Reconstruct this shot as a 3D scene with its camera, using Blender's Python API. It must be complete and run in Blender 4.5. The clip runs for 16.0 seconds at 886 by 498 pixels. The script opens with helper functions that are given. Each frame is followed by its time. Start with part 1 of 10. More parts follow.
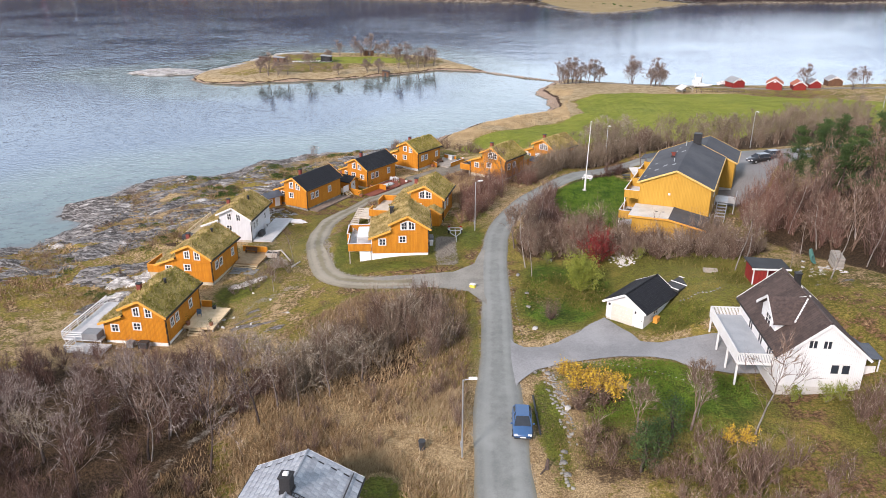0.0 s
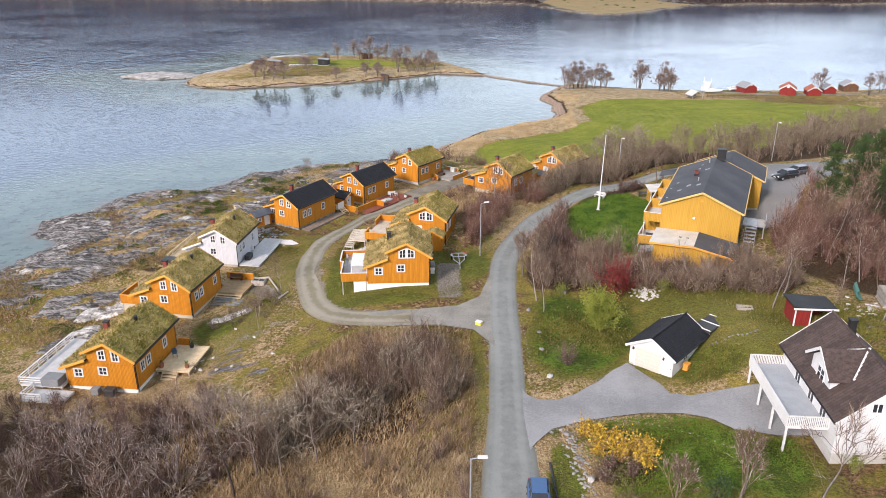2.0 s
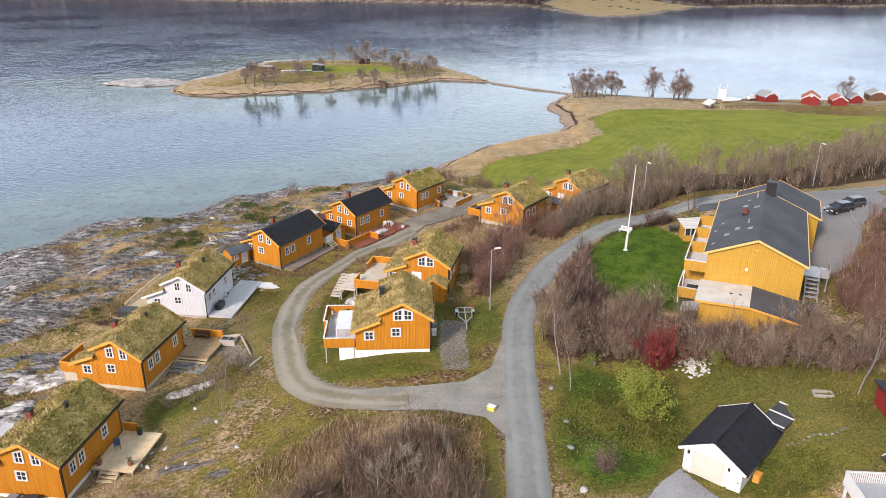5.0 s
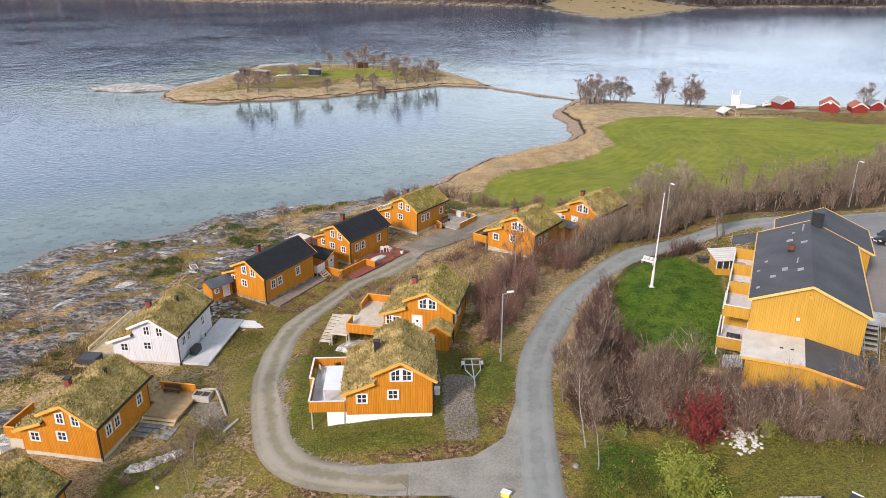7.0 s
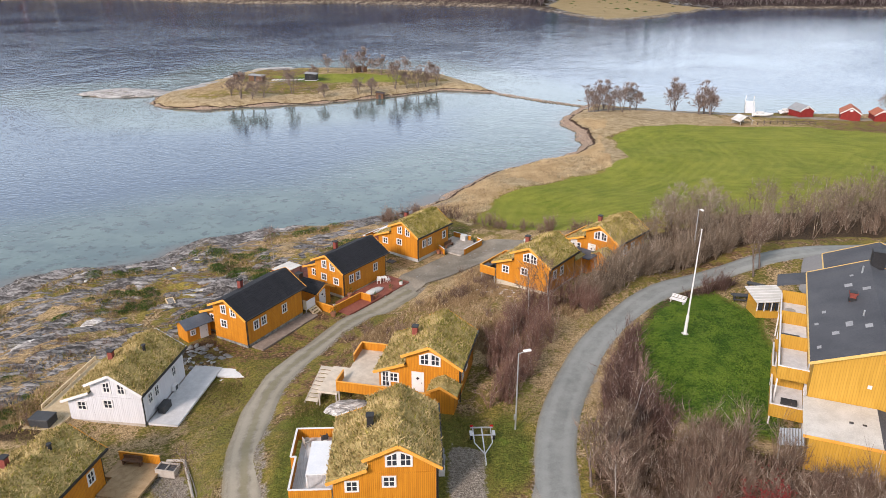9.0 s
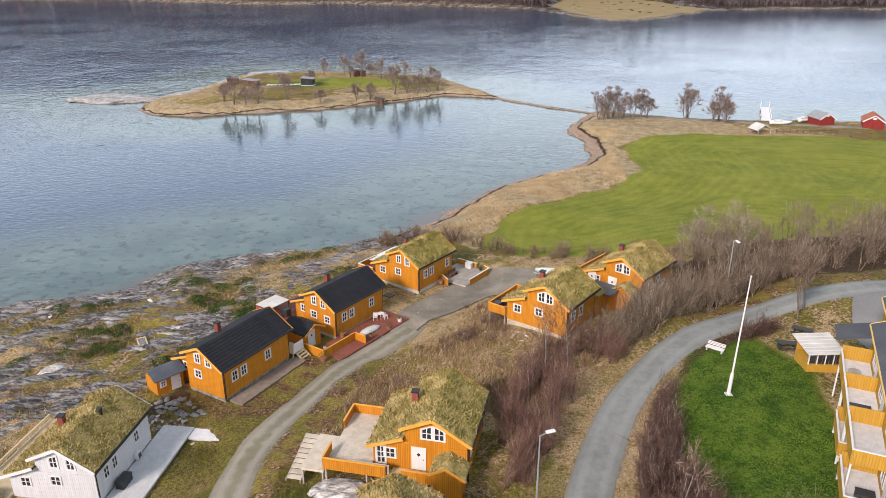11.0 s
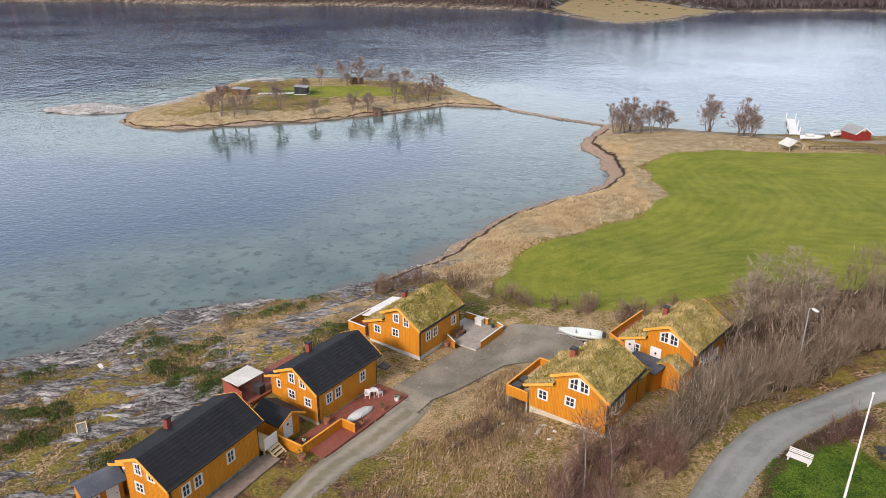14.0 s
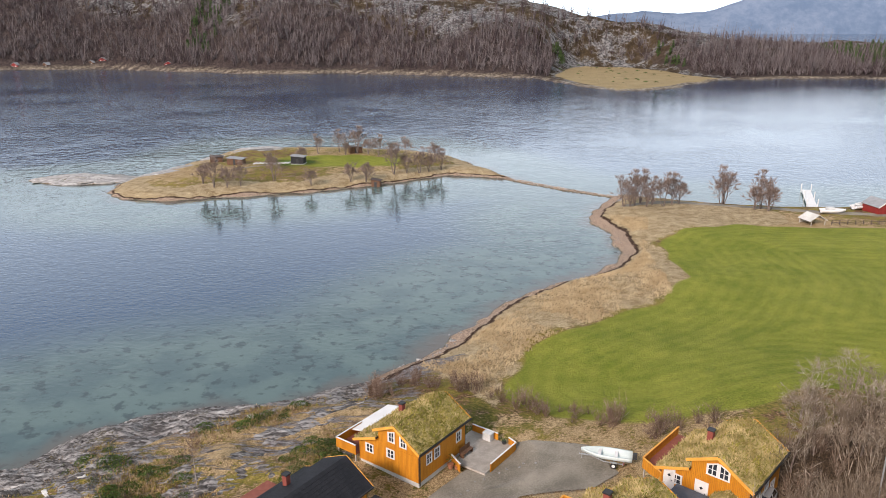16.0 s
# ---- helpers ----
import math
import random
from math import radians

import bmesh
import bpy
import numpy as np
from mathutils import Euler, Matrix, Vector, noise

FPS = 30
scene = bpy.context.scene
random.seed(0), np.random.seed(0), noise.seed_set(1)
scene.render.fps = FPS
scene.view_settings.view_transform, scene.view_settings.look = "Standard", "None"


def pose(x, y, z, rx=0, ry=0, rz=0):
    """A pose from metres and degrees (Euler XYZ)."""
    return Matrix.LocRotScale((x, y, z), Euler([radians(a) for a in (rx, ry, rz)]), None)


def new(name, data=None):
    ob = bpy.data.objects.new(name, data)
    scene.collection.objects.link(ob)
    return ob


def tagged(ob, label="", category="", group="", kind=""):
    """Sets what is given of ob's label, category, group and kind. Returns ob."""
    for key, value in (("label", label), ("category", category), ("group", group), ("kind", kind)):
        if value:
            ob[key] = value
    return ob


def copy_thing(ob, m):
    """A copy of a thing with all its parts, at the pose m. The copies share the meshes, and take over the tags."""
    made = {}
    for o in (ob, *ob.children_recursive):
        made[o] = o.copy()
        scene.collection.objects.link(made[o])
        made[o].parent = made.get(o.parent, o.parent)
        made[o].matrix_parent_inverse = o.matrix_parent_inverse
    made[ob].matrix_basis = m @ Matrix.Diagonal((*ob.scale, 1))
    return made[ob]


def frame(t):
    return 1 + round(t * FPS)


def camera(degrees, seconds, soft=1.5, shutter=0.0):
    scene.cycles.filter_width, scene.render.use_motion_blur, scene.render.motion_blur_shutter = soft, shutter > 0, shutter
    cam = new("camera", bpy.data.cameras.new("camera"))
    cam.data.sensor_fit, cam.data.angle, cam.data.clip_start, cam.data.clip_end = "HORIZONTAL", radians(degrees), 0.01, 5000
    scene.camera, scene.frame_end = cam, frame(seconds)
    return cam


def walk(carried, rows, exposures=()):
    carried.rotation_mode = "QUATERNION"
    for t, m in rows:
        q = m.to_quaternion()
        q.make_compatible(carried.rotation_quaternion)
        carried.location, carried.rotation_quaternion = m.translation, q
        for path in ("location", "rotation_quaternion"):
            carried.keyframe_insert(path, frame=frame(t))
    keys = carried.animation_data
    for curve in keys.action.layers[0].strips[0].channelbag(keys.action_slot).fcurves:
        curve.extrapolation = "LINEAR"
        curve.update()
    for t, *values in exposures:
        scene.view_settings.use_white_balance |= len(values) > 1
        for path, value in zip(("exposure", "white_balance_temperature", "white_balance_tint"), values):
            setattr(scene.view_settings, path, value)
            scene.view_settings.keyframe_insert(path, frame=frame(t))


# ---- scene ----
cam = camera(62.0, 16.0, soft=0.4)
METRES, EYE, TILT, LEAN, TURN = 90.0, 47.0, -21.8, 0.0, 0.0
ROWS = [
    (0.0, 0.0, 0.0, 0.0, 0.0, 0.0, -0.0),
    (0.5, -0.0007, 0.0251, 0.0099, 0.01, 0.01, -0.01),
    (1.0, -0.0016, 0.0505, 0.0199, 0.02, 0.03, -0.02),
    (1.5, -0.0024, 0.0764, 0.0302, 0.02, 0.03, -0.03),
    (2.0, -0.0032, 0.1028, 0.0406, 0.01, 0.03, -0.04),
    (2.5, -0.004, 0.1298, 0.0515, -0.01, 0.04, -0.05),
    (3.0, -0.0049, 0.1578, 0.0626, -0.02, 0.05, -0.05),
    (3.5, -0.0056, 0.1865, 0.0737, -0.03, 0.06, -0.06),
    (4.0, -0.0063, 0.2156, 0.085, -0.03, 0.06, -0.07),
    (6.5, -0.0118, 0.3624, 0.1439, -0.05, 0.07, -0.07),
    (7.0, -0.0129, 0.3918, 0.1559, -0.04, 0.08, -0.06),
    (7.5, -0.0142, 0.4213, 0.1681, -0.04, 0.08, -0.05),
    (8.0, -0.0152, 0.4507, 0.1803, -0.03, 0.08, -0.07),
    (8.5, -0.0161, 0.4803, 0.1921, -0.02, 0.08, -0.06),
    (9.0, -0.0175, 0.5101, 0.2037, -0.02, 0.08, -0.07),
    (11.5, -0.0228, 0.6554, 0.262, 0.03, 0.08, -0.09),
    (12.0, -0.0241, 0.6855, 0.2742, 0.03, 0.09, -0.09),
    (12.5, -0.0255, 0.7155, 0.2864, 0.03, 0.09, -0.11),
    (13.0, -0.0265, 0.746, 0.2983, 0.04, 0.1, -0.11),
    (13.5, -0.0278, 0.7763, 0.3103, 0.06, 0.1, -0.11),
    (14.0, -0.0288, 0.8067, 0.3223, 0.07, 0.12, -0.12),
    (14.5, -0.0298, 0.8366, 0.3348, 0.07, 0.32, -0.12),
    (15.0, -0.0308, 0.867, 0.3476, 0.08, 1.48, -0.1),
    (15.5, -0.0317, 0.8981, 0.3596, 0.08, 3.62, -0.1),
    (16.0, -0.0323, 0.9279, 0.3712, 0.09, 4.92, -0.11),
]
walk(cam, [(t, pose(0, 0, EYE, TILT, LEAN, TURN) @ pose(METRES * x, METRES * y, METRES * z, 90 + pitch, roll, yaw)) for t, x, y, z, yaw, pitch, roll in ROWS],
     exposures=[(0.0, 0.06, 6700, 24), (16.0, -0.12, 7000, 24)])

# ---- sky and sun: a bright overcast day, the sun low behind thin cloud ----
SUN_EL, SUN_AZ = 32.0, 215.0
world = bpy.data.worlds.new("overcast_sky")
scene.world = world
world.use_nodes = True
wn, wl = world.node_tree.nodes, world.node_tree.links
wn.clear()
w_out, w_bg, w_mix = wn.new("ShaderNodeOutputWorld"), wn.new("ShaderNodeBackground"), wn.new("ShaderNodeMix")
w_sky, w_noise, w_ramp = wn.new("ShaderNodeTexSky"), wn.new("ShaderNodeTexNoise"), wn.new("ShaderNodeValToRGB")
w_sky.sky_type, w_sky.sun_disc = "NISHITA", False
w_sky.sun_elevation, w_sky.sun_rotation = radians(SUN_EL), radians(SUN_AZ)
w_sky.air_density, w_sky.dust_density = 1.0, 2.0
w_co, w_map = wn.new("ShaderNodeTexCoord"), wn.new("ShaderNodeMapping")
w_map.inputs["Scale"].default_value = (1.0, 1.0, 3.5)
wl.new(w_co.outputs["Generated"], w_map.inputs["Vector"])
wl.new(w_map.outputs[0], w_noise.inputs["Vector"])
w_noise.inputs["Scale"].default_value, w_noise.inputs["Detail"].default_value = 2.2, 5.0
w_ramp.color_ramp.elements[0].position, w_ramp.color_ramp.elements[1].position = 0.30, 0.72
w_ramp.color_ramp.elements[0].color = (5.75, 7.4, 8.4, 1)
w_ramp.color_ramp.elements[1].color = (6.75, 8.5, 9.5, 1)
wl.new(w_noise.outputs["Fac"], w_ramp.inputs["Fac"])
w_mix.data_type = "RGBA"
w_mix.inputs["Factor"].default_value = 0.86
wl.new(w_sky.outputs[0], w_mix.inputs["A"])
wl.new(w_ramp.outputs[0], w_mix.inputs["B"])
# the sky is scaled a little lower towards the east
w_sep, w_east, w_tint = wn.new("ShaderNodeSeparateXYZ"), wn.new("ShaderNodeMapRange"), wn.new("ShaderNodeMix")
wl.new(w_co.outputs["Generated"], w_sep.inputs[0])
wl.new(w_sep.outputs[0], w_east.inputs["Value"])
w_east.inputs["From Min"].default_value, w_east.inputs["From Max"].default_value = -0.8, 0.8
w_east.inputs["To Min"].default_value, w_east.inputs["To Max"].default_value = 0.85, 0.82
w_tint.data_type, w_tint.blend_type = "RGBA", "MULTIPLY"
w_tint.inputs["Factor"].default_value = 1.0
wl.new(w_mix.outputs["Result"], w_tint.inputs["A"])
# and brighter towards the horizon
w_low, w_mul = wn.new("ShaderNodeMapRange"), wn.new("ShaderNodeMath")
wl.new(w_sep.outputs[2], w_low.inputs["Value"])
w_low.inputs["From Min"].default_value, w_low.inputs["From Max"].default_value = 0.15, 0.7
w_low.inputs["To Min"].default_value, w_low.inputs["To Max"].default_value = 2.4, 0.78
w_mul.operation = "MULTIPLY"
wl.new(w_east.outputs[0], w_mul.inputs[0])
wl.new(w_low.outputs[0], w_mul.inputs[1])
wl.new(w_mul.outputs[0], w_tint.inputs["B"])
wl.new(w_tint.outputs["Result"], w_bg.inputs["Color"])
w_bg.inputs["Strength"].default_value = 0.128
wl.new(w_bg.outputs[0], w_out.inputs["Surface"])
sun = new("sun", bpy.data.lights.new("sun", "SUN"))
sun.data.energy, sun.data.angle, sun.data.color = 4.4, radians(10), (1.0, 0.93, 0.83)
sun.matrix_world = pose(0, 0, 120, 90 - SUN_EL, 0, 180 - SUN_AZ)

# ---- materials ----
def shader(name):
    m = bpy.data.materials.new(name)
    m.use_nodes = True
    n, l = m.node_tree.nodes, m.node_tree.links
    return m, n, l, n["Principled BSDF"]


def noise_node(n, l, vec, scale, detail=4.0, rough=0.55):
    t = n.new("ShaderNodeTexNoise")
    t.inputs["Scale"].default_value, t.inputs["Detail"].default_value, t.inputs["Roughness"].default_value = scale, detail, rough
    l.new(vec, t.inputs["Vector"])
    return t.outputs["Fac"]


def mix_col(n, l, fac, a, b, mode="MIX"):
    x = n.new("ShaderNodeMix")
    x.data_type, x.blend_type = "RGBA", mode
    for key, v in (("Factor", fac), ("A", a), ("B", b)):
        if isinstance(v, (tuple, float, int)):
            x.inputs[key].default_value = (*v, 1) if isinstance(v, tuple) else v
        else:
            l.new(v, x.inputs[key])
    return x.outputs["Result"]


def ramp(n, l, fac, lo, hi, steep=False):
    x = n.new("ShaderNodeMapRange")
    x.interpolation_type = "LINEAR" if steep else "SMOOTHSTEP"
    x.inputs["From Min"].default_value, x.inputs["From Max"].default_value = lo, hi
    l.new(fac, x.inputs["Value"])
    return x.outputs[0]


def calc(n, l, op, a, b):
    x = n.new("ShaderNodeMath")
    x.operation = op
    for i, v in enumerate((a, b)):
        if isinstance(v, (float, int)):
            x.inputs[i].default_value = v
        else:
            l.new(v, x.inputs[i])
    return x.outputs[0]


def bumped(n, l, bsdf, height, strength, dist=0.02):
    b = n.new("ShaderNodeBump")
    b.inputs["Strength"].default_value, b.inputs["Distance"].default_value = strength, dist
    l.new(height, b.inputs["Height"])
    l.new(b.outputs[0], bsdf.inputs["Normal"])


def surface(name, a, b, big=0.6, fine=9.0, rough=0.8, bump=0.3, metal=0.0, dist=0.02, vary=0.0, stretch=(1, 1, 1), spec=0.35):
    """Two colours mixed by noise at two scales, with relief; vary: lightness from piece to piece."""
    m, n, l, p = shader(name)
    co, mp = n.new("ShaderNodeTexCoord"), n.new("ShaderNodeMapping")
    mp.inputs["Scale"].default_value = stretch
    l.new(co.outputs["Object"], mp.inputs["Vector"])
    f1, f2 = noise_node(n, l, mp.outputs[0], big, 3), noise_node(n, l, mp.outputs[0], fine, 5, 0.65)
    fac = ramp(n, l, calc(n, l, "ADD", calc(n, l, "MULTIPLY", f1, 0.5), calc(n, l, "MULTIPLY", f2, 0.5)), 0.34, 0.66)
    col = mix_col(n, l, fac, a, b)
    if vary:
        oi = n.new("ShaderNodeObjectInfo")
        col = mix_col(n, l, 1.0, col, ramp(n, l, oi.outputs["Random"], -1.0 / vary + 1.0, 1.0, True), "MULTIPLY")
    l.new(col, p.inputs["Base Color"])
    p.inputs["Roughness"].default_value, p.inputs["Metallic"].default_value = rough, metal
    p.inputs["Specular IOR Level"].default_value = spec
    bumped(n, l, p, f2, bump, dist)
    return m


def cladding(name, a, b, board=0.15, rough=0.6, joint=0.6):
    """Painted upright boards with narrow cover strips; weathered by streaks."""
    m, n, l, p = shader(name)
    co, sep = n.new("ShaderNodeTexCoord"), n.new("ShaderNodeSeparateXYZ")
    l.new(co.outputs["Object"], sep.inputs[0])
    run = calc(n, l, "ADD", sep.outputs[0], sep.outputs[1])
    saw = calc(n, l, "FRACT", calc(n, l, "MULTIPLY", run, 1.0 / board), 0.0)
    gap = ramp(n, l, saw, 0.0, 0.16)
    groove = calc(n, l, "MULTIPLY", gap, ramp(n, l, saw, 1.0, 0.84))
    mp = n.new("ShaderNodeMapping")
    mp.inputs["Scale"].default_value = (2.5, 2.5, 0.35)
    l.new(co.outputs["Object"], mp.inputs["Vector"])
    streak, grain = noise_node(n, l, mp.outputs[0], 1.3, 4), noise_node(n, l, mp.outputs[0], 14, 4)
    wn_ = n.new("ShaderNodeTexWhiteNoise")
    wn_.noise_dimensions = "1D"
    l.new(calc(n, l, "FLOOR", calc(n, l, "MULTIPLY", run, 1.0 / board), 0.0), wn_.inputs["W"])
    fac = calc(n, l, "ADD", calc(n, l, "MULTIPLY", ramp(n, l, streak, 0.35, 0.65), 0.5),
               calc(n, l, "ADD", calc(n, l, "MULTIPLY", wn_.outputs["Value"], 0.3), calc(n, l, "MULTIPLY", grain, 0.2)))
    # dark joints between boards, with the groove's shade put into their colour
    gaps = mix_col(n, l, calc(n, l, "MULTIPLY", calc(n, l, "SUBTRACT", 1.0, groove), joint), mix_col(n, l, fac, a, b), tuple(c * 0.45 for c in a))
    l.new(gaps, p.inputs["Base Color"])
    p.inputs["Roughness"].default_value = rough
    p.inputs["Specular IOR Level"].default_value = 0.3
    bumped(n, l, p, calc(n, l, "ADD", groove, calc(n, l, "MULTIPLY", grain, 0.15)), 0.8, 0.02)
    return m


def tiled(name, a, b, across, rough, spec):
    """Roof tiles: upright joints between the tiles of a course, each tile of its own shade."""
    m, n, l, p = shader(name)
    co, sep = n.new("ShaderNodeTexCoord"), n.new("ShaderNodeSeparateXYZ")
    l.new(co.outputs["Object"], sep.inputs[0])
    run = calc(n, l, "MULTIPLY", sep.outputs[1], 1.0 / across)
    saw = calc(n, l, "FRACT", run, 0.0)
    groove = calc(n, l, "MULTIPLY", ramp(n, l, saw, 0.0, 0.12), ramp(n, l, saw, 1.0, 0.94))
    oi, wn_ = n.new("ShaderNodeObjectInfo"), n.new("ShaderNodeTexWhiteNoise")
    wn_.noise_dimensions = "1D"
    l.new(calc(n, l, "ADD", calc(n, l, "FLOOR", run, 0.0), calc(n, l, "MULTIPLY", oi.outputs["Random"], 97.0)), wn_.inputs["W"])
    grime = noise_node(n, l, co.outputs["Object"], 0.7, 4, 0.6)
    fac = calc(n, l, "ADD", calc(n, l, "MULTIPLY", wn_.outputs["Value"], 0.55), calc(n, l, "MULTIPLY", ramp(n, l, grime, 0.35, 0.65), 0.45))
    l.new(mix_col(n, l, groove, tuple(c * 0.3 for c in a), mix_col(n, l, fac, a, b)), p.inputs["Base Color"])
    p.inputs["Roughness"].default_value, p.inputs["Specular IOR Level"].default_value = rough, spec
    bumped(n, l, p, groove, 0.9, 0.03)
    return m


OCHRE = cladding("ochre_boards", (0.46, 0.165, 0.012), (0.60, 0.245, 0.02))
YELLOW = cladding("yellow_boards", (0.43, 0.235, 0.030), (0.52, 0.295, 0.046), 0.2, 0.6, 0.3)
PALE = cladding("pale_grey_boards", (0.53, 0.545, 0.58), (0.63, 0.645, 0.675), 0.18, 0.6, 0.12)
WHITE = cladding("white_boards", (0.64, 0.645, 0.65), (0.71, 0.71, 0.71), 0.18, 0.6, 0.10)
RED = cladding("red_boards", (0.19, 0.018, 0.015), (0.28, 0.03, 0.024), 0.16)
BROWN = cladding("brown_boards", (0.10, 0.05, 0.03), (0.17, 0.09, 0.05), 0.16)
TRIM = surface("ochre_trim", (0.62, 0.27, 0.04), (0.76, 0.37, 0.07), rough=0.6)
WHITE_PAINT = surface("white_paint", (0.60, 0.60, 0.595), (0.69, 0.69, 0.685), rough=0.5, bump=0.1)
CONCRETE = surface("concrete", (0.42, 0.41, 0.39), (0.58, 0.57, 0.55), rough=0.9)
PLINTH = surface("white_plinth", (0.70, 0.70, 0.68), (0.82, 0.82, 0.80), rough=0.85)
STONE = surface("plinth_stone", (0.40, 0.36, 0.28), (0.56, 0.50, 0.40), rough=0.9)
BLACK_TILE = tiled("black_tile", (0.008, 0.009, 0.012), (0.022, 0.023, 0.028), 0.3, 0.6, 0.22)
BROWN_TILE = tiled("brown_tile", (0.050, 0.034, 0.030), (0.105, 0.074, 0.064), 0.33, 0.7, 0.3)
FELT = surface("dark_roof_felt", (0.046, 0.050, 0.060), (0.085, 0.09, 0.10), big=0.25, rough=0.85, bump=0.4)
SLATE = surface("grey_slate", (0.26, 0.29, 0.33), (0.44, 0.47, 0.51), rough=0.65, vary=0.3, bump=0.3)
BRICK = surface("chimney_brick", (0.16, 0.035, 0.028), (0.26, 0.07, 0.05), fine=14, rough=0.9)
BLACK_METAL = surface("black_metal", (0.012, 0.012, 0.013), (0.03, 0.03, 0.032), rough=0.5, bump=0.1)
GALV = surface("galvanised_steel", (0.42, 0.44, 0.46), (0.58, 0.60, 0.62), rough=0.45, metal=0.7, bump=0.1)
DECK = surface("fresh_deck_wood", (0.56, 0.43, 0.26), (0.74, 0.60, 0.40), rough=0.75, vary=0.25, stretch=(3, 3, 3))
DECK_BROWN = surface("weathered_brown_deck", (0.19, 0.145, 0.115), (0.30, 0.24, 0.20), rough=0.85, vary=0.25, stretch=(3, 3, 3))
DECK_WARM = surface("warm_brown_deck", (0.36, 0.24, 0.125), (0.52, 0.37, 0.21), rough=0.8, vary=0.3, stretch=(3, 3, 3))
DECK_BLEACHED = surface("bleached_deck_wood", (0.50, 0.44, 0.36), (0.68, 0.61, 0.51), rough=0.8, vary=0.25, stretch=(3, 3, 3))
DECK_GREY = surface("weathered_deck_wood", (0.34, 0.31, 0.27), (0.50, 0.46, 0.41), rough=0.85, vary=0.25, stretch=(3, 3, 3))
DECK_RED = surface("red_brown_deck", (0.21, 0.065, 0.045), (0.30, 0.10, 0.07), rough=0.75, vary=0.2, stretch=(3, 3, 3))
DECK_PALE = surface("pale_grey_deck", (0.55, 0.56, 0.575), (0.70, 0.71, 0.72), rough=0.8, vary=0.2, stretch=(3, 3, 3))
ASPHALT = surface("asphalt", (0.17, 0.172, 0.175), (0.24, 0.24, 0.24), big=0.12, fine=5, rough=0.9, bump=0.15)
GRAVEL = surface("gravel", (0.125, 0.112, 0.088), (0.27, 0.242, 0.198), big=0.3, fine=7, rough=0.95, bump=0.6, dist=0.04)
ROCKS = surface("grey_rock", (0.09, 0.088, 0.087), (0.36, 0.35, 0.335), big=0.8, fine=6, rough=0.9, bump=0.8, dist=0.08)
PALE_ROCK = surface("pale_rock", (0.36, 0.35, 0.335), (0.68, 0.665, 0.64), big=0.8, fine=6, rough=0.9, bump=0.8, dist=0.08)
BARK = surface("grey_bark", (0.15, 0.115, 0.10), (0.25, 0.20, 0.175), fine=5, rough=0.95)
BARK_DARK = surface("brown_bark", (0.045, 0.032, 0.028), (0.13, 0.095, 0.082), fine=5, rough=0.95)
BARK_PALE = surface("birch_bark", (0.17, 0.145, 0.13), (0.42, 0.39, 0.36), fine=4, rough=0.85)
def glass_mat(name, tint, rough=0.06):
    m, n, l, p = shader(name)
    co = n.new("ShaderNodeTexCoord")
    l.new(mix_col(n, l, noise_node(n, l, co.outputs["Object"], 1.5), tint, tuple(c * 2.2 for c in tint)), p.inputs["Base Color"])
    p.inputs["Roughness"].default_value = rough
    p.inputs["Specular IOR Level"].default_value = 0.6
    return m


GLASS = glass_mat("window_glass", (0.018, 0.022, 0.028))


def island_mat(name, a, b, rough=0.9, spread=0.5, spec=0.2, patch=0.25, pale=None, share=0.14):
    """Colour changes from one blade, leaf or stone to the next; pale: the colour of a share of them."""
    m, n, l, p = shader(name)
    g, co = n.new("ShaderNodeNewGeometry"), n.new("ShaderNodeTexCoord")
    f = noise_node(n, l, co.outputs["Object"], patch, 3)
    lot = g.outputs["Random Per Island"]
    fac = calc(n, l, "ADD", calc(n, l, "MULTIPLY", lot, spread), calc(n, l, "MULTIPLY", ramp(n, l, f, 0.35, 0.65), 1 - spread))
    col = mix_col(n, l, fac, a, b)
    if pale:
        w = n.new("ShaderNodeTexWhiteNoise")
        w.noise_dimensions = "1D"
        l.new(calc(n, l, "MULTIPLY", lot, 977.0), w.inputs["W"])
        col = mix_col(n, l, calc(n, l, "LESS_THAN", w.outputs["Value"], share), col, pale)
    l.new(col, p.inputs["Base Color"])
    p.inputs["Roughness"].default_value, p.inputs["Specular IOR Level"].default_value = rough, spec
    return m


STRAW = island_mat("dry_grass_blades", (0.165, 0.10, 0.05), (0.44, 0.32, 0.185), spread=0.6, pale=(0.55, 0.44, 0.29), share=0.10)
STRAW_PALE = island_mat("pale_dead_grass", (0.34, 0.25, 0.14), (0.58, 0.46, 0.29))
TURF_BLADES = island_mat("turf_blades", (0.22, 0.17, 0.055), (0.58, 0.45, 0.23), spread=0.35, patch=0.6)
TURF_GREEN = island_mat("mossy_turf_blades", (0.10, 0.11, 0.015), (0.38, 0.32, 0.075), spread=0.35, patch=0.55)
PADDOCK_BLADES = island_mat("rough_green_blades", (0.055, 0.070, 0.013), (0.19, 0.170, 0.040), pale=(0.27, 0.20, 0.09), share=0.1)
LAWN_BLADES = island_mat("lawn_blades", (0.035, 0.095, 0.008), (0.15, 0.225, 0.028))
TWIG_RED = island_mat("red_brown_twigs", (0.085, 0.042, 0.034), (0.27, 0.155, 0.118), spread=0.6, pale=(0.44, 0.35, 0.30), share=0.08)
TWIG_PURPLE = island_mat("purple_brown_twigs", (0.090, 0.057, 0.041), (0.30, 0.218, 0.162), spread=0.6, pale=(0.48, 0.41, 0.34), share=0.10)
NEEDLES = island_mat("conifer_needles", (0.022, 0.048, 0.016), (0.075, 0.12, 0.032), 0.7)
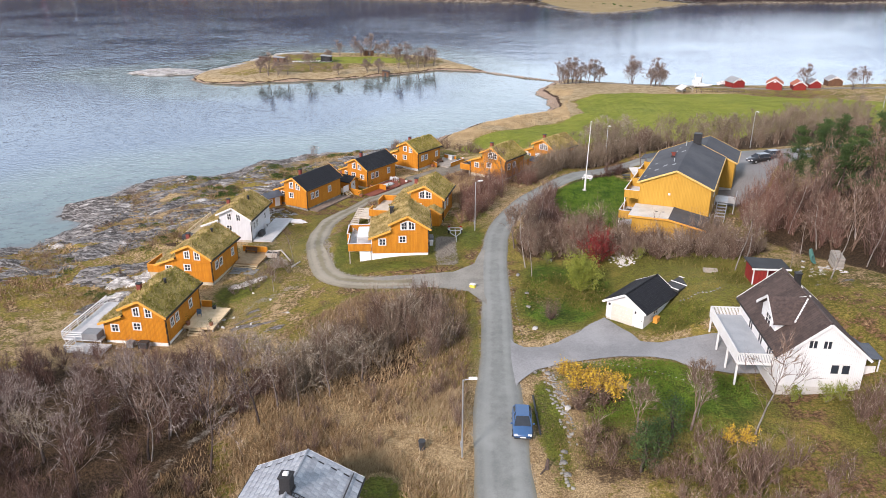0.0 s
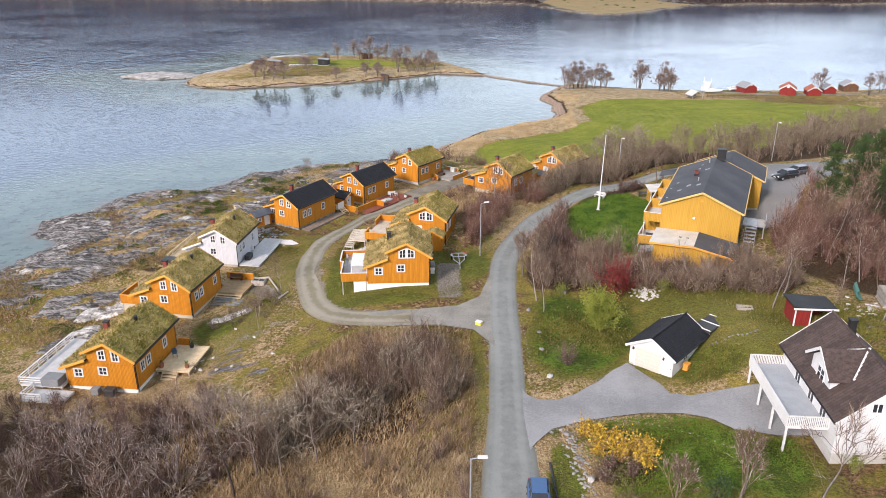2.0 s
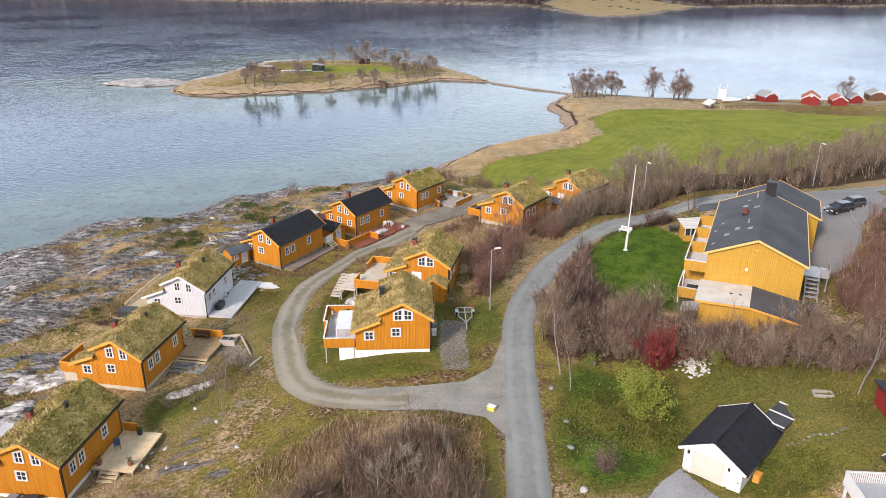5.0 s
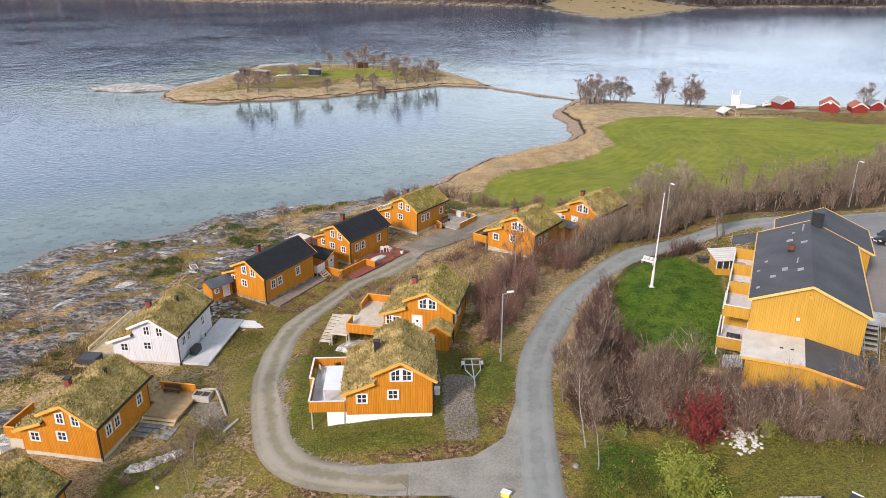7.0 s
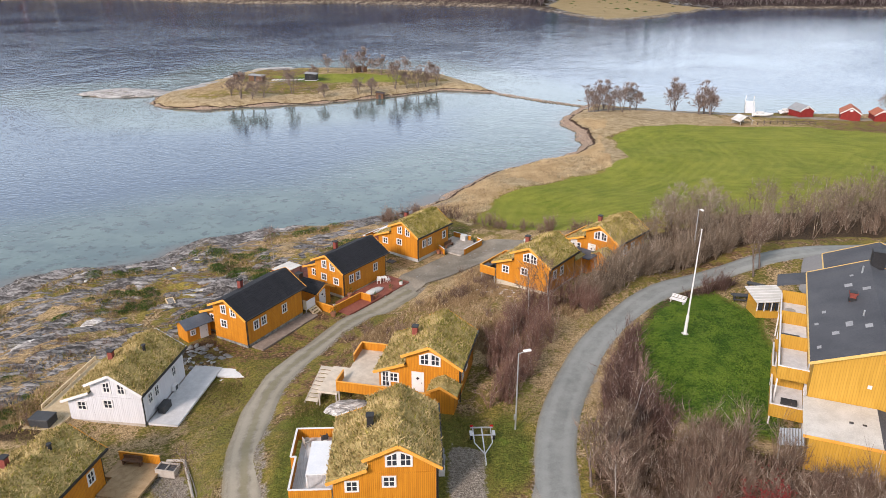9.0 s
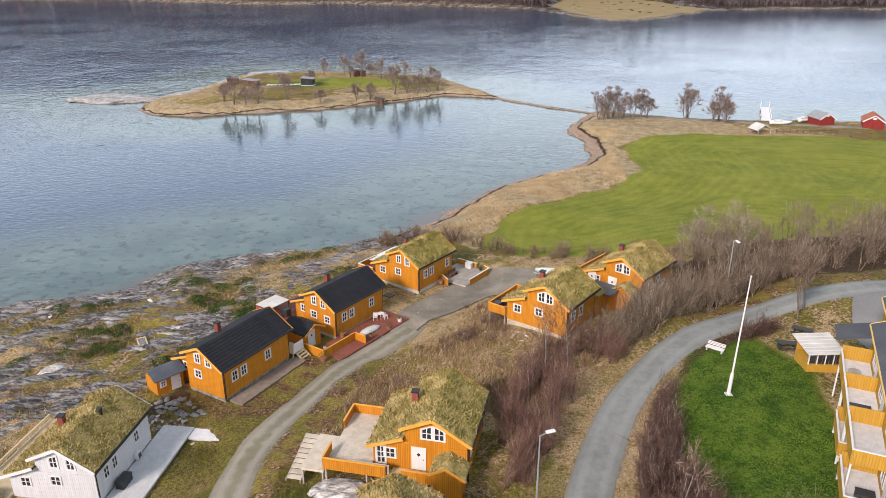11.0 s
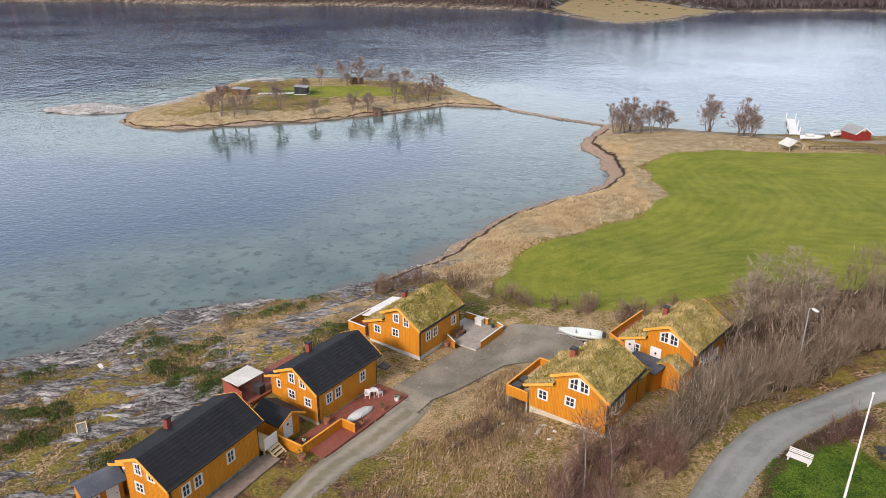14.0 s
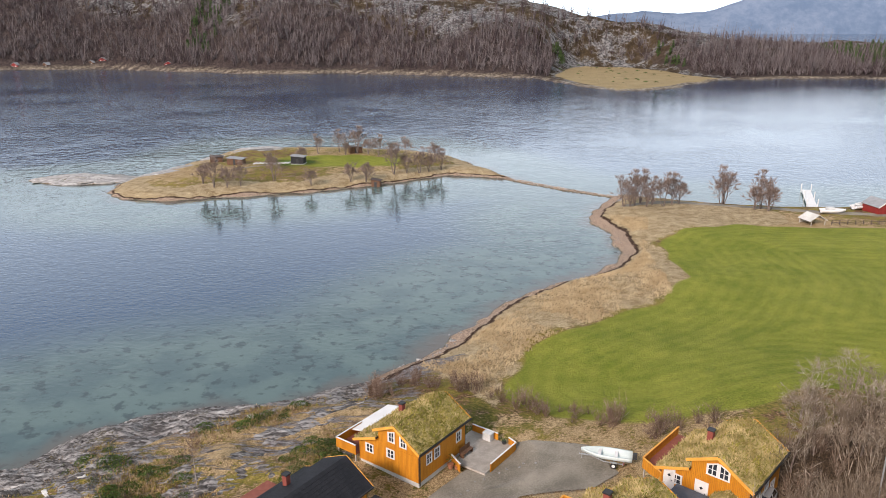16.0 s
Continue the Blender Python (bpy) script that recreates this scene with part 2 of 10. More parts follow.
LEAF_RED = island_mat("red_leaves", (0.11, 0.014, 0.014), (0.27, 0.040, 0.036), spread=0.7, pale=(0.16, 0.08, 0.06), share=0.15)
LEAF_YELLOW = island_mat("yellow_leaves", (0.38, 0.23, 0.02), (0.78, 0.55, 0.07), spread=0.7, pale=(0.20, 0.13, 0.07), share=0.35)
LEAF_GREEN = island_mat("yellow_green_leaves", (0.12, 0.15, 0.02), (0.30, 0.32, 0.06), 0.7)
JUNIPER = island_mat("juniper_needles", (0.020, 0.045, 0.010), (0.09, 0.14, 0.028), 0.8)
TWIG_BROWN = island_mat("brown_twigs", (0.075, 0.044, 0.032), (0.26, 0.175, 0.13), spread=0.6, pale=(0.42, 0.34, 0.28), share=0.10)
TWIG_GREY = island_mat("grey_twigs", (0.080, 0.058, 0.040), (0.265, 0.203, 0.148), spread=0.6, pale=(0.42, 0.35, 0.28))
TWIG_PALE = island_mat("pale_twigs", (0.15, 0.115, 0.082), (0.38, 0.31, 0.235), spread=0.7, pale=(0.52, 0.455, 0.38))
TWIG_DARK = island_mat("dark_twigs", (0.052, 0.029, 0.024), (0.185, 0.112, 0.092), spread=0.6, pale=(0.36, 0.29, 0.255), share=0.07)

# ---- building helpers ----
def link(name, verts, faces, mat, parent=None, label="", smooth=False):
    me = bpy.data.meshes.new(name)
    me.from_pydata([tuple(v) for v in verts], [], [tuple(f) for f in faces])
    me.update()
    me.materials.append(mat)
    if smooth:
        me.polygons.foreach_set("use_smooth", [True] * len(me.polygons))
    ob = new(name, me)
    ob.parent = parent
    return tagged(ob, label) if label else ob


def part(name, bm, mat, parent=None, label="", smooth=False, bevel=0.0):
    """Links a bmesh as one mesh object under a thing or a part."""
    if bevel:
        bmesh.ops.bevel(bm, geom=list(bm.edges), offset=bevel, segments=1, affect="EDGES", clamp_overlap=True)
    bmesh.ops.recalc_face_normals(bm, faces=bm.faces)
    me = bpy.data.meshes.new(name)
    bm.to_mesh(me)
    bm.free()
    me.materials.append(mat)
    if smooth:
        me.polygons.foreach_set("use_smooth", [True] * len(me.polygons))
    ob = new(name, me)
    ob.parent = parent
    return tagged(ob, label) if label else ob


def again(ob, parent, m):
    """One more piece on the same mesh."""
    o = new(ob.name.split(".")[0], ob.data)
    o.parent = parent
    o.matrix_local = m
    return o


def thing(name, x, y, z, yaw, label, category, group=""):
    """An empty at the base of a thing; yaw: degrees clockwise from north."""
    e = new(name)
    e.matrix_world = pose(x, y, z, 0, 0, -yaw)
    e.empty_display_size = 0.3
    return tagged(e, label, category, group)


def box(bm, x0, y0, z0, x1, y1, z1):
    v = [bm.verts.new((x, y, z)) for z in (z0, z1) for x, y in ((x0, y0), (x1, y0), (x1, y1), (x0, y1))]
    for f in ((3, 2, 1, 0), (4, 5, 6, 7), (0, 1, 5, 4), (1, 2, 6, 5), (2, 3, 7, 6), (3, 0, 4, 7)):
        bm.faces.new([v[i] for i in f])
    return v


def boxes(*b):
    bm = bmesh.new()
    for q in b:
        box(bm, *q)
    return bm


def prism(pts, axis, a, b):
    """A flat outline of (u, v) pulled along y (axis 'y': u=x, v=z), x ('x': u=y, v=z) or z ('z': u=x, v=y)."""
    bm = bmesh.new()
    at = {"y": lambda u, v, w: (u, w, v), "x": lambda u, v, w: (w, u, v), "z": lambda u, v, w: (u, v, w)}[axis]
    lo, hi = [bm.verts.new(at(u, v, a)) for u, v in pts], [bm.verts.new(at(u, v, b)) for u, v in pts]
    bm.faces.new(lo)
    bm.faces.new(hi[::-1])
    for i in range(len(pts)):
        j = (i + 1) % len(pts)
        bm.faces.new((lo[i], hi[i], hi[j], lo[j]))
    return bm


def beam(bm, p, q, w, h):
    """A straight bar from p to q, w wide and h high."""
    p, q = Vector(p), Vector(q)
    d = (q - p).normalized()
    side = d.cross(Vector((0, 0, 1)))
    side = Vector((1, 0, 0)) if side.length < 1e-4 else side.normalized()
    up = side.cross(d).normalized()
    v = [bm.verts.new(c + side * sx * w / 2 + up * sz * h / 2) for c in (p, q) for sx, sz in ((-1, -1), (1, -1), (1, 1), (-1, 1))]
    for f in ((0, 1, 2, 3), (7, 6, 5, 4), (0, 4, 5, 1), (1, 5, 6, 2), (2, 6, 7, 3), (3, 7, 4, 0)):
        bm.faces.new([v[i] for i in f])


def tube(bm, p, q, r0, r1, n=10):
    p, q = Vector(p), Vector(q)
    d = (q - p).normalized()
    a = d.orthogonal().normalized()
    b = d.cross(a)
    lo = [bm.verts.new(p + (a * math.cos(t) + b * math.sin(t)) * r0) for t in np.arange(n) * 2 * math.pi / n]
    hi = [bm.verts.new(q + (a * math.cos(t) + b * math.sin(t)) * r1) for t in np.arange(n) * 2 * math.pi / n]
    bm.faces.new(lo[::-1])
    bm.faces.new(hi)
    for i in range(n):
        j = (i + 1) % n
        bm.faces.new((lo[i], lo[j], hi[j], hi[i]))


# ---- lie of the land ----
UPLAND = [(4.5, 40, 7.4), (4.5, 56, 8.0), (5, 68, 8.2), (4.5, 84, 8.6), (4.5, 98, 9.0), (8, 112, 9.0), (13, 122, 9.0), (22, 132, 9.8),
          (45, 138, 11.5), (18, 74, 8.6), (30, 62, 9.2), (35, 77, 12.2), (45, 70, 14), (24, 100, 10.6), (24, 116, 10.8), (38, 98, 12.0),
          (60, 120, 14), (90, 110, 22), (-2, 93, 8.7), (0, 107, 8.4), (-12, 100, 8.2), (12, 133, 7.9), (20, 143, 7.0), (4.5, -60, 8), (90, 0, 22)]
LOWLAND = [(-20, 95, 6.6), (-24, 112, 5.4), (-10, 62, 6.4), (-25, 58, 4.8), (-32, 76, 4.3), (-31, 93, 4.7), (-30, 110, 4.1), (-24, 126, 4.3),
           (-14, 140, 4.0), (-4, 152, 4.2), (12, 152, 5.4), (-50, 90, 3.6), (-45, 120, 3.8), (-38, 145, 3.0), (-60, 130, 2.6), (10, 175, 3.6),
           (30, 200, 3.4), (45, 240, 2.6), (60, 180, 6.0), (90, 220, 4.0), (110, 255, 2.6), (140, 240, 3.2), (75, 265, 2.2), (-60, 40, 3.5),
           (40, 155, 8.0), (130, 170, 10), (-90, 0, 4)]
HILLS = np.array(UPLAND + LOWLAND)
COAST_WEST = [(-200, -120), (-150, 10), (-105, 70), (-82, 104), (-74.3, 114.7), (-70.5, 116), (-68.5, 121), (-66.5, 127), (-66.5, 131.5), (-72, 133.6), (-74.4, 139.5), (-69.1, 144.5), (-67, 151.5), (-63, 155.8),
              (-58, 157), (-49.2, 159.8), (-47.5, 163), (-44.5, 168), (-39.5, 170.6), (-35.6, 172.3), (-25, 174.5),
              (-17, 178), (-13.5, 181), (-8, 187), (-2, 194), (4, 206), (15.5, 220), (27.5, 228), (35, 241), (36, 257), (33, 268), (36, 278)]
COAST_NORTH = [(47, 298), (62, 291), (76, 286), (100, 283), (125, 281), (160, 280), (260, 285), (420, 270), (700, 250), (700, -120)]
ISLAND = [(-103, 312), (-101, 300), (-93, 291.5), (-79, 290), (-65, 295), (-43, 301), (-18, 315), (-2, 328), (10, 325), (18, 320.5), (19, 322), (12, 336),
          (0, 360), (-17, 374), (-45, 380), (-62, 380), (-84, 376), (-92, 345)]
SKERRY = [(-134, 318), (-122, 311), (-108, 313), (-101, 317), (-104, 325), (-120, 327.5)]
SPIT = [(44, 284), (47, 295), (33, 306), (18, 321)]


def outline_dist(poly, x, y, closed=True):
    """Distance to an outline, plus inside it."""
    P = np.array(poly, float)
    n = len(P)
    best, inside = np.full(x.shape, 1e9), np.zeros(x.shape, bool)
    for i in range(n if closed else n - 1):
        a, b = P[i], P[(i + 1) % n]
        e = b - a
        t = np.clip(((x - a[0]) * e[0] + (y - a[1]) * e[1]) / (e @ e), 0, 1)
        best = np.minimum(best, np.hypot(x - a[0] - t * e[0], y - a[1] - t * e[1]))
        if closed and a[1] != b[1]:
            inside ^= ((a[1] > y) != (b[1] > y)) & (x < (b[0] - a[0]) * (y - a[1]) / (b[1] - a[1]) + a[0])
    return np.where(inside, best, -best) if closed else best


def wave(x, y, s, seed=0.0):
    """Cheap smooth unevenness, about -1 to 1."""
    return (np.sin(x / s + 1.3 * np.sin(y / s * 0.7 + seed)) + np.sin(y / s * 1.1 + 1.7 * np.sin(x / s * 0.6 + seed * 2)) + np.sin((x + y) / s * 0.63 + seed)) / 3


def patchy(x, y, s, octaves=4, seed=0):
    """Broken, natural unevenness at several scales, about -1 to 1."""
    x, y = np.asarray(x, float) / s, np.asarray(y, float) / s
    out, amp, total = np.zeros(x.shape), 1.0, 0.0
    for k in range(octaves):
        i, j = np.floor(x), np.floor(y)
        u, v = x - i, y - j
        u, v = u * u * (3 - 2 * u), v * v * (3 - 2 * v)
        lot = lambda a, b: np.modf(np.abs(np.sin(a * 127.1 + b * 311.7 + (seed + k) * 74.7) * 43758.5453))[0]
        low, high = lot(i, j) * (1 - u) + lot(i + 1, j) * u, lot(i, j + 1) * (1 - u) + lot(i + 1, j + 1) * u
        out, total = out + amp * (low * (1 - v) + high * v - 0.5), total + amp
        x, y, amp = x * 2.03 + 11.3, y * 2.03 + 5.7, amp * 0.6
    return out * 2.6 / total


ROAD = [(4.8, -60), (4.9, 30), (4.9, 47), (5.1, 56), (5.6, 66), (6.2, 76), (6.6, 86), (7.2, 95), (8.4, 103), (11.2, 111), (15.6, 119.6), (22.5, 128), (31.5, 134.3),
        (44, 137.5), (62, 142), (90, 152), (125, 190), (145, 235), (160, 262)]
TRACK = [(6, 85.5), (0, 85.6), (-5, 85.4), (-11.2, 87), (-15, 90.4), (-17.2, 96), (-19, 104.5), (-19.4, 114), (-17, 122.5), (-12.6, 131.8), (-6.6, 140.5), (-0.6, 148.4),
         (5, 153), (11, 153)]
FARM_LANE = [(44, 276), (62, 280), (78, 276), (95, 268), (120, 263), (145, 262), (160, 262)]


def smooth_line(pts, step=1.0):
    """A rounded line through the points, in even steps."""
    P = np.array(pts, float)
    P = np.vstack([2 * P[0] - P[1], P, 2 * P[-1] - P[-2]])
    out = []
    for i in range(1, len(P) - 2):
        k = max(2, int(np.hypot(*(P[i + 1] - P[i])) / step))
        t = (np.arange(k) / k)[:, None]
        a, b, c, d = P[i - 1], P[i], P[i + 1], P[i + 2]
        out.append(0.5 * (2 * b + (c - a) * t + (2 * a - 5 * b + 4 * c - d) * t ** 2 + (3 * b - a - 3 * c + d) * t ** 3))
    return np.vstack(out + [P[-2][None]])


ROAD_LINE, TRACK_LINE, LANE_LINE = smooth_line(ROAD), smooth_line(TRACK), smooth_line(FARM_LANE, 2)
YARDS = {  # paved or gravelled yards: outline
    "driveway": [(6.2, 60.0), (7.4, 62.4), (9.5, 64.4), (12, 65.3), (14.4, 65.6), (18.2, 66), (21.3, 65.6), (23.3, 64.6), (24.8, 62.9), (28, 62), (33, 62), (33, 68.4), (28.6, 68.9), (25.6, 68.6), (22.7, 68.3), (20.8, 69.1), (20.3, 71.2), (18.2, 75),
                 (16.4, 73.4), (14.7, 71.4), (12.3, 69.5), (10.2, 68.7), (8.6, 68.8), (7.6, 69.8), (7.0, 71.8), (6.6, 76), (5.6, 72), (5.4, 64)],
    "parking": [(44, 135.5), (40, 128), (41.5, 118), (40, 110), (44, 106), (50, 110), (56, 120), (66, 128), (70, 142), (58, 142.5)],
    "junction": [(5.2, 78), (3.4, 82), (-1, 83.3), (-6, 83.6), (-9, 84.6), (-9, 87.2), (-3, 87.3), (1.5, 88), (4.2, 90.5), (5.6, 96), (6.6, 88)],
    "turning": [(-8, 139), (-2, 143.5), (4, 148.5), (11, 149.5), (14, 152), (12, 157), (5, 158.5), (0, 155), (-4, 150.5), (-9.5, 143.5)]}


# level ground cut into the slope beside the cabins: x, y, radius, height
PADS = [(-30.6, 81, 5.0, 4.5), (-29.2, 98.5, 5.0, 4.95), (-28.2, 115.2, 5.6, 4.15), (-20.6, 130, 5.6, 4.3), (-11.6, 140.5, 6.4, 4.15), (-1.0, 156, 5.6, 4.45)]


def height(x, y):
    """The land's height at (x, y); the sea lies at 0."""
    x, y = np.atleast_1d(np.asarray(x, float)), np.atleast_1d(np.asarray(y, float))
    top, weight = np.zeros(x.shape), np.zeros(x.shape)
    for hx, hy, hz in HILLS:
        w = ((x - hx) ** 2 + (y - hy) ** 2 + 8.0) ** -1.6
        top, weight = top + w * hz, weight + w
    h = top / weight
    wx, wy = x + 1.0 * wave(x, y, 3.1, 1) + 0.7 * wave(x, y, 1.1, 2), y + 1.0 * wave(x, y, 2.7, 3) + 0.7 * wave(x, y, 1.2, 4)
    d = outline_dist(COAST_WEST + COAST_NORTH, wx, wy)
    rise = np.clip(d / 16, 0, 1)
    z = np.where(d > 0, 0.12 + (h - 0.12) * rise * (2 - rise), np.maximum(d * 0.16, -7.0))
    rough = np.clip((d - 1) / 4, 0, 1) * np.clip((40 - d) / 12, 0, 1) * np.clip((-18 - x + 0.25 * (y - 120)) / 10, 0, 1)
    z = z + rough * (0.6 * wave(x + 0.4 * y, y * 2.2 - x * 0.8, 2.6, 5) + 0.25 * wave(x, y * 2, 1.1, 6))
    for px, py, pr, pz in PADS:
        z = np.minimum(z, pz + 0.45 * np.maximum(0, np.hypot(x - px, y - py) - pr))
    i = outline_dist(ISLAND, wx, wy)
    ri = np.clip(i / 26, 0, 1)
    z = np.maximum(z, np.where(i > 0, 0.1 + np.minimum(i, 3) * 0.3 + 2.0 * ri * (2 - ri), np.maximum(i * 0.16, -7)))
    s = outline_dist(SKERRY, wx, wy)
    z = np.maximum(z, np.where(s > 0, 0.1 + 0.22 * np.minimum(s, 6), np.maximum(s * 0.2, -7)))
    p = outline_dist(SPIT, x, y, False) + 0.4 * wave(x, y, 2.0)
    z = np.maximum(z, np.where(p < 9, 0.45 - 0.3 * p, -7))
    return z + 0.06 * wave(x, y, 1.7, 9) * (z > 0.3)


def at(x, y):
    return float(height(x, y)[0])

# ---- ground: one sheet from the near slope to beyond the island ----
def steps(*runs):
    """Grid lines: (start, stop, step) runs end to end."""
    return np.array(sorted({round(float(v), 3) for a, b, s in runs for v in np.arange(a, b + 1e-6, s)}))


GX = steps((-420, -150, 15), (-150, -78, 3), (-78, 60, 0.75), (60, 150, 2.5), (150, 690, 20))
GY = steps((-110, 20, 10), (20, 36, 2), (36, 182, 0.75), (182, 300, 1.25), (300, 390, 2), (390, 560, 17))
XX, YY = np.meshgrid(GX, GY)
NX, NY = len(GX), len(GY)
ZZ = height(XX.ravel(), YY.ravel()).reshape(XX.shape)
road_d = np.minimum(outline_dist(ROAD_LINE[::2], XX, YY, False) - np.interp(YY, [57, 67], [2.4, 1.75]), outline_dist(TRACK_LINE[::2], XX, YY, False) - 1.7)
road_d = np.minimum(road_d, outline_dist(LANE_LINE, XX, YY, False) - 1.6)
for yard in YARDS.values():
    road_d = np.minimum(road_d, -outline_dist(yard, XX, YY))
ZZ = ZZ - 0.10 * np.clip((0.7 - road_d) / 0.7, 0, 1) * (ZZ > 0)


def grid_faces(nx, ny):
    i = np.arange(nx - 1)[None, :] + nx * np.arange(ny - 1)[:, None]
    return np.stack([i, i + 1, i + nx + 1, i + nx], -1).reshape(-1, 4)


def inside(poly, soft=2.0, wob=1.0):
    x, y = XX + wob * wave(XX, YY, 2.3, 3), YY + wob * wave(XX, YY, 2.1, 7)
    return np.clip(outline_dist(poly, x, y) / soft + 0.5, 0, 1)


def spot(*rounds):
    out = np.zeros(XX.shape)
    for cx, cy, rx, ry in rounds:
        q = ((XX - cx) / rx) ** 2 + ((YY - cy) / ry) ** 2
        out = np.maximum(out, np.clip(1.6 - q + 0.35 * wave(XX, YY, 1.9, cx), 0, 1))
    return out


coast_d = outline_dist(COAST_WEST + COAST_NORTH, XX, YY)
FIELD = [(5, 171), (8, 184), (19, 193), (33, 204), (41, 216), (42, 228), (43, 241), (52, 252), (66, 257), (100, 252), (150, 232), (118, 195), (92, 160), (60, 160), (40, 165), (22, 160), (9, 164)]
LAWN = [(19, 100.5), (16.8, 108), (17.6, 116), (23.2, 127), (31, 129.5), (34, 122), (28, 104), (25.5, 99)]
GARDEN = [(8.4, 76), (9.3, 88), (12, 91), (18, 89), (22, 84), (20, 77), (17, 74), (11, 71)]
YARD_LAWN = [(10.6, 63), (13, 65.5), (22, 65), (30, 62.5), (31, 56), (26, 51), (22, 53), (14, 55)]
PADDOCK = [(8.6, 71), (9.2, 92), (20, 92), (38, 86), (45, 78), (42, 70), (30, 70.5), (24, 70)]
lush = np.maximum.reduce([inside(LAWN, 1.5), 0.85 * inside(GARDEN, 3), 0.8 * inside(YARD_LAWN, 4), 0.7 * spot((25, 73, 5, 2.6), (-27.5, 89, 3.2, 4), (-13, 106, 5, 2.6), (4, 100, 2, 6), (-14.5, 97, 1.4, 6), (-9, 90.6, 8, 1.6), (-5.2, 46.6, 2.6, 3.2), (9.6, 55, 1.6, 8), (9.4, 66, 1.0, 3)), 0.5 * spot((22, 52, 10, 6), (38, 52, 6, 6), (3.2, 72, 1.2, 12), (-4, 99, 7, 9), (-9, 82.5, 6, 1.6), (-14, 76, 3, 6), (-24, 88, 3, 6), (-25, 86, 4, 5), (-20, 106, 3, 8), (-23, 97, 2, 5)), 0.54 * inside(PADDOCK, 4),
                          0.58 * inside([(-15, 89.5), (3, 89), (4.5, 100), (2, 106), (-8, 108), (-16, 106), (-16.5, 97)], 3), 0.42 * inside([(-28, 88), (-21, 88), (-19.5, 96), (-21.5, 112), (-23, 120), (-27, 118), (-27, 104)], 3), 0.45 * spot((6, 107, 2, 5), (-21, 116, 3, 4), (-2, 76, 3, 3)), 0.85 * spot((-54, 334, 10, 6))])
field = np.maximum(inside(FIELD, 2.5), 0.8 * spot((-40, 338, 26, 11)))
rock = np.clip((-24 - XX + 0.42 * (YY - 105)) / 10, 0, 1) * (coast_d > -4) * (XX > -190) * (YY < 185)
rock = np.maximum(np.maximum(rock * (0.80 * np.clip((34 - coast_d) / 14, 0, 1) + 0.20 * np.clip((10 - coast_d) / 5, 0, 1)), spot((-119, 319, 16, 6), (-70, 366, 9, 6))), 0.8 * spot((-36, 88, 2.5, 4), (-42, 92, 4, 4), (-24, 80, 2.5, 4), (-20, 79, 2, 3), (-36, 132, 5, 3), (43, 74, 3, 2)))
dry = np.clip(0.45 + 0.5 * wave(XX, YY, 9, 4), 0, 1)
dry = np.maximum(dry, inside([(-10, 184), (3, 168), (9, 188), (24, 198), (42, 212), (42, 243), (54, 254), (80, 259), (80, 275), (40, 285), (34, 270), (36, 250), (26, 228), (6, 207)], 5))
STRAND = [(-10, 184), (3, 168), (9, 188), (24, 198), (42, 212), (42, 243), (54, 254), (80, 259), (80, 275), (40, 285), (34, 270), (36, 250), (26, 228), (6, 207)]
isle_d = outline_dist(ISLAND, XX, YY)
shore = np.where(YY > 172, np.maximum(coast_d, np.where(isle_d > -4, 1.7 * isle_d + 1.6, -9)), 40.0)
pale = np.maximum(inside(STRAND, 4), np.clip((13 - isle_d + 3 * wave(XX, YY, 6, 2)) / 5, 0, 1) * (isle_d > 0))
trail = np.minimum(outline_dist(smooth_line([(-16, 68), (-19.6, 63.8), (-22.4, 59), (-24.4, 54.4), (-25.4, 50), (-28, 42)]), XX, YY, False) - 0.5, outline_dist(smooth_line([(-15.5, 90.5), (-22.1, 86), (-25.8, 83), (-28, 82)]), XX, YY, False) - 0.8)
dry = np.maximum(dry, inside([(-14, 40), (3, 40), (3.5, 80), (-8, 84), (-24, 64)], 5))
dirt = np.maximum(0.45 * np.clip((1.0 - trail) / 1.2, 0, 1), np.clip((0.8 - road_d) / 1.0, 0, 1) * 0.6)
dirt = np.maximum.reduce([dirt, 0.9 * inside([(-1.0, 101), (1.9, 100), (2.2, 90), (-1.2, 90)], 1.2, 0.4), spot((-3, 148, 3, 2)), inside([(-26.6, 100.6), (-25.6, 102.2), (-23.9, 100.8), (-22.5, 97.9), (-20.2, 94.3), (-21.0, 94.1), (-24.3, 97.6)], 0.8, 0.3)])
SLOPE_WOOD = [(-60, 40), (-16, 42), (-22, 58), (-15, 65), (-20, 69), (-29, 69.5), (-38, 70), (-47, 70), (-58, 64)]
MID_WOOD = [(-17, 60), (-12, 64), (-4, 65), (1.5, 68), (2.2, 78), (-3, 80), (-8, 76), (-12, 72), (-16, 67)]
BELT = [(10.5, 92.5), (18, 90.5), (26, 88), (36, 83.5), (42, 88), (38, 93), (30, 92.5), (24.5, 97), (19, 99.5), (13.5, 101), (10.5, 98)]
HEDGE = [(12.4, 104), (15.2, 112.5), (18.2, 119.5), (24.8, 127.8), (33, 132.4), (35, 130.4), (30, 129), (24, 126), (19.4, 119.5), (17.2, 113), (17.0, 107), (18, 100), (11.5, 98)]
EAST_WOOD = [(44, 45), (90, 45), (95, 118), (70, 120), (52, 107), (46, 98), (42, 91), (48, 84), (52, 70), (47, 60)]
BACK_WOOD = [(25, 138), (36, 140.5), (48, 144), (66, 148), (96, 165), (112, 190), (100, 190), (85, 180), (70, 172), (56, 166), (42, 160), (30, 153), (24, 146)]
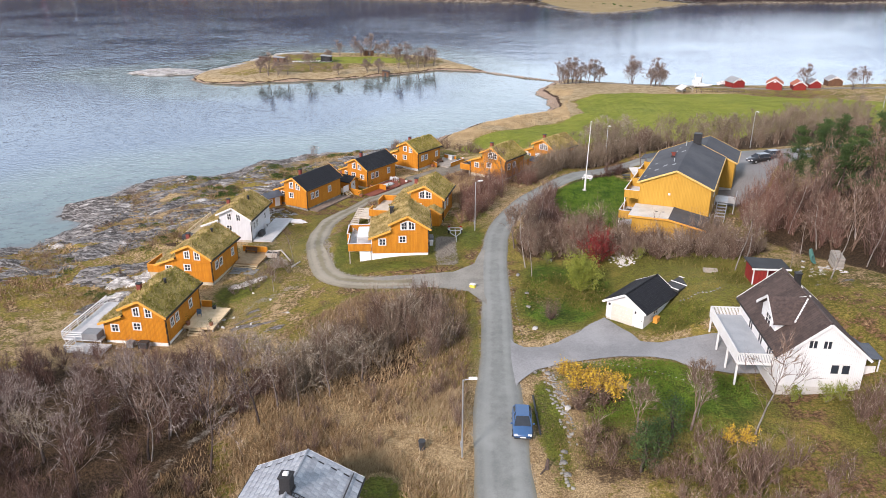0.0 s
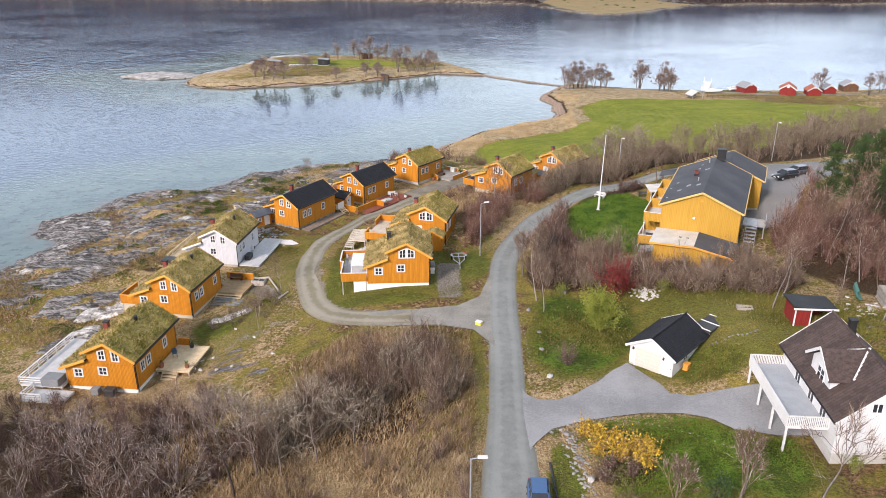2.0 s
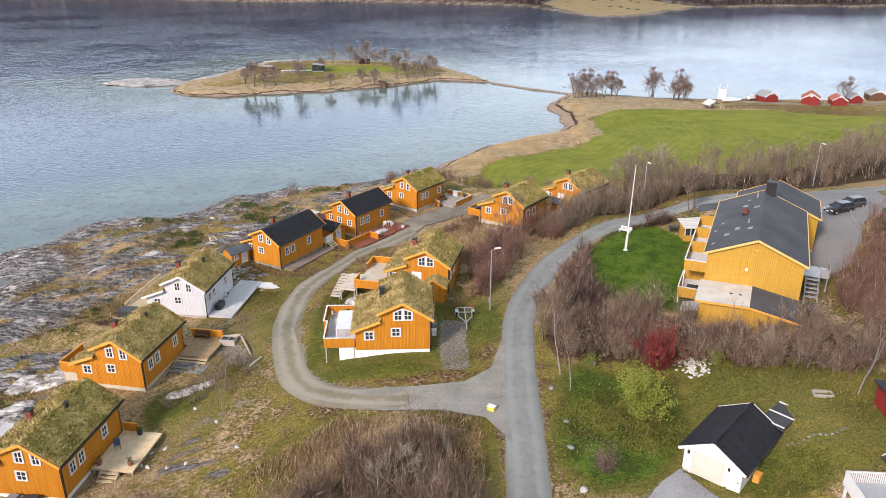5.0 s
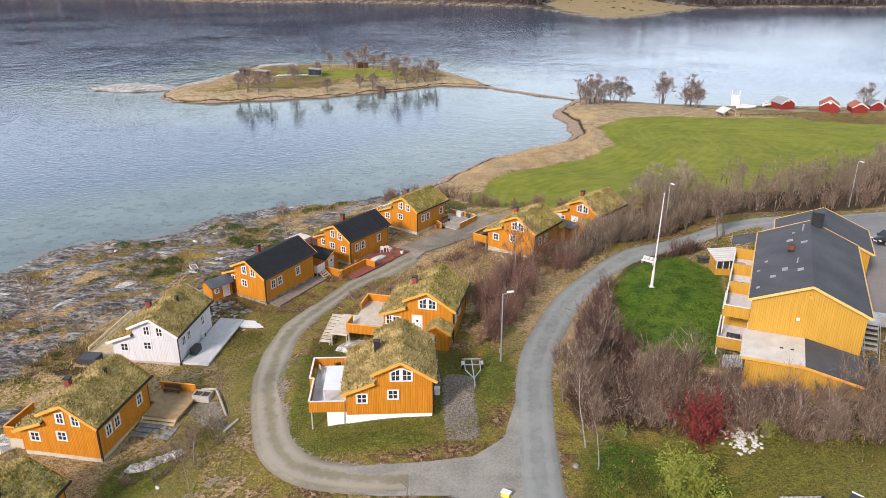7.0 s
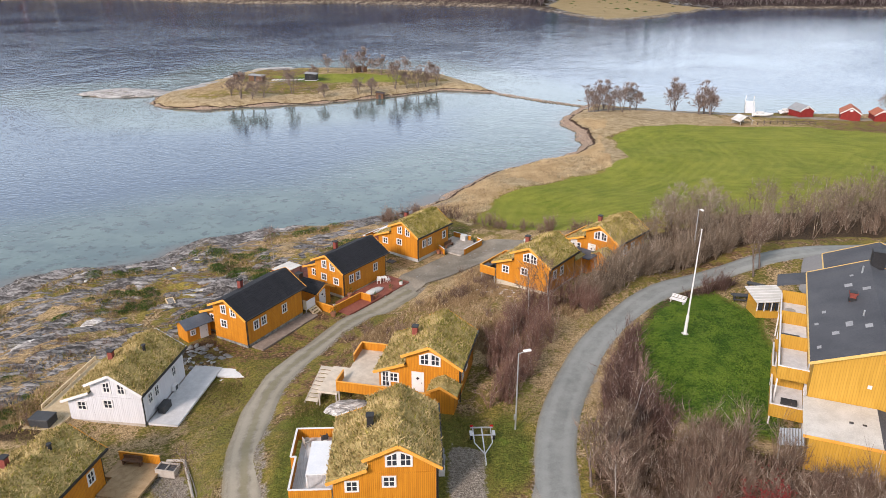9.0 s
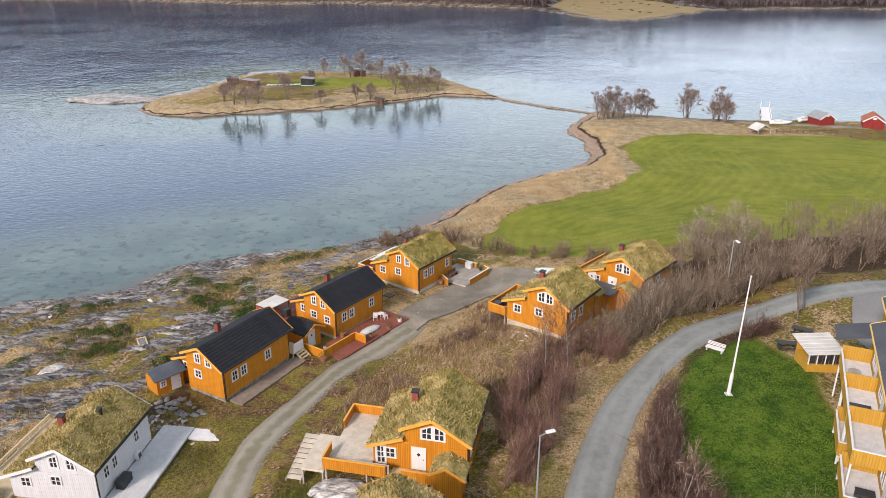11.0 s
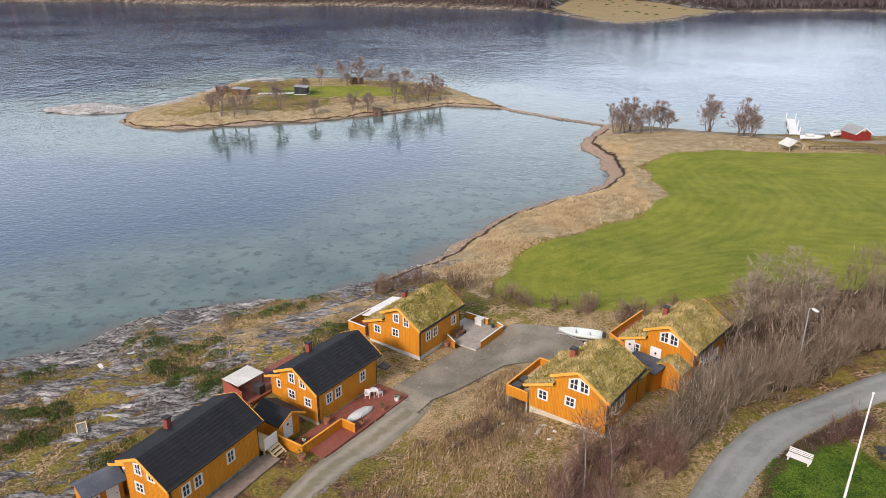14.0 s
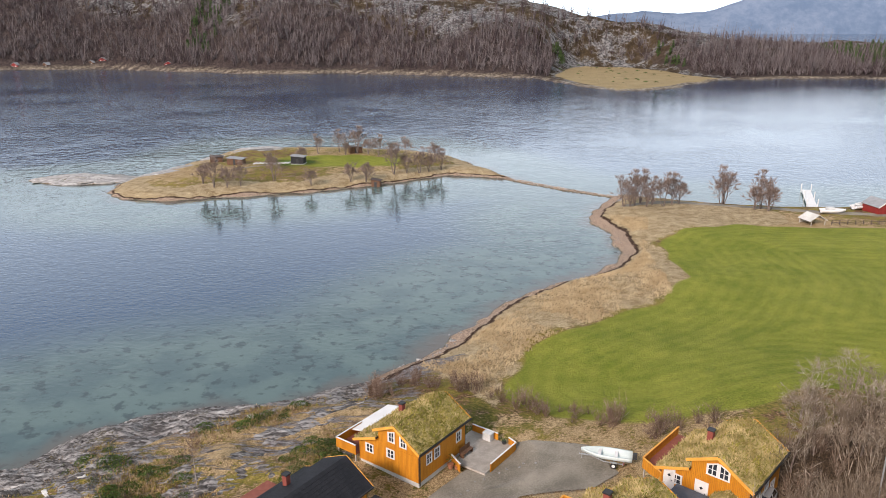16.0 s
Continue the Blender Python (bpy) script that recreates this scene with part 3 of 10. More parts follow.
# shade under thickets put into the ground colour, along with leaf litter and soil
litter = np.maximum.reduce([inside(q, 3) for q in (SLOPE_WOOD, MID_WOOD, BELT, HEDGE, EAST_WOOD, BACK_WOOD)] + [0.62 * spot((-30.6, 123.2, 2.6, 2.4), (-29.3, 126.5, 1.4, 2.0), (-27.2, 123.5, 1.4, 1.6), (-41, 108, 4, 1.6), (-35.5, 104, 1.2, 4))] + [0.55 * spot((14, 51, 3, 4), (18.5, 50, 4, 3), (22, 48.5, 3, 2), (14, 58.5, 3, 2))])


def attribute(me, name, values):
    a = me.attributes.new(name, "FLOAT", "POINT")
    a.data.foreach_set("value", np.asarray(values, np.float32).ravel())


def ground_material():
    m, n, l, p = shader("meadow_and_rock")
    co = n.new("ShaderNodeTexCoord")
    v = co.outputs["Object"]

    def att(name):
        a = n.new("ShaderNodeAttribute")
        a.attribute_name = name
        return a.outputs["Fac"]

    big, mid, fine, tiny = noise_node(n, l, v, 0.09, 4), noise_node(n, l, v, 0.5, 5, 0.6), noise_node(n, l, v, 3.0, 5, 0.65), noise_node(n, l, v, 11.0, 3, 0.6)

    def masked(name, amount=0.9):
        s = calc(n, l, "ADD", att(name), calc(n, l, "MULTIPLY", calc(n, l, "SUBTRACT", calc(n, l, "ADD", mid, fine), 1.0), amount))
        return ramp(n, l, s, 0.36, 0.64)

    olive = mix_col(n, l, ramp(n, l, calc(n, l, "ADD", calc(n, l, "MULTIPLY", big, 0.4), calc(n, l, "MULTIPLY", fine, 0.6)), 0.34, 0.66), (0.095, 0.098, 0.020), (0.34, 0.265, 0.068))
    straw = mix_col(n, l, ramp(n, l, calc(n, l, "ADD", calc(n, l, "MULTIPLY", tiny, 0.4), calc(n, l, "MULTIPLY", calc(n, l, "ADD", mid, fine), 0.3)), 0.38, 0.62), (0.21, 0.135, 0.065), (0.52, 0.39, 0.225))
    heath = mix_col(n, l, ramp(n, l, fine, 0.35, 0.7), (0.062, 0.032, 0.020), (0.31, 0.185, 0.105))
    col = mix_col(n, l, ramp(n, l, calc(n, l, "ADD", calc(n, l, "MULTIPLY", mid, 0.65), calc(n, l, "MULTIPLY", fine, 0.35)), 0.46, 0.56), olive, heath)
    col = mix_col(n, l, masked("dry", 1.3), col, straw)
    # the field was cut in rows that follow its edge
    lane = calc(n, l, "ADD", att("rows"), calc(n, l, "MULTIPLY", calc(n, l, "SUBTRACT", big, 0.5), 2.0))
    row = ramp(n, l, calc(n, l, "ABSOLUTE", calc(n, l, "SUBTRACT", calc(n, l, "FRACT", calc(n, l, "MULTIPLY", lane, 0.42), 0.0), 0.5), 0.0), 0.1, 0.4)
    worn = noise_node(n, l, v, 0.22, 5, 0.7)
    meadow = mix_col(n, l, calc(n, l, "ADD", calc(n, l, "MULTIPLY", row, 0.13), calc(n, l, "ADD", calc(n, l, "MULTIPLY", ramp(n, l, big, 0.35, 0.65), 0.24), calc(n, l, "ADD", calc(n, l, "MULTIPLY", ramp(n, l, worn, 0.35, 0.65), 0.30), calc(n, l, "MULTIPLY", ramp(n, l, fine, 0.3, 0.7), 0.30)))), (0.115, 0.160, 0.015), (0.305, 0.315, 0.054))
    bleached = mix_col(n, l, ramp(n, l, calc(n, l, "ADD", calc(n, l, "MULTIPLY", mid, 0.4), calc(n, l, "ADD", calc(n, l, "MULTIPLY", fine, 0.4), calc(n, l, "MULTIPLY", tiny, 0.2))), 0.38, 0.62), (0.23, 0.165, 0.085), (0.52, 0.42, 0.27))
    col = mix_col(n, l, masked("pale", 0.9), col, bleached)
    col = mix_col(n, l, masked("field", 0.35), col, meadow)
    lawn = mix_col(n, l, ramp(n, l, calc(n, l, "ADD", calc(n, l, "MULTIPLY", mid, 0.5), calc(n, l, "MULTIPLY", fine, 0.5)), 0.38, 0.62), (0.024, 0.078, 0.007), (0.115, 0.185, 0.023))
    rough_lawn = mix_col(n, l, ramp(n, l, calc(n, l, "ADD", calc(n, l, "MULTIPLY", mid, 0.5), calc(n, l, "MULTIPLY", fine, 0.5)), 0.38, 0.62), (0.052, 0.080, 0.013), (0.185, 0.178, 0.036))
    col = mix_col(n, l, masked("lush", 1.1), col, rough_lawn)
    lw = calc(n, l, "ADD", att("lush"), calc(n, l, "MULTIPLY", calc(n, l, "SUBTRACT", mid, 0.5), 0.7))
    col = mix_col(n, l, ramp(n, l, lw, 0.66, 0.92), col, lawn)
    # rock in slanting ledges, pale quartz and dark lichen
    mp = n.new("ShaderNodeMapping")
    mp.inputs["Rotation"].default_value, mp.inputs["Scale"].default_value = (0, 0, radians(-24)), (0.35, 1.5, 1)
    l.new(v, mp.inputs["Vector"])
    led, crack = noise_node(n, l, mp.outputs[0], 0.55, 6, 0.7), noise_node(n, l, mp.outputs[0], 2.2, 6, 0.75)
    stone = mix_col(n, l, ramp(n, l, crack, 0.36, 0.60), (0.055, 0.052, 0.056), (0.33, 0.315, 0.325))
    stone = mix_col(n, l, ramp(n, l, led, 0.66, 0.76), stone, (0.42, 0.40, 0.37))
    rk = ramp(n, l, calc(n, l, "ADD", calc(n, l, "MULTIPLY", att("rock"), 0.50), calc(n, l, "MULTIPLY", led, 0.75)), 0.76, 0.84)
    col = mix_col(n, l, rk, col, stone)
    # dark brown litter tone, deepened to carry the shade below the thickets
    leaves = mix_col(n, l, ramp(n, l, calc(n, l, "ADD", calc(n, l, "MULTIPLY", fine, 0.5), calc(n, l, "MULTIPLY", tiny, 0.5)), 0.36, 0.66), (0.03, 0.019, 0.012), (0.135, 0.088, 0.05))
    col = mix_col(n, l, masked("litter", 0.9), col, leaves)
    # pebble beach, with a line of dark wrack along its top
    sea = calc(n, l, "ADD", att("shore"), calc(n, l, "MULTIPLY", calc(n, l, "SUBTRACT", calc(n, l, "ADD", mid, fine), 1.0), 2.2))
    pebble = mix_col(n, l, ramp(n, l, calc(n, l, "ADD", calc(n, l, "MULTIPLY", fine, 0.5), calc(n, l, "MULTIPLY", tiny, 0.5)), 0.40, 0.60), (0.17, 0.115, 0.085), (0.52, 0.40, 0.31))
    col = mix_col(n, l, ramp(n, l, sea, 3.6, 3.0), col, pebble)
    tide = calc(n, l, "ADD", att("shore"), calc(n, l, "MULTIPLY", calc(n, l, "SUBTRACT", calc(n, l, "ADD", big, mid), 1.0), 2.6))
    line = calc(n, l, "MULTIPLY", ramp(n, l, tide, 2.75, 3.1), ramp(n, l, tide, 4.0, 3.55))
    col = mix_col(n, l, calc(n, l, "MULTIPLY", line, ramp(n, l, fine, 0.33, 0.45)), col, (0.040, 0.020, 0.012))
    gravel = mix_col(n, l, ramp(n, l, calc(n, l, "ADD", calc(n, l, "MULTIPLY", tiny, 0.5), calc(n, l, "MULTIPLY", fine, 0.5)), 0.35, 0.65), (0.16, 0.14, 0.115), (0.33, 0.30, 0.26))
    col = mix_col(n, l, masked("dirt", 0.8), col, gravel)
    # the grain of blades, stalks and crumbs
    grain = calc(n, l, "ADD", calc(n, l, "MULTIPLY", noise_node(n, l, v, 5.5, 4, 0.75), 0.7), calc(n, l, "MULTIPLY", tiny, 0.3))
    col = mix_col(n, l, ramp(n, l, grain, 0.36, 0.64), mix_col(n, l, 1.0, col, (0.62, 0.60, 0.58), "MULTIPLY"), mix_col(n, l, 1.0, col, (1.28, 1.27, 1.25), "MULTIPLY"))
    # wet, weed-grown shore and sea bed
    z = att("level")
    weed = mix_col(n, l, ramp(n, l, mid, 0.35, 0.65), (0.03, 0.035, 0.02), (0.16, 0.16, 0.12))
    col = mix_col(n, l, ramp(n, l, calc(n, l, "ADD", z, calc(n, l, "MULTIPLY", fine, 0.5)), 0.50, 0.22), col, weed)
    l.new(col, p.inputs["Base Color"])
    p.inputs["Roughness"].default_value, p.inputs["Specular IOR Level"].default_value = 0.95, 0.15
    bumped(n, l, p, calc(n, l, "ADD", calc(n, l, "MULTIPLY", crack, calc(n, l, "MULTIPLY", rk, 1.6)), calc(n, l, "ADD", fine, calc(n, l, "MULTIPLY", tiny, 0.5))), 1.0, 0.3)
    return m


GROUND_MAT = ground_material()
ground = link("ground", np.stack([XX.ravel(), YY.ravel(), ZZ.ravel()], 1), grid_faces(NX, NY), GROUND_MAT, smooth=True)
tagged(ground, "sloping meadow, heath and bare shore rock in late autumn", "ground", kind="structure")
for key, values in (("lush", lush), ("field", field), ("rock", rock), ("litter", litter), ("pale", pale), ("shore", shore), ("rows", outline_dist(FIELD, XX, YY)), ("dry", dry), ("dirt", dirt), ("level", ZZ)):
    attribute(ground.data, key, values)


def ribbon(name, line, half, mat, lift, label, category, crown=0.05):
    """A paved strip that follows the land."""
    d = np.gradient(line, axis=0)
    d /= np.hypot(d[:, 0], d[:, 1])[:, None]
    side = np.stack([d[:, 1], -d[:, 0]], 1)
    cols = np.linspace(-1, 1, 9)
    edge = 1 + 0.035 * wave(line[:, 0], line[:, 1], 1.3, 2)[:, None] * (np.abs(cols) > 0.9)
    P = line[:, None, :] + side[:, None, :] * (cols * edge * np.broadcast_to(half, len(line))[:, None])[..., None]
    mid = height(line[:, 0], line[:, 1])
    for _ in range(12):
        mid[1:-1] = (mid[:-2] + mid[1:-1] * 2 + mid[2:]) / 4
    z = 0.6 * height(P[..., 0].ravel(), P[..., 1].ravel()).reshape(P.shape[:2]) + 0.4 * mid[:, None] + lift + crown * (1 - cols ** 2)
    z = np.where(np.abs(cols) > 0.99, z - 0.12, z)
    ob = link(name, np.concatenate([P, z[..., None]], 2).reshape(-1, 3), grid_faces(9, len(line)), mat, smooth=True)
    attribute(ob.data, "across", np.tile(cols, len(line)))
    return tagged(ob, label, category, kind="structure")


def way_material(name, a, b, strip, strip_col, ruts, lo=0.0, hi=0.25):
    """Road surface with wheel tracks along it and, on gravel, a grassy middle."""
    m, n, l, p = shader(name)
    co, at_ = n.new("ShaderNodeTexCoord"), n.new("ShaderNodeAttribute")
    at_.attribute_name = "across"
    v = co.outputs["Object"]
    big, fine, tiny = noise_node(n, l, v, 0.16, 4), noise_node(n, l, v, 1.2, 5, 0.6), noise_node(n, l, v, 9.0, 4, 0.7)
    col = mix_col(n, l, ramp(n, l, calc(n, l, "ADD", calc(n, l, "MULTIPLY", big, 0.4), calc(n, l, "ADD", calc(n, l, "MULTIPLY", fine, 0.3), calc(n, l, "MULTIPLY", tiny, 0.3))), 0.36, 0.64), a, b)
    w = calc(n, l, "ABSOLUTE", at_.outputs["Fac"], 0.0)
    wob = calc(n, l, "ADD", w, calc(n, l, "MULTIPLY", calc(n, l, "SUBTRACT", fine, 0.5), 0.3))
    rut = calc(n, l, "MULTIPLY", ramp(n, l, wob, 0.22, 0.42), ramp(n, l, wob, 0.74, 0.54))
    col = mix_col(n, l, calc(n, l, "MULTIPLY", rut, ruts), col, tuple(c * 1.18 for c in b))
    col = mix_col(n, l, calc(n, l, "MULTIPLY", ramp(n, l, wob, 0.26, 0.10), strip), col, strip_col)
    col = mix_col(n, l, calc(n, l, "MULTIPLY", ramp(n, l, wob, 0.82, 0.98), max(strip, 0.55)), col, (0.17, 0.145, 0.09))
    l.new(col, p.inputs["Base Color"])
    p.inputs["Roughness"].default_value, p.inputs["Specular IOR Level"].default_value = 0.92, 0.2
    bumped(n, l, p, calc(n, l, "ADD", tiny, fine), 0.3, 0.03)
    return m


ribbon("road", ROAD_LINE, np.interp(ROAD_LINE[:, 1], [57, 67], [2.45, 1.8]), way_material("worn_asphalt", (0.155, 0.167, 0.161), (0.24, 0.253, 0.243), 0.0, (0.2, 0.2, 0.2), 0.35), 0.03, "narrow grey asphalt village road with worn edges", "road")
ribbon("gravel_track", TRACK_LINE[(TRACK_LINE[:, 1] < 142) & (TRACK_LINE[:, 0] < -3)], 1.75, way_material("rutted_gravel", (0.16, 0.147, 0.112), (0.285, 0.262, 0.212), 0.5, (0.17, 0.155, 0.085), 0.5), 0.02, "grey gravel track looping past the cabins", "track")
ribbon("shore_lane", LANE_LINE, 1.5, GRAVEL, 0.02, "gravel lane along the shore past the boathouses", "track")


def yard_sheet(name, poly, mat, lift, label, category):
    P = np.array(poly, float)
    lo, hi = P.min(0) - 1, P.max(0) + 1
    gx, gy = np.arange(lo[0], hi[0], 0.2), np.arange(lo[1], hi[1], 0.2)
    X, Y = np.meshgrid(gx, gy)
    D = outline_dist(poly, X + 0.25 * wave(X, Y, 1.1, 3), Y)
    f = grid_faces(len(gx), len(gy))
    f = f[(D.ravel()[f] > 0).any(1)]
    # pull the outermost points in to the outline, for a smooth edge
    gy_, gx_ = np.gradient(D, 0.2)
    out = np.clip(-D, 0, 0.3)
    X, Y = X + out * gx_, Y + out * gy_
    used, inv = np.unique(f, return_inverse=True)
    V = np.stack([X.ravel(), Y.ravel(), height(X.ravel(), Y.ravel()) + lift], 1)[used]
    return tagged(link(name, V, inv.reshape(-1, 4), mat, smooth=True), label, category, kind="structure")


yard_sheet("driveway", YARDS["driveway"], surface("driveway_gravel", (0.185, 0.19, 0.197), (0.315, 0.32, 0.328), big=0.2, fine=7, rough=0.95, bump=0.4), 0.03, "pale grey gravel driveway to the garage and white house", "driveway")
yard_sheet("parking_area", YARDS["parking"], ASPHALT, 0.03, "grey asphalt parking area beside the yellow block", "parking area")
yard_sheet("junction_apron", YARDS["junction"], surface("apron_gravel", (0.165, 0.16, 0.142), (0.29, 0.28, 0.25), big=0.3, fine=6, rough=0.95, bump=0.4), 0.035, "grey gravel apron where track meets road", "road")
yard_sheet("turning_place", YARDS["turning"], GRAVEL, 0.03, "grey gravel turning place between the cabins", "track")

# ---- water ----
WX = steps((-3000, -600, 400), (-600, -150, 30), (-150, 160, 2.5), (160, 600, 40), (600, 3000, 400))
WY = steps((40, 390, 2.5), (390, 1000, 40), (1000, 4800, 400))
UX, UY = np.meshgrid(WX, WY)
depth = -height(UX.ravel(), UY.ravel())


def water_material():
    m, n, l, p = shader("fjord_water")
    co, a = n.new("ShaderNodeTexCoord"), n.new("ShaderNodeAttribute")
    a.attribute_name = "depth"
    v = co.outputs["Object"]
    n1, n2, n3 = noise_node(n, l, v, 0.10, 4, 0.6), noise_node(n, l, v, 0.012, 3), noise_node(n, l, v, 0.42, 4, 0.6)
    d = calc(n, l, "ADD", a.outputs["Fac"], calc(n, l, "MULTIPLY", calc(n, l, "SUBTRACT", n1, 0.5), 1.8))
    # a pale sandy bottom with tufts of weed, brown at the edge, blue where it is deep
    bottom = mix_col(n, l, ramp(n, l, n1, 0.40, 0.60), (0.050, 0.092, 0.097), (0.078, 0.128, 0.124))
    bottom = mix_col(n, l, calc(n, l, "MULTIPLY", ramp(n, l, n3, 0.52, 0.64), 0.75), bottom, (0.018, 0.036, 0.040))
    col = mix_col(n, l, ramp(n, l, d, -0.2, 0.8), (0.098, 0.088, 0.076), bottom)
    col = mix_col(n, l, ramp(n, l, d, 3.4, 7.0), col, (0.010, 0.042, 0.095))
    l.new(col, p.inputs["Base Color"])
    p.inputs["IOR"].default_value = 1.33
    place = n.new("ShaderNodeSeparateXYZ")
    l.new(v, place.inputs[0])
    open_sea = ramp(n, l, calc(n, l, "ADD", place.outputs[1], calc(n, l, "MULTIPLY", calc(n, l, "ABSOLUTE", place.outputs[0], 0.0), 0.25)), 320.0, 430.0)
    l.new(calc(n, l, "ADD", calc(n, l, "MULTIPLY", open_sea, 0.06), 0.03), p.inputs["Roughness"])
    mp, mp2 = n.new("ShaderNodeMapping"), n.new("ShaderNodeMapping")
    mp.inputs["Rotation"].default_value, mp.inputs["Scale"].default_value = (0, 0, radians(38)), (0.65, 1.0, 1)
    mp2.inputs["Rotation"].default_value, mp2.inputs["Scale"].default_value = (0, 0, radians(-8)), (1.1, 0.7, 1)
    l.new(v, mp.inputs["Vector"])
    l.new(v, mp2.inputs["Vector"])
    w1, w2, w3 = noise_node(n, l, mp.outputs[0], 1.1, 2, 0.5), noise_node(n, l, mp.outputs[0], 0.36, 2, 0.5), noise_node(n, l, mp2.outputs[0], 0.26, 3, 0.6)
    bay = calc(n, l, "ADD", calc(n, l, "MULTIPLY", ramp(n, l, a.outputs["Fac"], 0.5, 6.5), 0.03), calc(n, l, "ADD", 0.08, calc(n, l, "MULTIPLY", ramp(n, l, n2, 0.4, 0.6), 0.06)))
    # wind on the open fjord, with a lee to the east
    wind = calc(n, l, "MULTIPLY", open_sea, calc(n, l, "MULTIPLY", ramp(n, l, place.outputs[0], 240.0, -200.0), calc(n, l, "ADD", 0.45, ramp(n, l, n2, 0.35, 0.65))))
    waves = calc(n, l, "ADD", calc(n, l, "MULTIPLY", calc(n, l, "ADD", w1, calc(n, l, "MULTIPLY", w2, 0.8)), bay), calc(n, l, "MULTIPLY", calc(n, l, "ADD", calc(n, l, "MULTIPLY", w2, 0.6), calc(n, l, "MULTIPLY", w3, 1.5)), wind))
    bumped(n, l, p, waves, 1.0, 0.38)
    return m


water = link("water", np.stack([UX.ravel(), UY.ravel(), np.zeros(UX.size)], 1), grid_faces(len(WX), len(WY)), water_material(), smooth=True)
tagged(water, "calm grey-blue fjord water, turquoise over the shallows", "water", kind="structure")
attribute(water.data, "depth", depth)

# ---- far shore: a wooded rocky hill, a grassy point, mountains over the fjord ----
FAR_SHORE = [(-1500, 960), (-480, 905), (-370, 925), (-190, 845), (-110, 862), (5, 822), (80, 783), (112, 690), (133, 651), (182, 686), (238, 770), (317, 788), (405, 790), (700, 800), (1500, 900)]
FX, FY = np.meshgrid(steps((-1500, -560, 40), (-560, 560, 6), (560, 1500, 40)), steps((630, 1100, 6), (1100, 1900, 40)))
fd = outline_dist(FAR_SHORE + [(1500, 1900), (-1500, 1900)], FX + 6 * wave(FX, FY, 13, 1), FY + 6 * wave(FX, FY, 12, 2))
ridge = np.interp(FX, [-1500, -400, -150, 60, 130, 200, 300, 400, 520, 700, 1500], [170, 160, 128, 84, 64, 46, 31, 23, 17, 13, 10])
back = np.interp(FX, [-1500, -300, 100, 300, 500, 1500], [330, 300, 240, 190, 190, 260])
POINT = [(105, 799), (113, 728), (128, 640), (175, 690), (245, 771), (216, 840), (190, 885), (150, 900), (118, 860)]
pd = outline_dist(POINT, FX + 5 * wave(FX, FY, 17, 1), FY)
point = np.clip(0.5 + pd / 30, 0, 1)
up = np.clip(fd / back, 0, 1)
FZ = 1.0 + ridge * (up * (2 - up)) ** 1.25 + up * (7 * wave(FX, FY, 31, 3) + 4 * wave(FX, FY, 11, 5))
low = np.clip(1 + pd / 55, 0, 1)
low = low * low * (3 - 2 * low)
FZ = np.where(fd > 0, FZ * (1 - low) + (0.8 + np.minimum(fd, 120) * 0.028) * low, fd * 0.3)
FZ = FZ - np.clip((fd - back - 60) / 400, 0, 1) * 200


def hill_material():
    m, n, l, p = shader("far_hillside")
    co, a = n.new("ShaderNodeTexCoord"), n.new("ShaderNodeAttribute")
    a.attribute_name = "wood"
    v = co.outputs["Object"]
    mid, fine, tiny = noise_node(n, l, v, 0.018, 5, 0.6), noise_node(n, l, v, 0.07, 6, 0.7), noise_node(n, l, v, 0.35, 4, 0.7)
    heath = mix_col(n, l, ramp(n, l, fine, 0.35, 0.65), (0.036, 0.026, 0.017), (0.105, 0.074, 0.040))
    stone = mix_col(n, l, ramp(n, l, tiny, 0.35, 0.65), (0.045, 0.045, 0.048), (0.27, 0.265, 0.262))
    col = mix_col(n, l, ramp(n, l, calc(n, l, "ADD", calc(n, l, "MULTIPLY", mid, 0.4), calc(n, l, "MULTIPLY", fine, 0.6)), 0.46, 0.53), heath, stone)
    floor_ = mix_col(n, l, ramp(n, l, tiny, 0.3, 0.7), (0.036, 0.027, 0.026), (0.085, 0.064, 0.058))
    col = mix_col(n, l, ramp(n, l, calc(n, l, "ADD", a.outputs["Fac"], calc(n, l, "MULTIPLY", fine, 0.5)), 0.6, 0.9), col, floor_)
    a2 = n.new("ShaderNodeAttribute")
    a2.attribute_name = "meadow"
    col = mix_col(n, l, ramp(n, l, calc(n, l, "ADD", a2.outputs["Fac"], calc(n, l, "MULTIPLY", fine, 0.3)), 0.4, 0.6), col, mix_col(n, l, fine, (0.22, 0.165, 0.085), (0.42, 0.33, 0.185)))
    a3 = n.new("ShaderNodeAttribute")
    a3.attribute_name = "beach"
    col = mix_col(n, l, a3.outputs["Fac"], col, mix_col(n, l, ramp(n, l, tiny, 0.4, 0.6), (0.14, 0.11, 0.08), (0.42, 0.36, 0.27)))
    l.new(col, p.inputs["Base Color"])
    p.inputs["Roughness"].default_value, p.inputs["Specular IOR Level"].default_value = 0.95, 0.1
    bumped(n, l, p, calc(n, l, "ADD", fine, calc(n, l, "MULTIPLY", tiny, 0.3)), 1.0, 6.0)
    return m


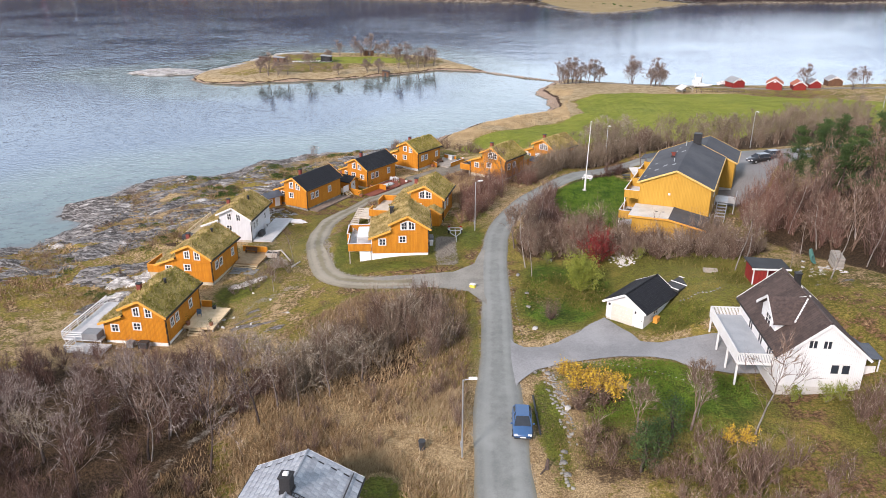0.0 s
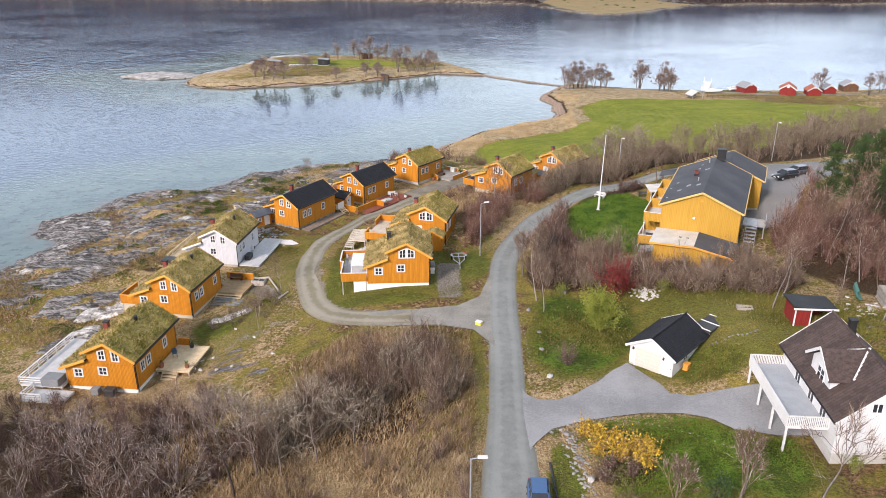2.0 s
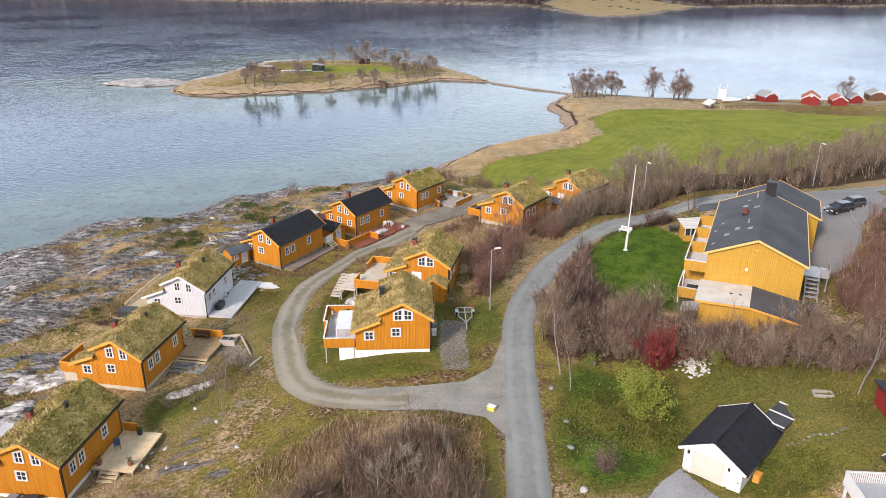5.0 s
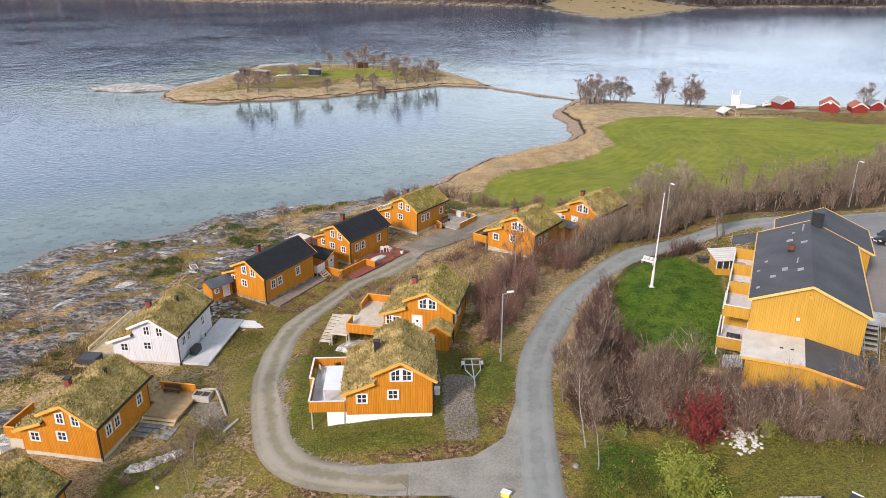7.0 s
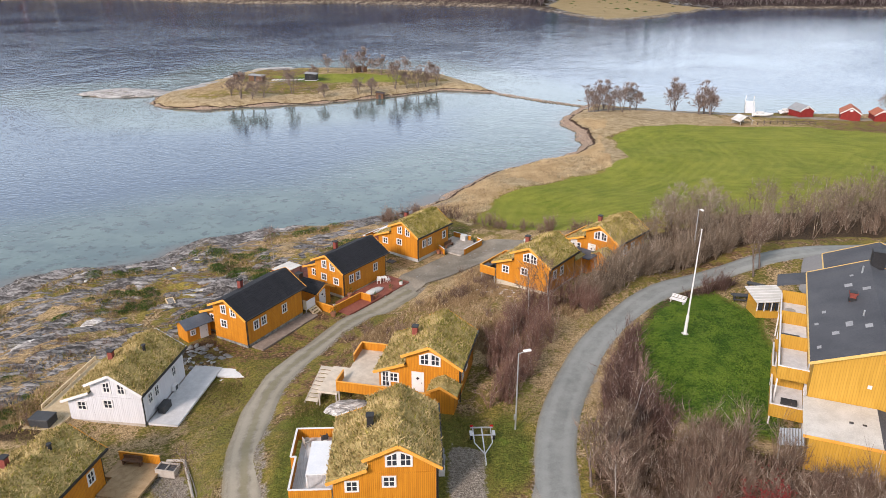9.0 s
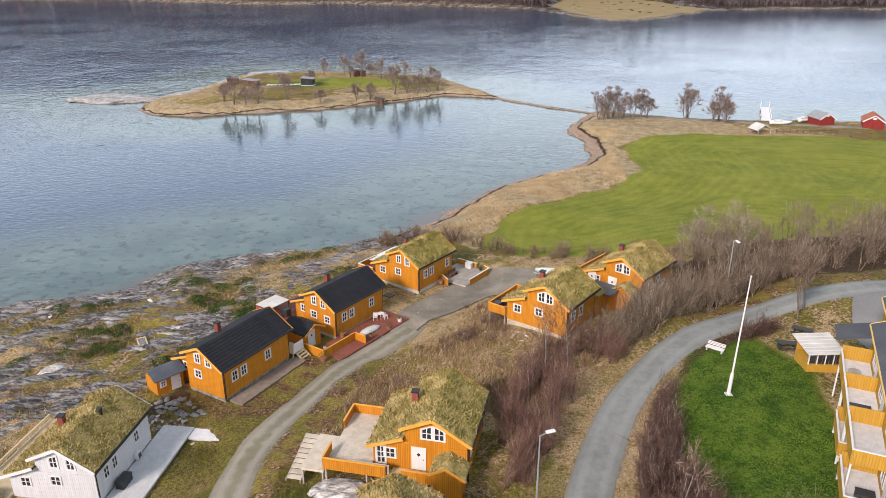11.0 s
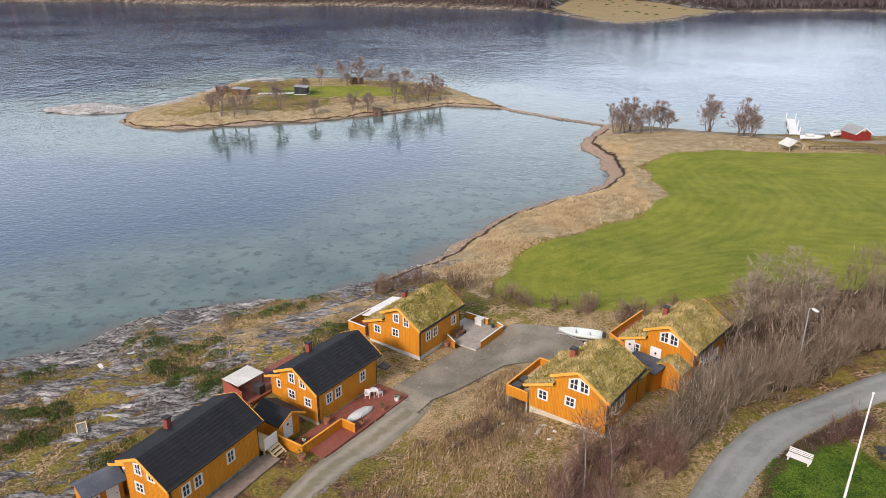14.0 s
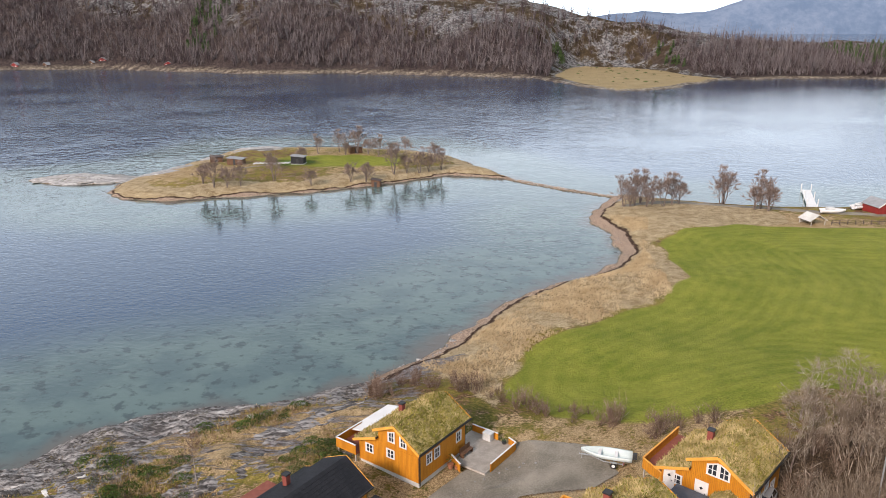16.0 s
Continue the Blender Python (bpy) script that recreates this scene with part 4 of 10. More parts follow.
far_wood = np.clip(1.15 - (fd - 10) / np.interp(FX, [-400, 0, 60, 120, 620], [135, 95, 120, 150, 130]) + 0.25 * wave(FX, FY, 27, 2), 0, 1) * (point < 0.05)
far_hill = link("far_shore", np.stack([FX.ravel(), FY.ravel(), FZ.ravel()], 1), grid_faces(FX.shape[1], FX.shape[0]), hill_material(), smooth=True)
tagged(far_hill, "rocky hill with bare birch woods across the fjord", "hill", kind="structure")
attribute(far_hill.data, "wood", far_wood)
attribute(far_hill.data, "meadow", np.clip(point * 1.6 - 0.3, 0, 1) * (fd > 4))
attribute(far_hill.data, "beach", 0.8 * np.clip((4.5 - np.abs(fd - 2)) / 4, 0, 1))
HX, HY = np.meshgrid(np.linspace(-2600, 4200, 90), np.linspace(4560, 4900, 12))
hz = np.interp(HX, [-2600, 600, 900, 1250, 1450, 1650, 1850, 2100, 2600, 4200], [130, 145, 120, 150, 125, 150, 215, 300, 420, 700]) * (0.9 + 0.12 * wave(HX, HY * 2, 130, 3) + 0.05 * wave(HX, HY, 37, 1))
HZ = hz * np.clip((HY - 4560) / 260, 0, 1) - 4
# no haze in the air: its pale blue goes into the mountains' colour
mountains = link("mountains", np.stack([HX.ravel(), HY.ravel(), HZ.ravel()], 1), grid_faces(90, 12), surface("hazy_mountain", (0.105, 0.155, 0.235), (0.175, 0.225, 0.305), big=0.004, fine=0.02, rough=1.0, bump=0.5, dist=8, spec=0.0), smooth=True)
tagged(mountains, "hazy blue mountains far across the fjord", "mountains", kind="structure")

# ---- windows, doors, roofs ----
def window(parent, m, w, h, cols=2, rows=2, shape=0.0, frame_mat=None, name="window"):
    """A window with casing, cross bars and panes, centred in its own xz plane and looking along -y; shape: how much higher the right side is."""
    e = new(name)
    e.parent = parent
    e.matrix_local = m
    fm = frame_mat or WHITE_PAINT
    c = 0.11
    lift = lambda u: shape * u / w
    bm = bmesh.new()
    beam(bm, (-w / 2 - c / 2, -0.03, -h / 2 - c), (-w / 2 - c / 2, -0.03, h / 2 + c + lift(-w / 2)), c, 0.06)
    beam(bm, (w / 2 + c / 2, -0.03, -h / 2 - c), (w / 2 + c / 2, -0.03, h / 2 + c + lift(w / 2)), c, 0.06)
    beam(bm, (-w / 2, -0.03, -h / 2 - c / 2), (w / 2, -0.03, -h / 2 - c / 2), 0.06, c)
    beam(bm, (-w / 2, -0.03, h / 2 + c / 2 + lift(-w / 2)), (w / 2, -0.03, h / 2 + c / 2 + lift(w / 2)), 0.06, c)
    part("frame", bm, fm, e)
    bm = bmesh.new()
    for i in range(1, cols):
        u = -w / 2 + w * i / cols
        beam(bm, (u, -0.015, -h / 2), (u, -0.015, h / 2 + lift(u)), 0.075 if cols == 2 else 0.05, 0.05)
    for j in range(1, rows):
        z = -h / 2 + h * j / rows
        beam(bm, (-w / 2, -0.015, z), (w / 2, -0.015, z), 0.05, 0.05)
    for sx in (-1, 1):
        beam(bm, (sx * (w / 2 - 0.03), -0.012, -h / 2), (sx * (w / 2 - 0.03), -0.012, h / 2 + lift(sx * w / 2)), 0.06, 0.045)
    part("cross_bar", bm, fm, e)
    bm = bmesh.new()
    vs = [bm.verts.new(q) for q in ((-w / 2, -0.006, -h / 2), (w / 2, -0.006, -h / 2), (w / 2, -0.006, h / 2 + lift(w / 2)), (-w / 2, -0.006, h / 2 + lift(-w / 2)))]
    bm.faces.new(vs)
    ret = bmesh.ops.extrude_face_region(bm, geom=bm.faces[:])
    bmesh.ops.translate(bm, verts=[g for g in ret["geom"] if isinstance(g, bmesh.types.BMVert)], vec=(0, 0.02, 0))
    part("pane", bm, GLASS, e)
    return e


EAST, SOUTH, WEST, NORTH = 90, 0, -90, 180


def on_wall(x, y, z, facing):
    """A pose on a wall whose outer side looks south (-y), east (+x), west or north."""
    return pose(x, y, z, 0, 0, facing)


def door(parent, m, w=0.95, h=2.05, mat=None, name="door", diamond=True):
    e = new(name)
    e.parent = parent
    e.matrix_local = m
    part("door_leaf", boxes((-w / 2, -0.05, 0, w / 2, -0.01, h)), mat or WHITE_PAINT, e)
    part("casing", boxes((-w / 2 - 0.12, -0.06, 0, -w / 2, -0.002, h + 0.12), (w / 2, -0.06, 0, w / 2 + 0.12, -0.002, h + 0.12), (-w / 2, -0.06, h, w / 2, -0.002, h + 0.12)), WHITE_PAINT, e)
    if diamond:
        part("pane", prism([(-0.16, h * 0.72), (0, h * 0.72 - 0.16), (0.16, h * 0.72), (0, h * 0.72 + 0.16)], "y", -0.07, -0.04), GLASS, e)
    part("handle", boxes((w / 2 - 0.14, -0.1, h * 0.48, w / 2 - 0.06, -0.05, h * 0.52)), BLACK_METAL, e)
    return e


def slab(top, thick, axis_a, axis_b):
    """A sloping roof slab: top line [(x, z), (x, z)] pulled from y a to b."""
    (x0, z0), (x1, z1) = top
    n = Vector((z0 - z1, x1 - x0)).normalized()
    if n.y < 0:
        n = -n
    dx, dz = -n.x * thick, -n.y * thick
    return prism([(x0, z0), (x1, z1), (x1 + dx, z1 + dz), (x0 + dx, z0 + dz)], "y", axis_a, axis_b)


def tile_slope(name, parent, p0, p1, y0, y1, mat, course=0.36, lift=0.05):
    """Overlapping courses of roofing between the upper line p0 and the lower line p1, each (x, z)."""
    (xa, za), (xb, zb) = p0, p1
    run = math.hypot(xb - xa, zb - za)
    k = max(3, round(run / course))
    first = None
    ux, uz = (xb - xa) / run, (zb - za) / run
    nx, nz = (-uz, ux) if ux > 0 else (uz, -ux)
    s = run / k
    for i in range(k):
        if first is None:
            bm = prism([(0, 0.0), (s * 1.06 * ux + nx * lift * 0.9, s * 1.06 * uz + nz * lift * 0.9), (s * 1.06 * ux + nx * 0.004, s * 1.06 * uz + nz * 0.004)], "y", y0, y1)
            first = part(name, bm, mat, parent)
            first.matrix_local = pose(xa + nx * 0.012, 0, za + nz * 0.012)
        else:
            again(first, parent, pose(xa + ux * s * i + nx * 0.012, 0, za + uz * s * i + nz * 0.012))


def turf_slope(name, parent, p0, p1, y0, y1, seed, green=0.5, blades=900, thick=0.16, tall=0.22):
    """A turf bed on a roof slope with an uneven top, and grass standing on it."""
    rng = np.random.default_rng(seed)
    (xa, za), (xb, zb) = p0, p1
    nu, nv = 12, max(8, int((y1 - y0) / 0.35))
    U, V = np.meshgrid(np.linspace(0, 1, nu), np.linspace(0, 1, nv))
    X, Y = xa + (xb - xa) * U, y0 + (y1 - y0) * V
    edge = np.minimum(np.minimum(U, 1 - U) * 6, np.minimum(V, 1 - V) * 10)
    Z = za + (zb - za) * U + thick * np.clip(0.55 + edge, 0, 1) * (1 + 0.35 * wave(X * 3, Y * 3, 1.0, seed) + 0.25 * rng.random(U.shape))
    bottom = np.stack([X.ravel(), Y.ravel(), (za + (zb - za) * U).ravel()], 1)
    V3 = np.vstack([np.stack([X.ravel(), Y.ravel(), Z.ravel()], 1), bottom])
    F = [tuple(f) for f in grid_faces(nu, nv)]
    N = nu * nv
    rim = list(range(nu)) + [nu * (j + 1) - 1 for j in range(1, nv)] + list(range(N - 2, N - nu - 1, -1)) + [nu * j for j in range(nv - 2, 0, -1)]
    F += [(rim[i], rim[i] + N, rim[(i + 1) % len(rim)] + N, rim[(i + 1) % len(rim)]) for i in range(len(rim))]
    bed = link(name, V3, F, TURF_BED, parent)
    # blades
    u, v = rng.random(blades), rng.random(blades)
    x, y = xa + (xb - xa) * u, y0 + (y1 - y0) * v
    z = za + (zb - za) * u + thick * 0.9
    a, hgt = rng.random(blades) * 6.283, tall * (0.4 + rng.random(blades))
    lx, ly = rng.normal(0, 0.10, blades) + 0.25 * np.sign(xb - xa) * hgt, rng.normal(0, 0.10, blades)
    wdt = 0.05 + 0.05 * rng.random(blades)
    B = np.stack([np.stack([x - np.cos(a) * wdt, y - np.sin(a) * wdt, z], 1), np.stack([x + np.cos(a) * wdt, y + np.sin(a) * wdt, z], 1), np.stack([x + lx, y + ly, z + hgt], 1)], 1)
    keep = rng.random(blades) < green
    for mask, mat, label in ((keep, TURF_GREEN, "mossy_grass"), (~keep, TURF_BLADES, "dry_grass")):
        if mask.any():
            b = B[mask].reshape(-1, 3)
            tagged(link(label, b, np.arange(len(b)).reshape(-1, 3), mat, bed), kind="stuff")
    return bed


TURF_BED = surface("turf_bed", (0.17, 0.145, 0.035), (0.50, 0.39, 0.17), big=0.9, fine=5, rough=1.0, bump=1.0, dist=0.06)
HE, HR, XR, XU, XL = 4.0, 5.75, -2.75, -5.05, -7.65  # eave, ridge; ridge, upper wall and outer wall in x
ZU, ZT, ZL = 4.7, 3.75, 2.75                         # top of upper left wall, top and foot of the low roof


def chimney(parent, x, y, z, h=1.2, w=0.45, mat=None, name="chimney", capped=True):
    c = part(name, boxes((x - w / 2, y - w / 2, z - 0.6, x + w / 2, y + w / 2, z + h)), mat or BRICK, parent, bevel=0.02)
    if capped:
        part("cap", boxes((x - w / 2 - 0.06, y - w / 2 - 0.06, z + h, x + w / 2 + 0.06, y + w / 2 + 0.06, z + h + 0.12)), BLACK_METAL, c)
        part("flashing", boxes((x - w / 2 - 0.05, y - w / 2 - 0.05, z - 0.1, x + w / 2 + 0.05, y + w / 2 + 0.05, z + 0.22)), BLACK_METAL, c)
    return c


def cabin(x, y, z, yaw, length, label, wall=None, trim=None, turf=0.5, tiles=False, plinth=None, setback=0.0, double=False, porch=False, seed=1, sink=1.2, gable_low=True, side=(1.6, 2.9, 6.6), stack=None):
    wall, trim, plinth = wall or OCHRE, trim or TRIM, plinth or STONE
    L, o = length, 0.45
    c = thing("cabin", x, y, z, yaw, label, "cabin", "cabins by the fjord")
    part("foundation", boxes((XL + 0.06, setback + 0.06, -sink, XU - 0.004, L - 0.06, 0.45), (XU, 0.06, -sink, -0.06, L - 0.06, 0.45)), plinth, c)
    # walls: main body and low wing, as solid shells with the profile of the roof
    part("wall", prism([(XU, 0.35), (0, 0.35), (0, HE - 0.12), (XR, HR - 0.12), (XU, ZU - 0.1)], "y", 0, L), wall, c)
    part("wing_wall", prism([(XL, 0.35), (XU - 0.004, 0.35), (XU - 0.004, ZT - 0.1), (XL, ZL - 0.1)], "y", setback, L), wall, c)
    sr, su, sl = (HR - HE) / -XR, (HR - ZU) / (XR - XU), (ZT - ZL) / (XU - XL)
    right, left, low = [(XR, HR), (0.4, HE - 0.4 * sr)], [(XR, HR), (XU - 0.35, ZU - 0.35 * su)], [(XU - 0.01, ZT), (XL - 0.45, ZL - 0.45 * sl)]
    roof = part("roof", slab(right, 0.14, -o, L + o), BLACK_METAL, c)
    part("roof_slope", slab(left, 0.14, -o, L + o), BLACK_METAL, roof)
    part("roof_slope", slab(low, 0.12, setback - o, L + o), BLACK_METAL, roof)
    for k, (line, y0) in enumerate(((right, -o), (left, -o), (low, setback - o))):
        if tiles:
            tile_slope("tile_course", roof, line[0], line[1], y0, L + o, BLACK_TILE)
        else:
            area = math.hypot(line[1][0] - line[0][0], 1.0) * (L + 2 * o)
            turf_slope("turf", roof, line[0], line[1], y0 + 0.12, L + o - 0.12, seed * 7 + k, turf if k == 0 else turf * 0.4, int(area * 80))
    # barge boards on both gables
    for yy in (-o - 0.04, L + o):
        for line, ys in ((right, 0), (left, 0), (low, setback if yy < 0 else 0)):
            (xa, za), (xb, zb) = line
            bm = bmesh.new()
            up = 0.02 if tiles else 0.06
            beam(bm, (xa, yy + ys + 0.02, za - 0.08 + up), (xb, yy + ys + 0.02, zb - 0.08 + up), 0.05, 0.26)
            part("barge_board", bm, trim, roof)
    bm = bmesh.new()
    xe, ze = right[1]
    beam(bm, (xe + 0.06, -o, ze + 0.0), (xe + 0.06, L + o, ze + 0.0), 0.12, 0.14 if tiles else 0.22)
    part("gutter", bm, BLACK_METAL, roof)
    bm = bmesh.new()
    tube(bm, (0.09, 0.06, ze - 0.1), (0.09, 0.06, 0.1), 0.05, 0.05, 8)
    part("downpipe", bm, BLACK_METAL, c)
    for cx, cy in ((0, 0), (0, L)):
        part("corner_board", boxes((cx - 0.03, cy - 0.03, 0.35, cx + 0.03, cy + 0.03, HE - 0.15)), BLACK_METAL if wall is OCHRE else trim, c)
    part("band", boxes((XU, -0.03, 3.05, 0, 0.0, 3.17)), wall, c)
    # windows
    if double:
        for sx, lean in ((-1, 0.35), (1, -0.35)):
            window(c, on_wall(XR + 0.0 + sx * 0.50, 0, 4.25, SOUTH), 0.8, 0.95, shape=lean)
    else:
        window(c, on_wall(XR - 0.62, 0, 4.22, SOUTH), 0.68, 0.95, shape=0.2)
        window(c, on_wall(XR + 0.85, 0, 4.12, SOUTH), 0.68, 0.95, shape=-0.25)
    if gable_low:
        window(c, on_wall(-3.5, 0, 2.35, SOUTH), 0.85, 0.8)
    window(c, on_wall(-6.25, setback, 2.0, SOUTH), 0.85, 0.8)
    for sy in side:
        if sy < L - 0.7:
            window(c, on_wall(0, sy, 2.35, EAST), 0.72, 1.0)
    chimney(c, XU + 0.1, L * 0.46, 4.55, 1.25, 0.5, mat=stack)
    return c


O1 = cabin(-32.1, 75.9, 4.45, 6.4, 9.2, "ochre cabin with mossy turf roof on a white plinth", turf=0.75, plinth=PLINTH, seed=1)
O2 = cabin(-31.5, 92.1, 4.85, 9.8, 8.2, "ochre cabin with dry grass turf roof beside a wooden deck", turf=0.3, seed=2)
W1 = cabin(-30.5, 109.8, 4.2, 6.7, 8.8, "pale grey cabin with dry turf roof and grey deck", wall=PALE, trim=WHITE_PAINT, turf=0.25, seed=3, plinth=DECK_GREY)
B1 = cabin(-24.2, 125.0, 4.4, 29, 10.0, "ochre cabin with black tiled roof by the gravel track", tiles=True, setback=1.0, seed=4, plinth=ROCKS)
B2 = cabin(-14.8, 139.0, 4.1, 35, 8.8, "ochre cabin with black tiled roof and red-brown deck", tiles=True, setback=1.0, seed=5)
B3 = cabin(-5.3, 151.3, 4.4, 36, 7.8, "ochre cabin with green mossy turf roof near the shore", turf=0.85, seed=6, plinth=CONCRETE)
H1 = cabin(-2.0, 93.6, 8.7, -2.5, 7.4, "ochre cabin with long-grass turf roof inside the track loop", turf=0.15, double=True, plinth=PLINTH, seed=7, side=(1.2,), stack=BLACK_METAL)
H2 = cabin(-0.05, 107.6, 8.4, 12.5, 7.0, "ochre cabin with tufted turf roof and pale wooden deck", turf=0.5, double=True, seed=8, gable_low=False, side=(1.6, 3.4))
H4 = cabin(11.4, 131.7, 8.0, 37, 6.6, "ochre cabin with mossy turf roof among bare bushes", turf=0.6, double=True, seed=9, side=(1.4, 3.2))
H5 = cabin(22.0, 141.5, 7.2, 42, 7.4, "ochre cabin with turf roof half hidden by bare trees", turf=0.4, double=True, seed=10, gable_low=False, side=(2.0, 4.0))


# ---- larger houses (placed by the front left eave corner) ----
def gable_house(name, x, y, z, yaw, W, L, drop, rise, wall, roof_mat, label, category, tile=0.36, over=0.35, plinth_mat=CONCRETE, plinth=0.6, trim=WHITE_PAINT):
    """A plain gabled house: eave height z, drop down to the ground."""
    h = thing(name, x, y, z - drop, yaw, label, category)
    o, e = over, drop
    part("foundation", boxes((o + 0.05, o + 0.05, -1.0, W - o - 0.05, L - o - 0.05, plinth)), plinth_mat, h)
    sl = rise / (W / 2)
    part("wall", prism([(o, plinth - 0.05), (W - o, plinth - 0.05), (W - o, e + o * sl - 0.12), (W / 2, e + rise - 0.12), (o, e + o * sl - 0.12)], "y", o, L - o), wall, h)
    roof = part("roof", slab([(W / 2, e + rise), (0, e)], 0.16, 0, L), BLACK_METAL, h)
    part("roof_slope", slab([(W / 2, e + rise), (W, e)], 0.16, 0, L), BLACK_METAL, roof)
    if tile:
        for xe in (0, W):
            tile_slope("tile_course", roof, (W / 2, e + rise), (xe, e), 0.02, L - 0.02, roof_mat, tile)
        bm = bmesh.new()
        tube(bm, (W / 2, 0, e + rise + 0.03), (W / 2, L, e + rise + 0.03), 0.12, 0.12, 8)
        part("ridge_cap", bm, roof_mat, roof)
    elif roof_mat:
        part("felt", slab([(W / 2, e + rise + 0.02), (0, e + 0.02)], 0.015, 0.02, L - 0.02), roof_mat, roof)
        part("felt", slab([(W / 2, e + rise + 0.02), (W, e + 0.02)], 0.015, 0.02, L - 0.02), roof_mat, roof)
    for yy in (-0.03, L + 0.03):
        for xe in (0, W):
            bm = bmesh.new()
            beam(bm, (W / 2, yy, e + rise - 0.06), (xe, yy, e - 0.06), 0.05, 0.24)
            part("barge_board", bm, trim, roof)
    for xe in (-0.06, W + 0.06):
        bm = bmesh.new()
        beam(bm, (xe, 0, e - 0.06), (xe, L, e - 0.06), 0.11, 0.11)
        part("gutter", bm, BLACK_METAL if roof_mat is not FELT else trim, roof)
    return h


YELLOW_TRIM = surface("pale_yellow_trim", (0.56, 0.36, 0.11), (0.68, 0.47, 0.17), rough=0.6)
GARAGE = gable_house("garage", 18.0, 75.0, 10.75, 42.5, 5.35, 7.5, 2.15, 1.55, WHITE, BLACK_TILE, "white wooden garage with black tiled roof", "garage", plinth=0.25)
VILLA = gable_house("white_house", 30.1, 57.9, 13.3, 4.5, 8.2, 12.6, 3.9, 3.5, WHITE, BROWN_TILE, "white timber house with dark brown tiled roof", "house", plinth=0.9)
BLOCK = gable_house("apartment_building", 27.5, 100.3, 17.1, 24, 10.3, 19.5, 6.4, 2.2, YELLOW, FELT, "yellow timber apartment building with dark felt roof", "apartment building", tile=0, trim=YELLOW_TRIM)
FRONT = gable_house("slate_house", -15.6, 37.3, 10.6, 9, 8.4, 9.0, 3.4, 2.0, WHITE, None, "house with pale grey slate roof and black chimney", "house", tile=0)
BLOCK_REAR = gable_house("apartment_wing", 37.2, 117.6, 16.2, 24, 10.3, 8.5, 4.8, 2.2, YELLOW, FELT, "lower yellow wing of the apartment building, dark felt roof", "apartment building", tile=0, trim=YELLOW_TRIM)


# ---- plants ----
def tri_mesh(name, V, F, mat, parent=None, smooth=False):
    """A mesh from arrays of points and triangles."""
    V, F = np.asarray(V, np.float32), np.asarray(F, np.int32)
    me = bpy.data.meshes.new(name)
    me.vertices.add(len(V))
    me.vertices.foreach_set("co", V.ravel())
    me.loops.add(F.size)
    me.loops.foreach_set("vertex_index", F.ravel())
    me.polygons.add(len(F))
    me.polygons.foreach_set("loop_start", np.arange(0, F.size, 3, dtype=np.int32))
    me.polygons.foreach_set("loop_total", np.full(len(F), 3, np.int32))
    me.update(calc_edges=True)
    me.materials.append(mat)
    ob = new(name, me)
    ob.parent = parent
    return ob


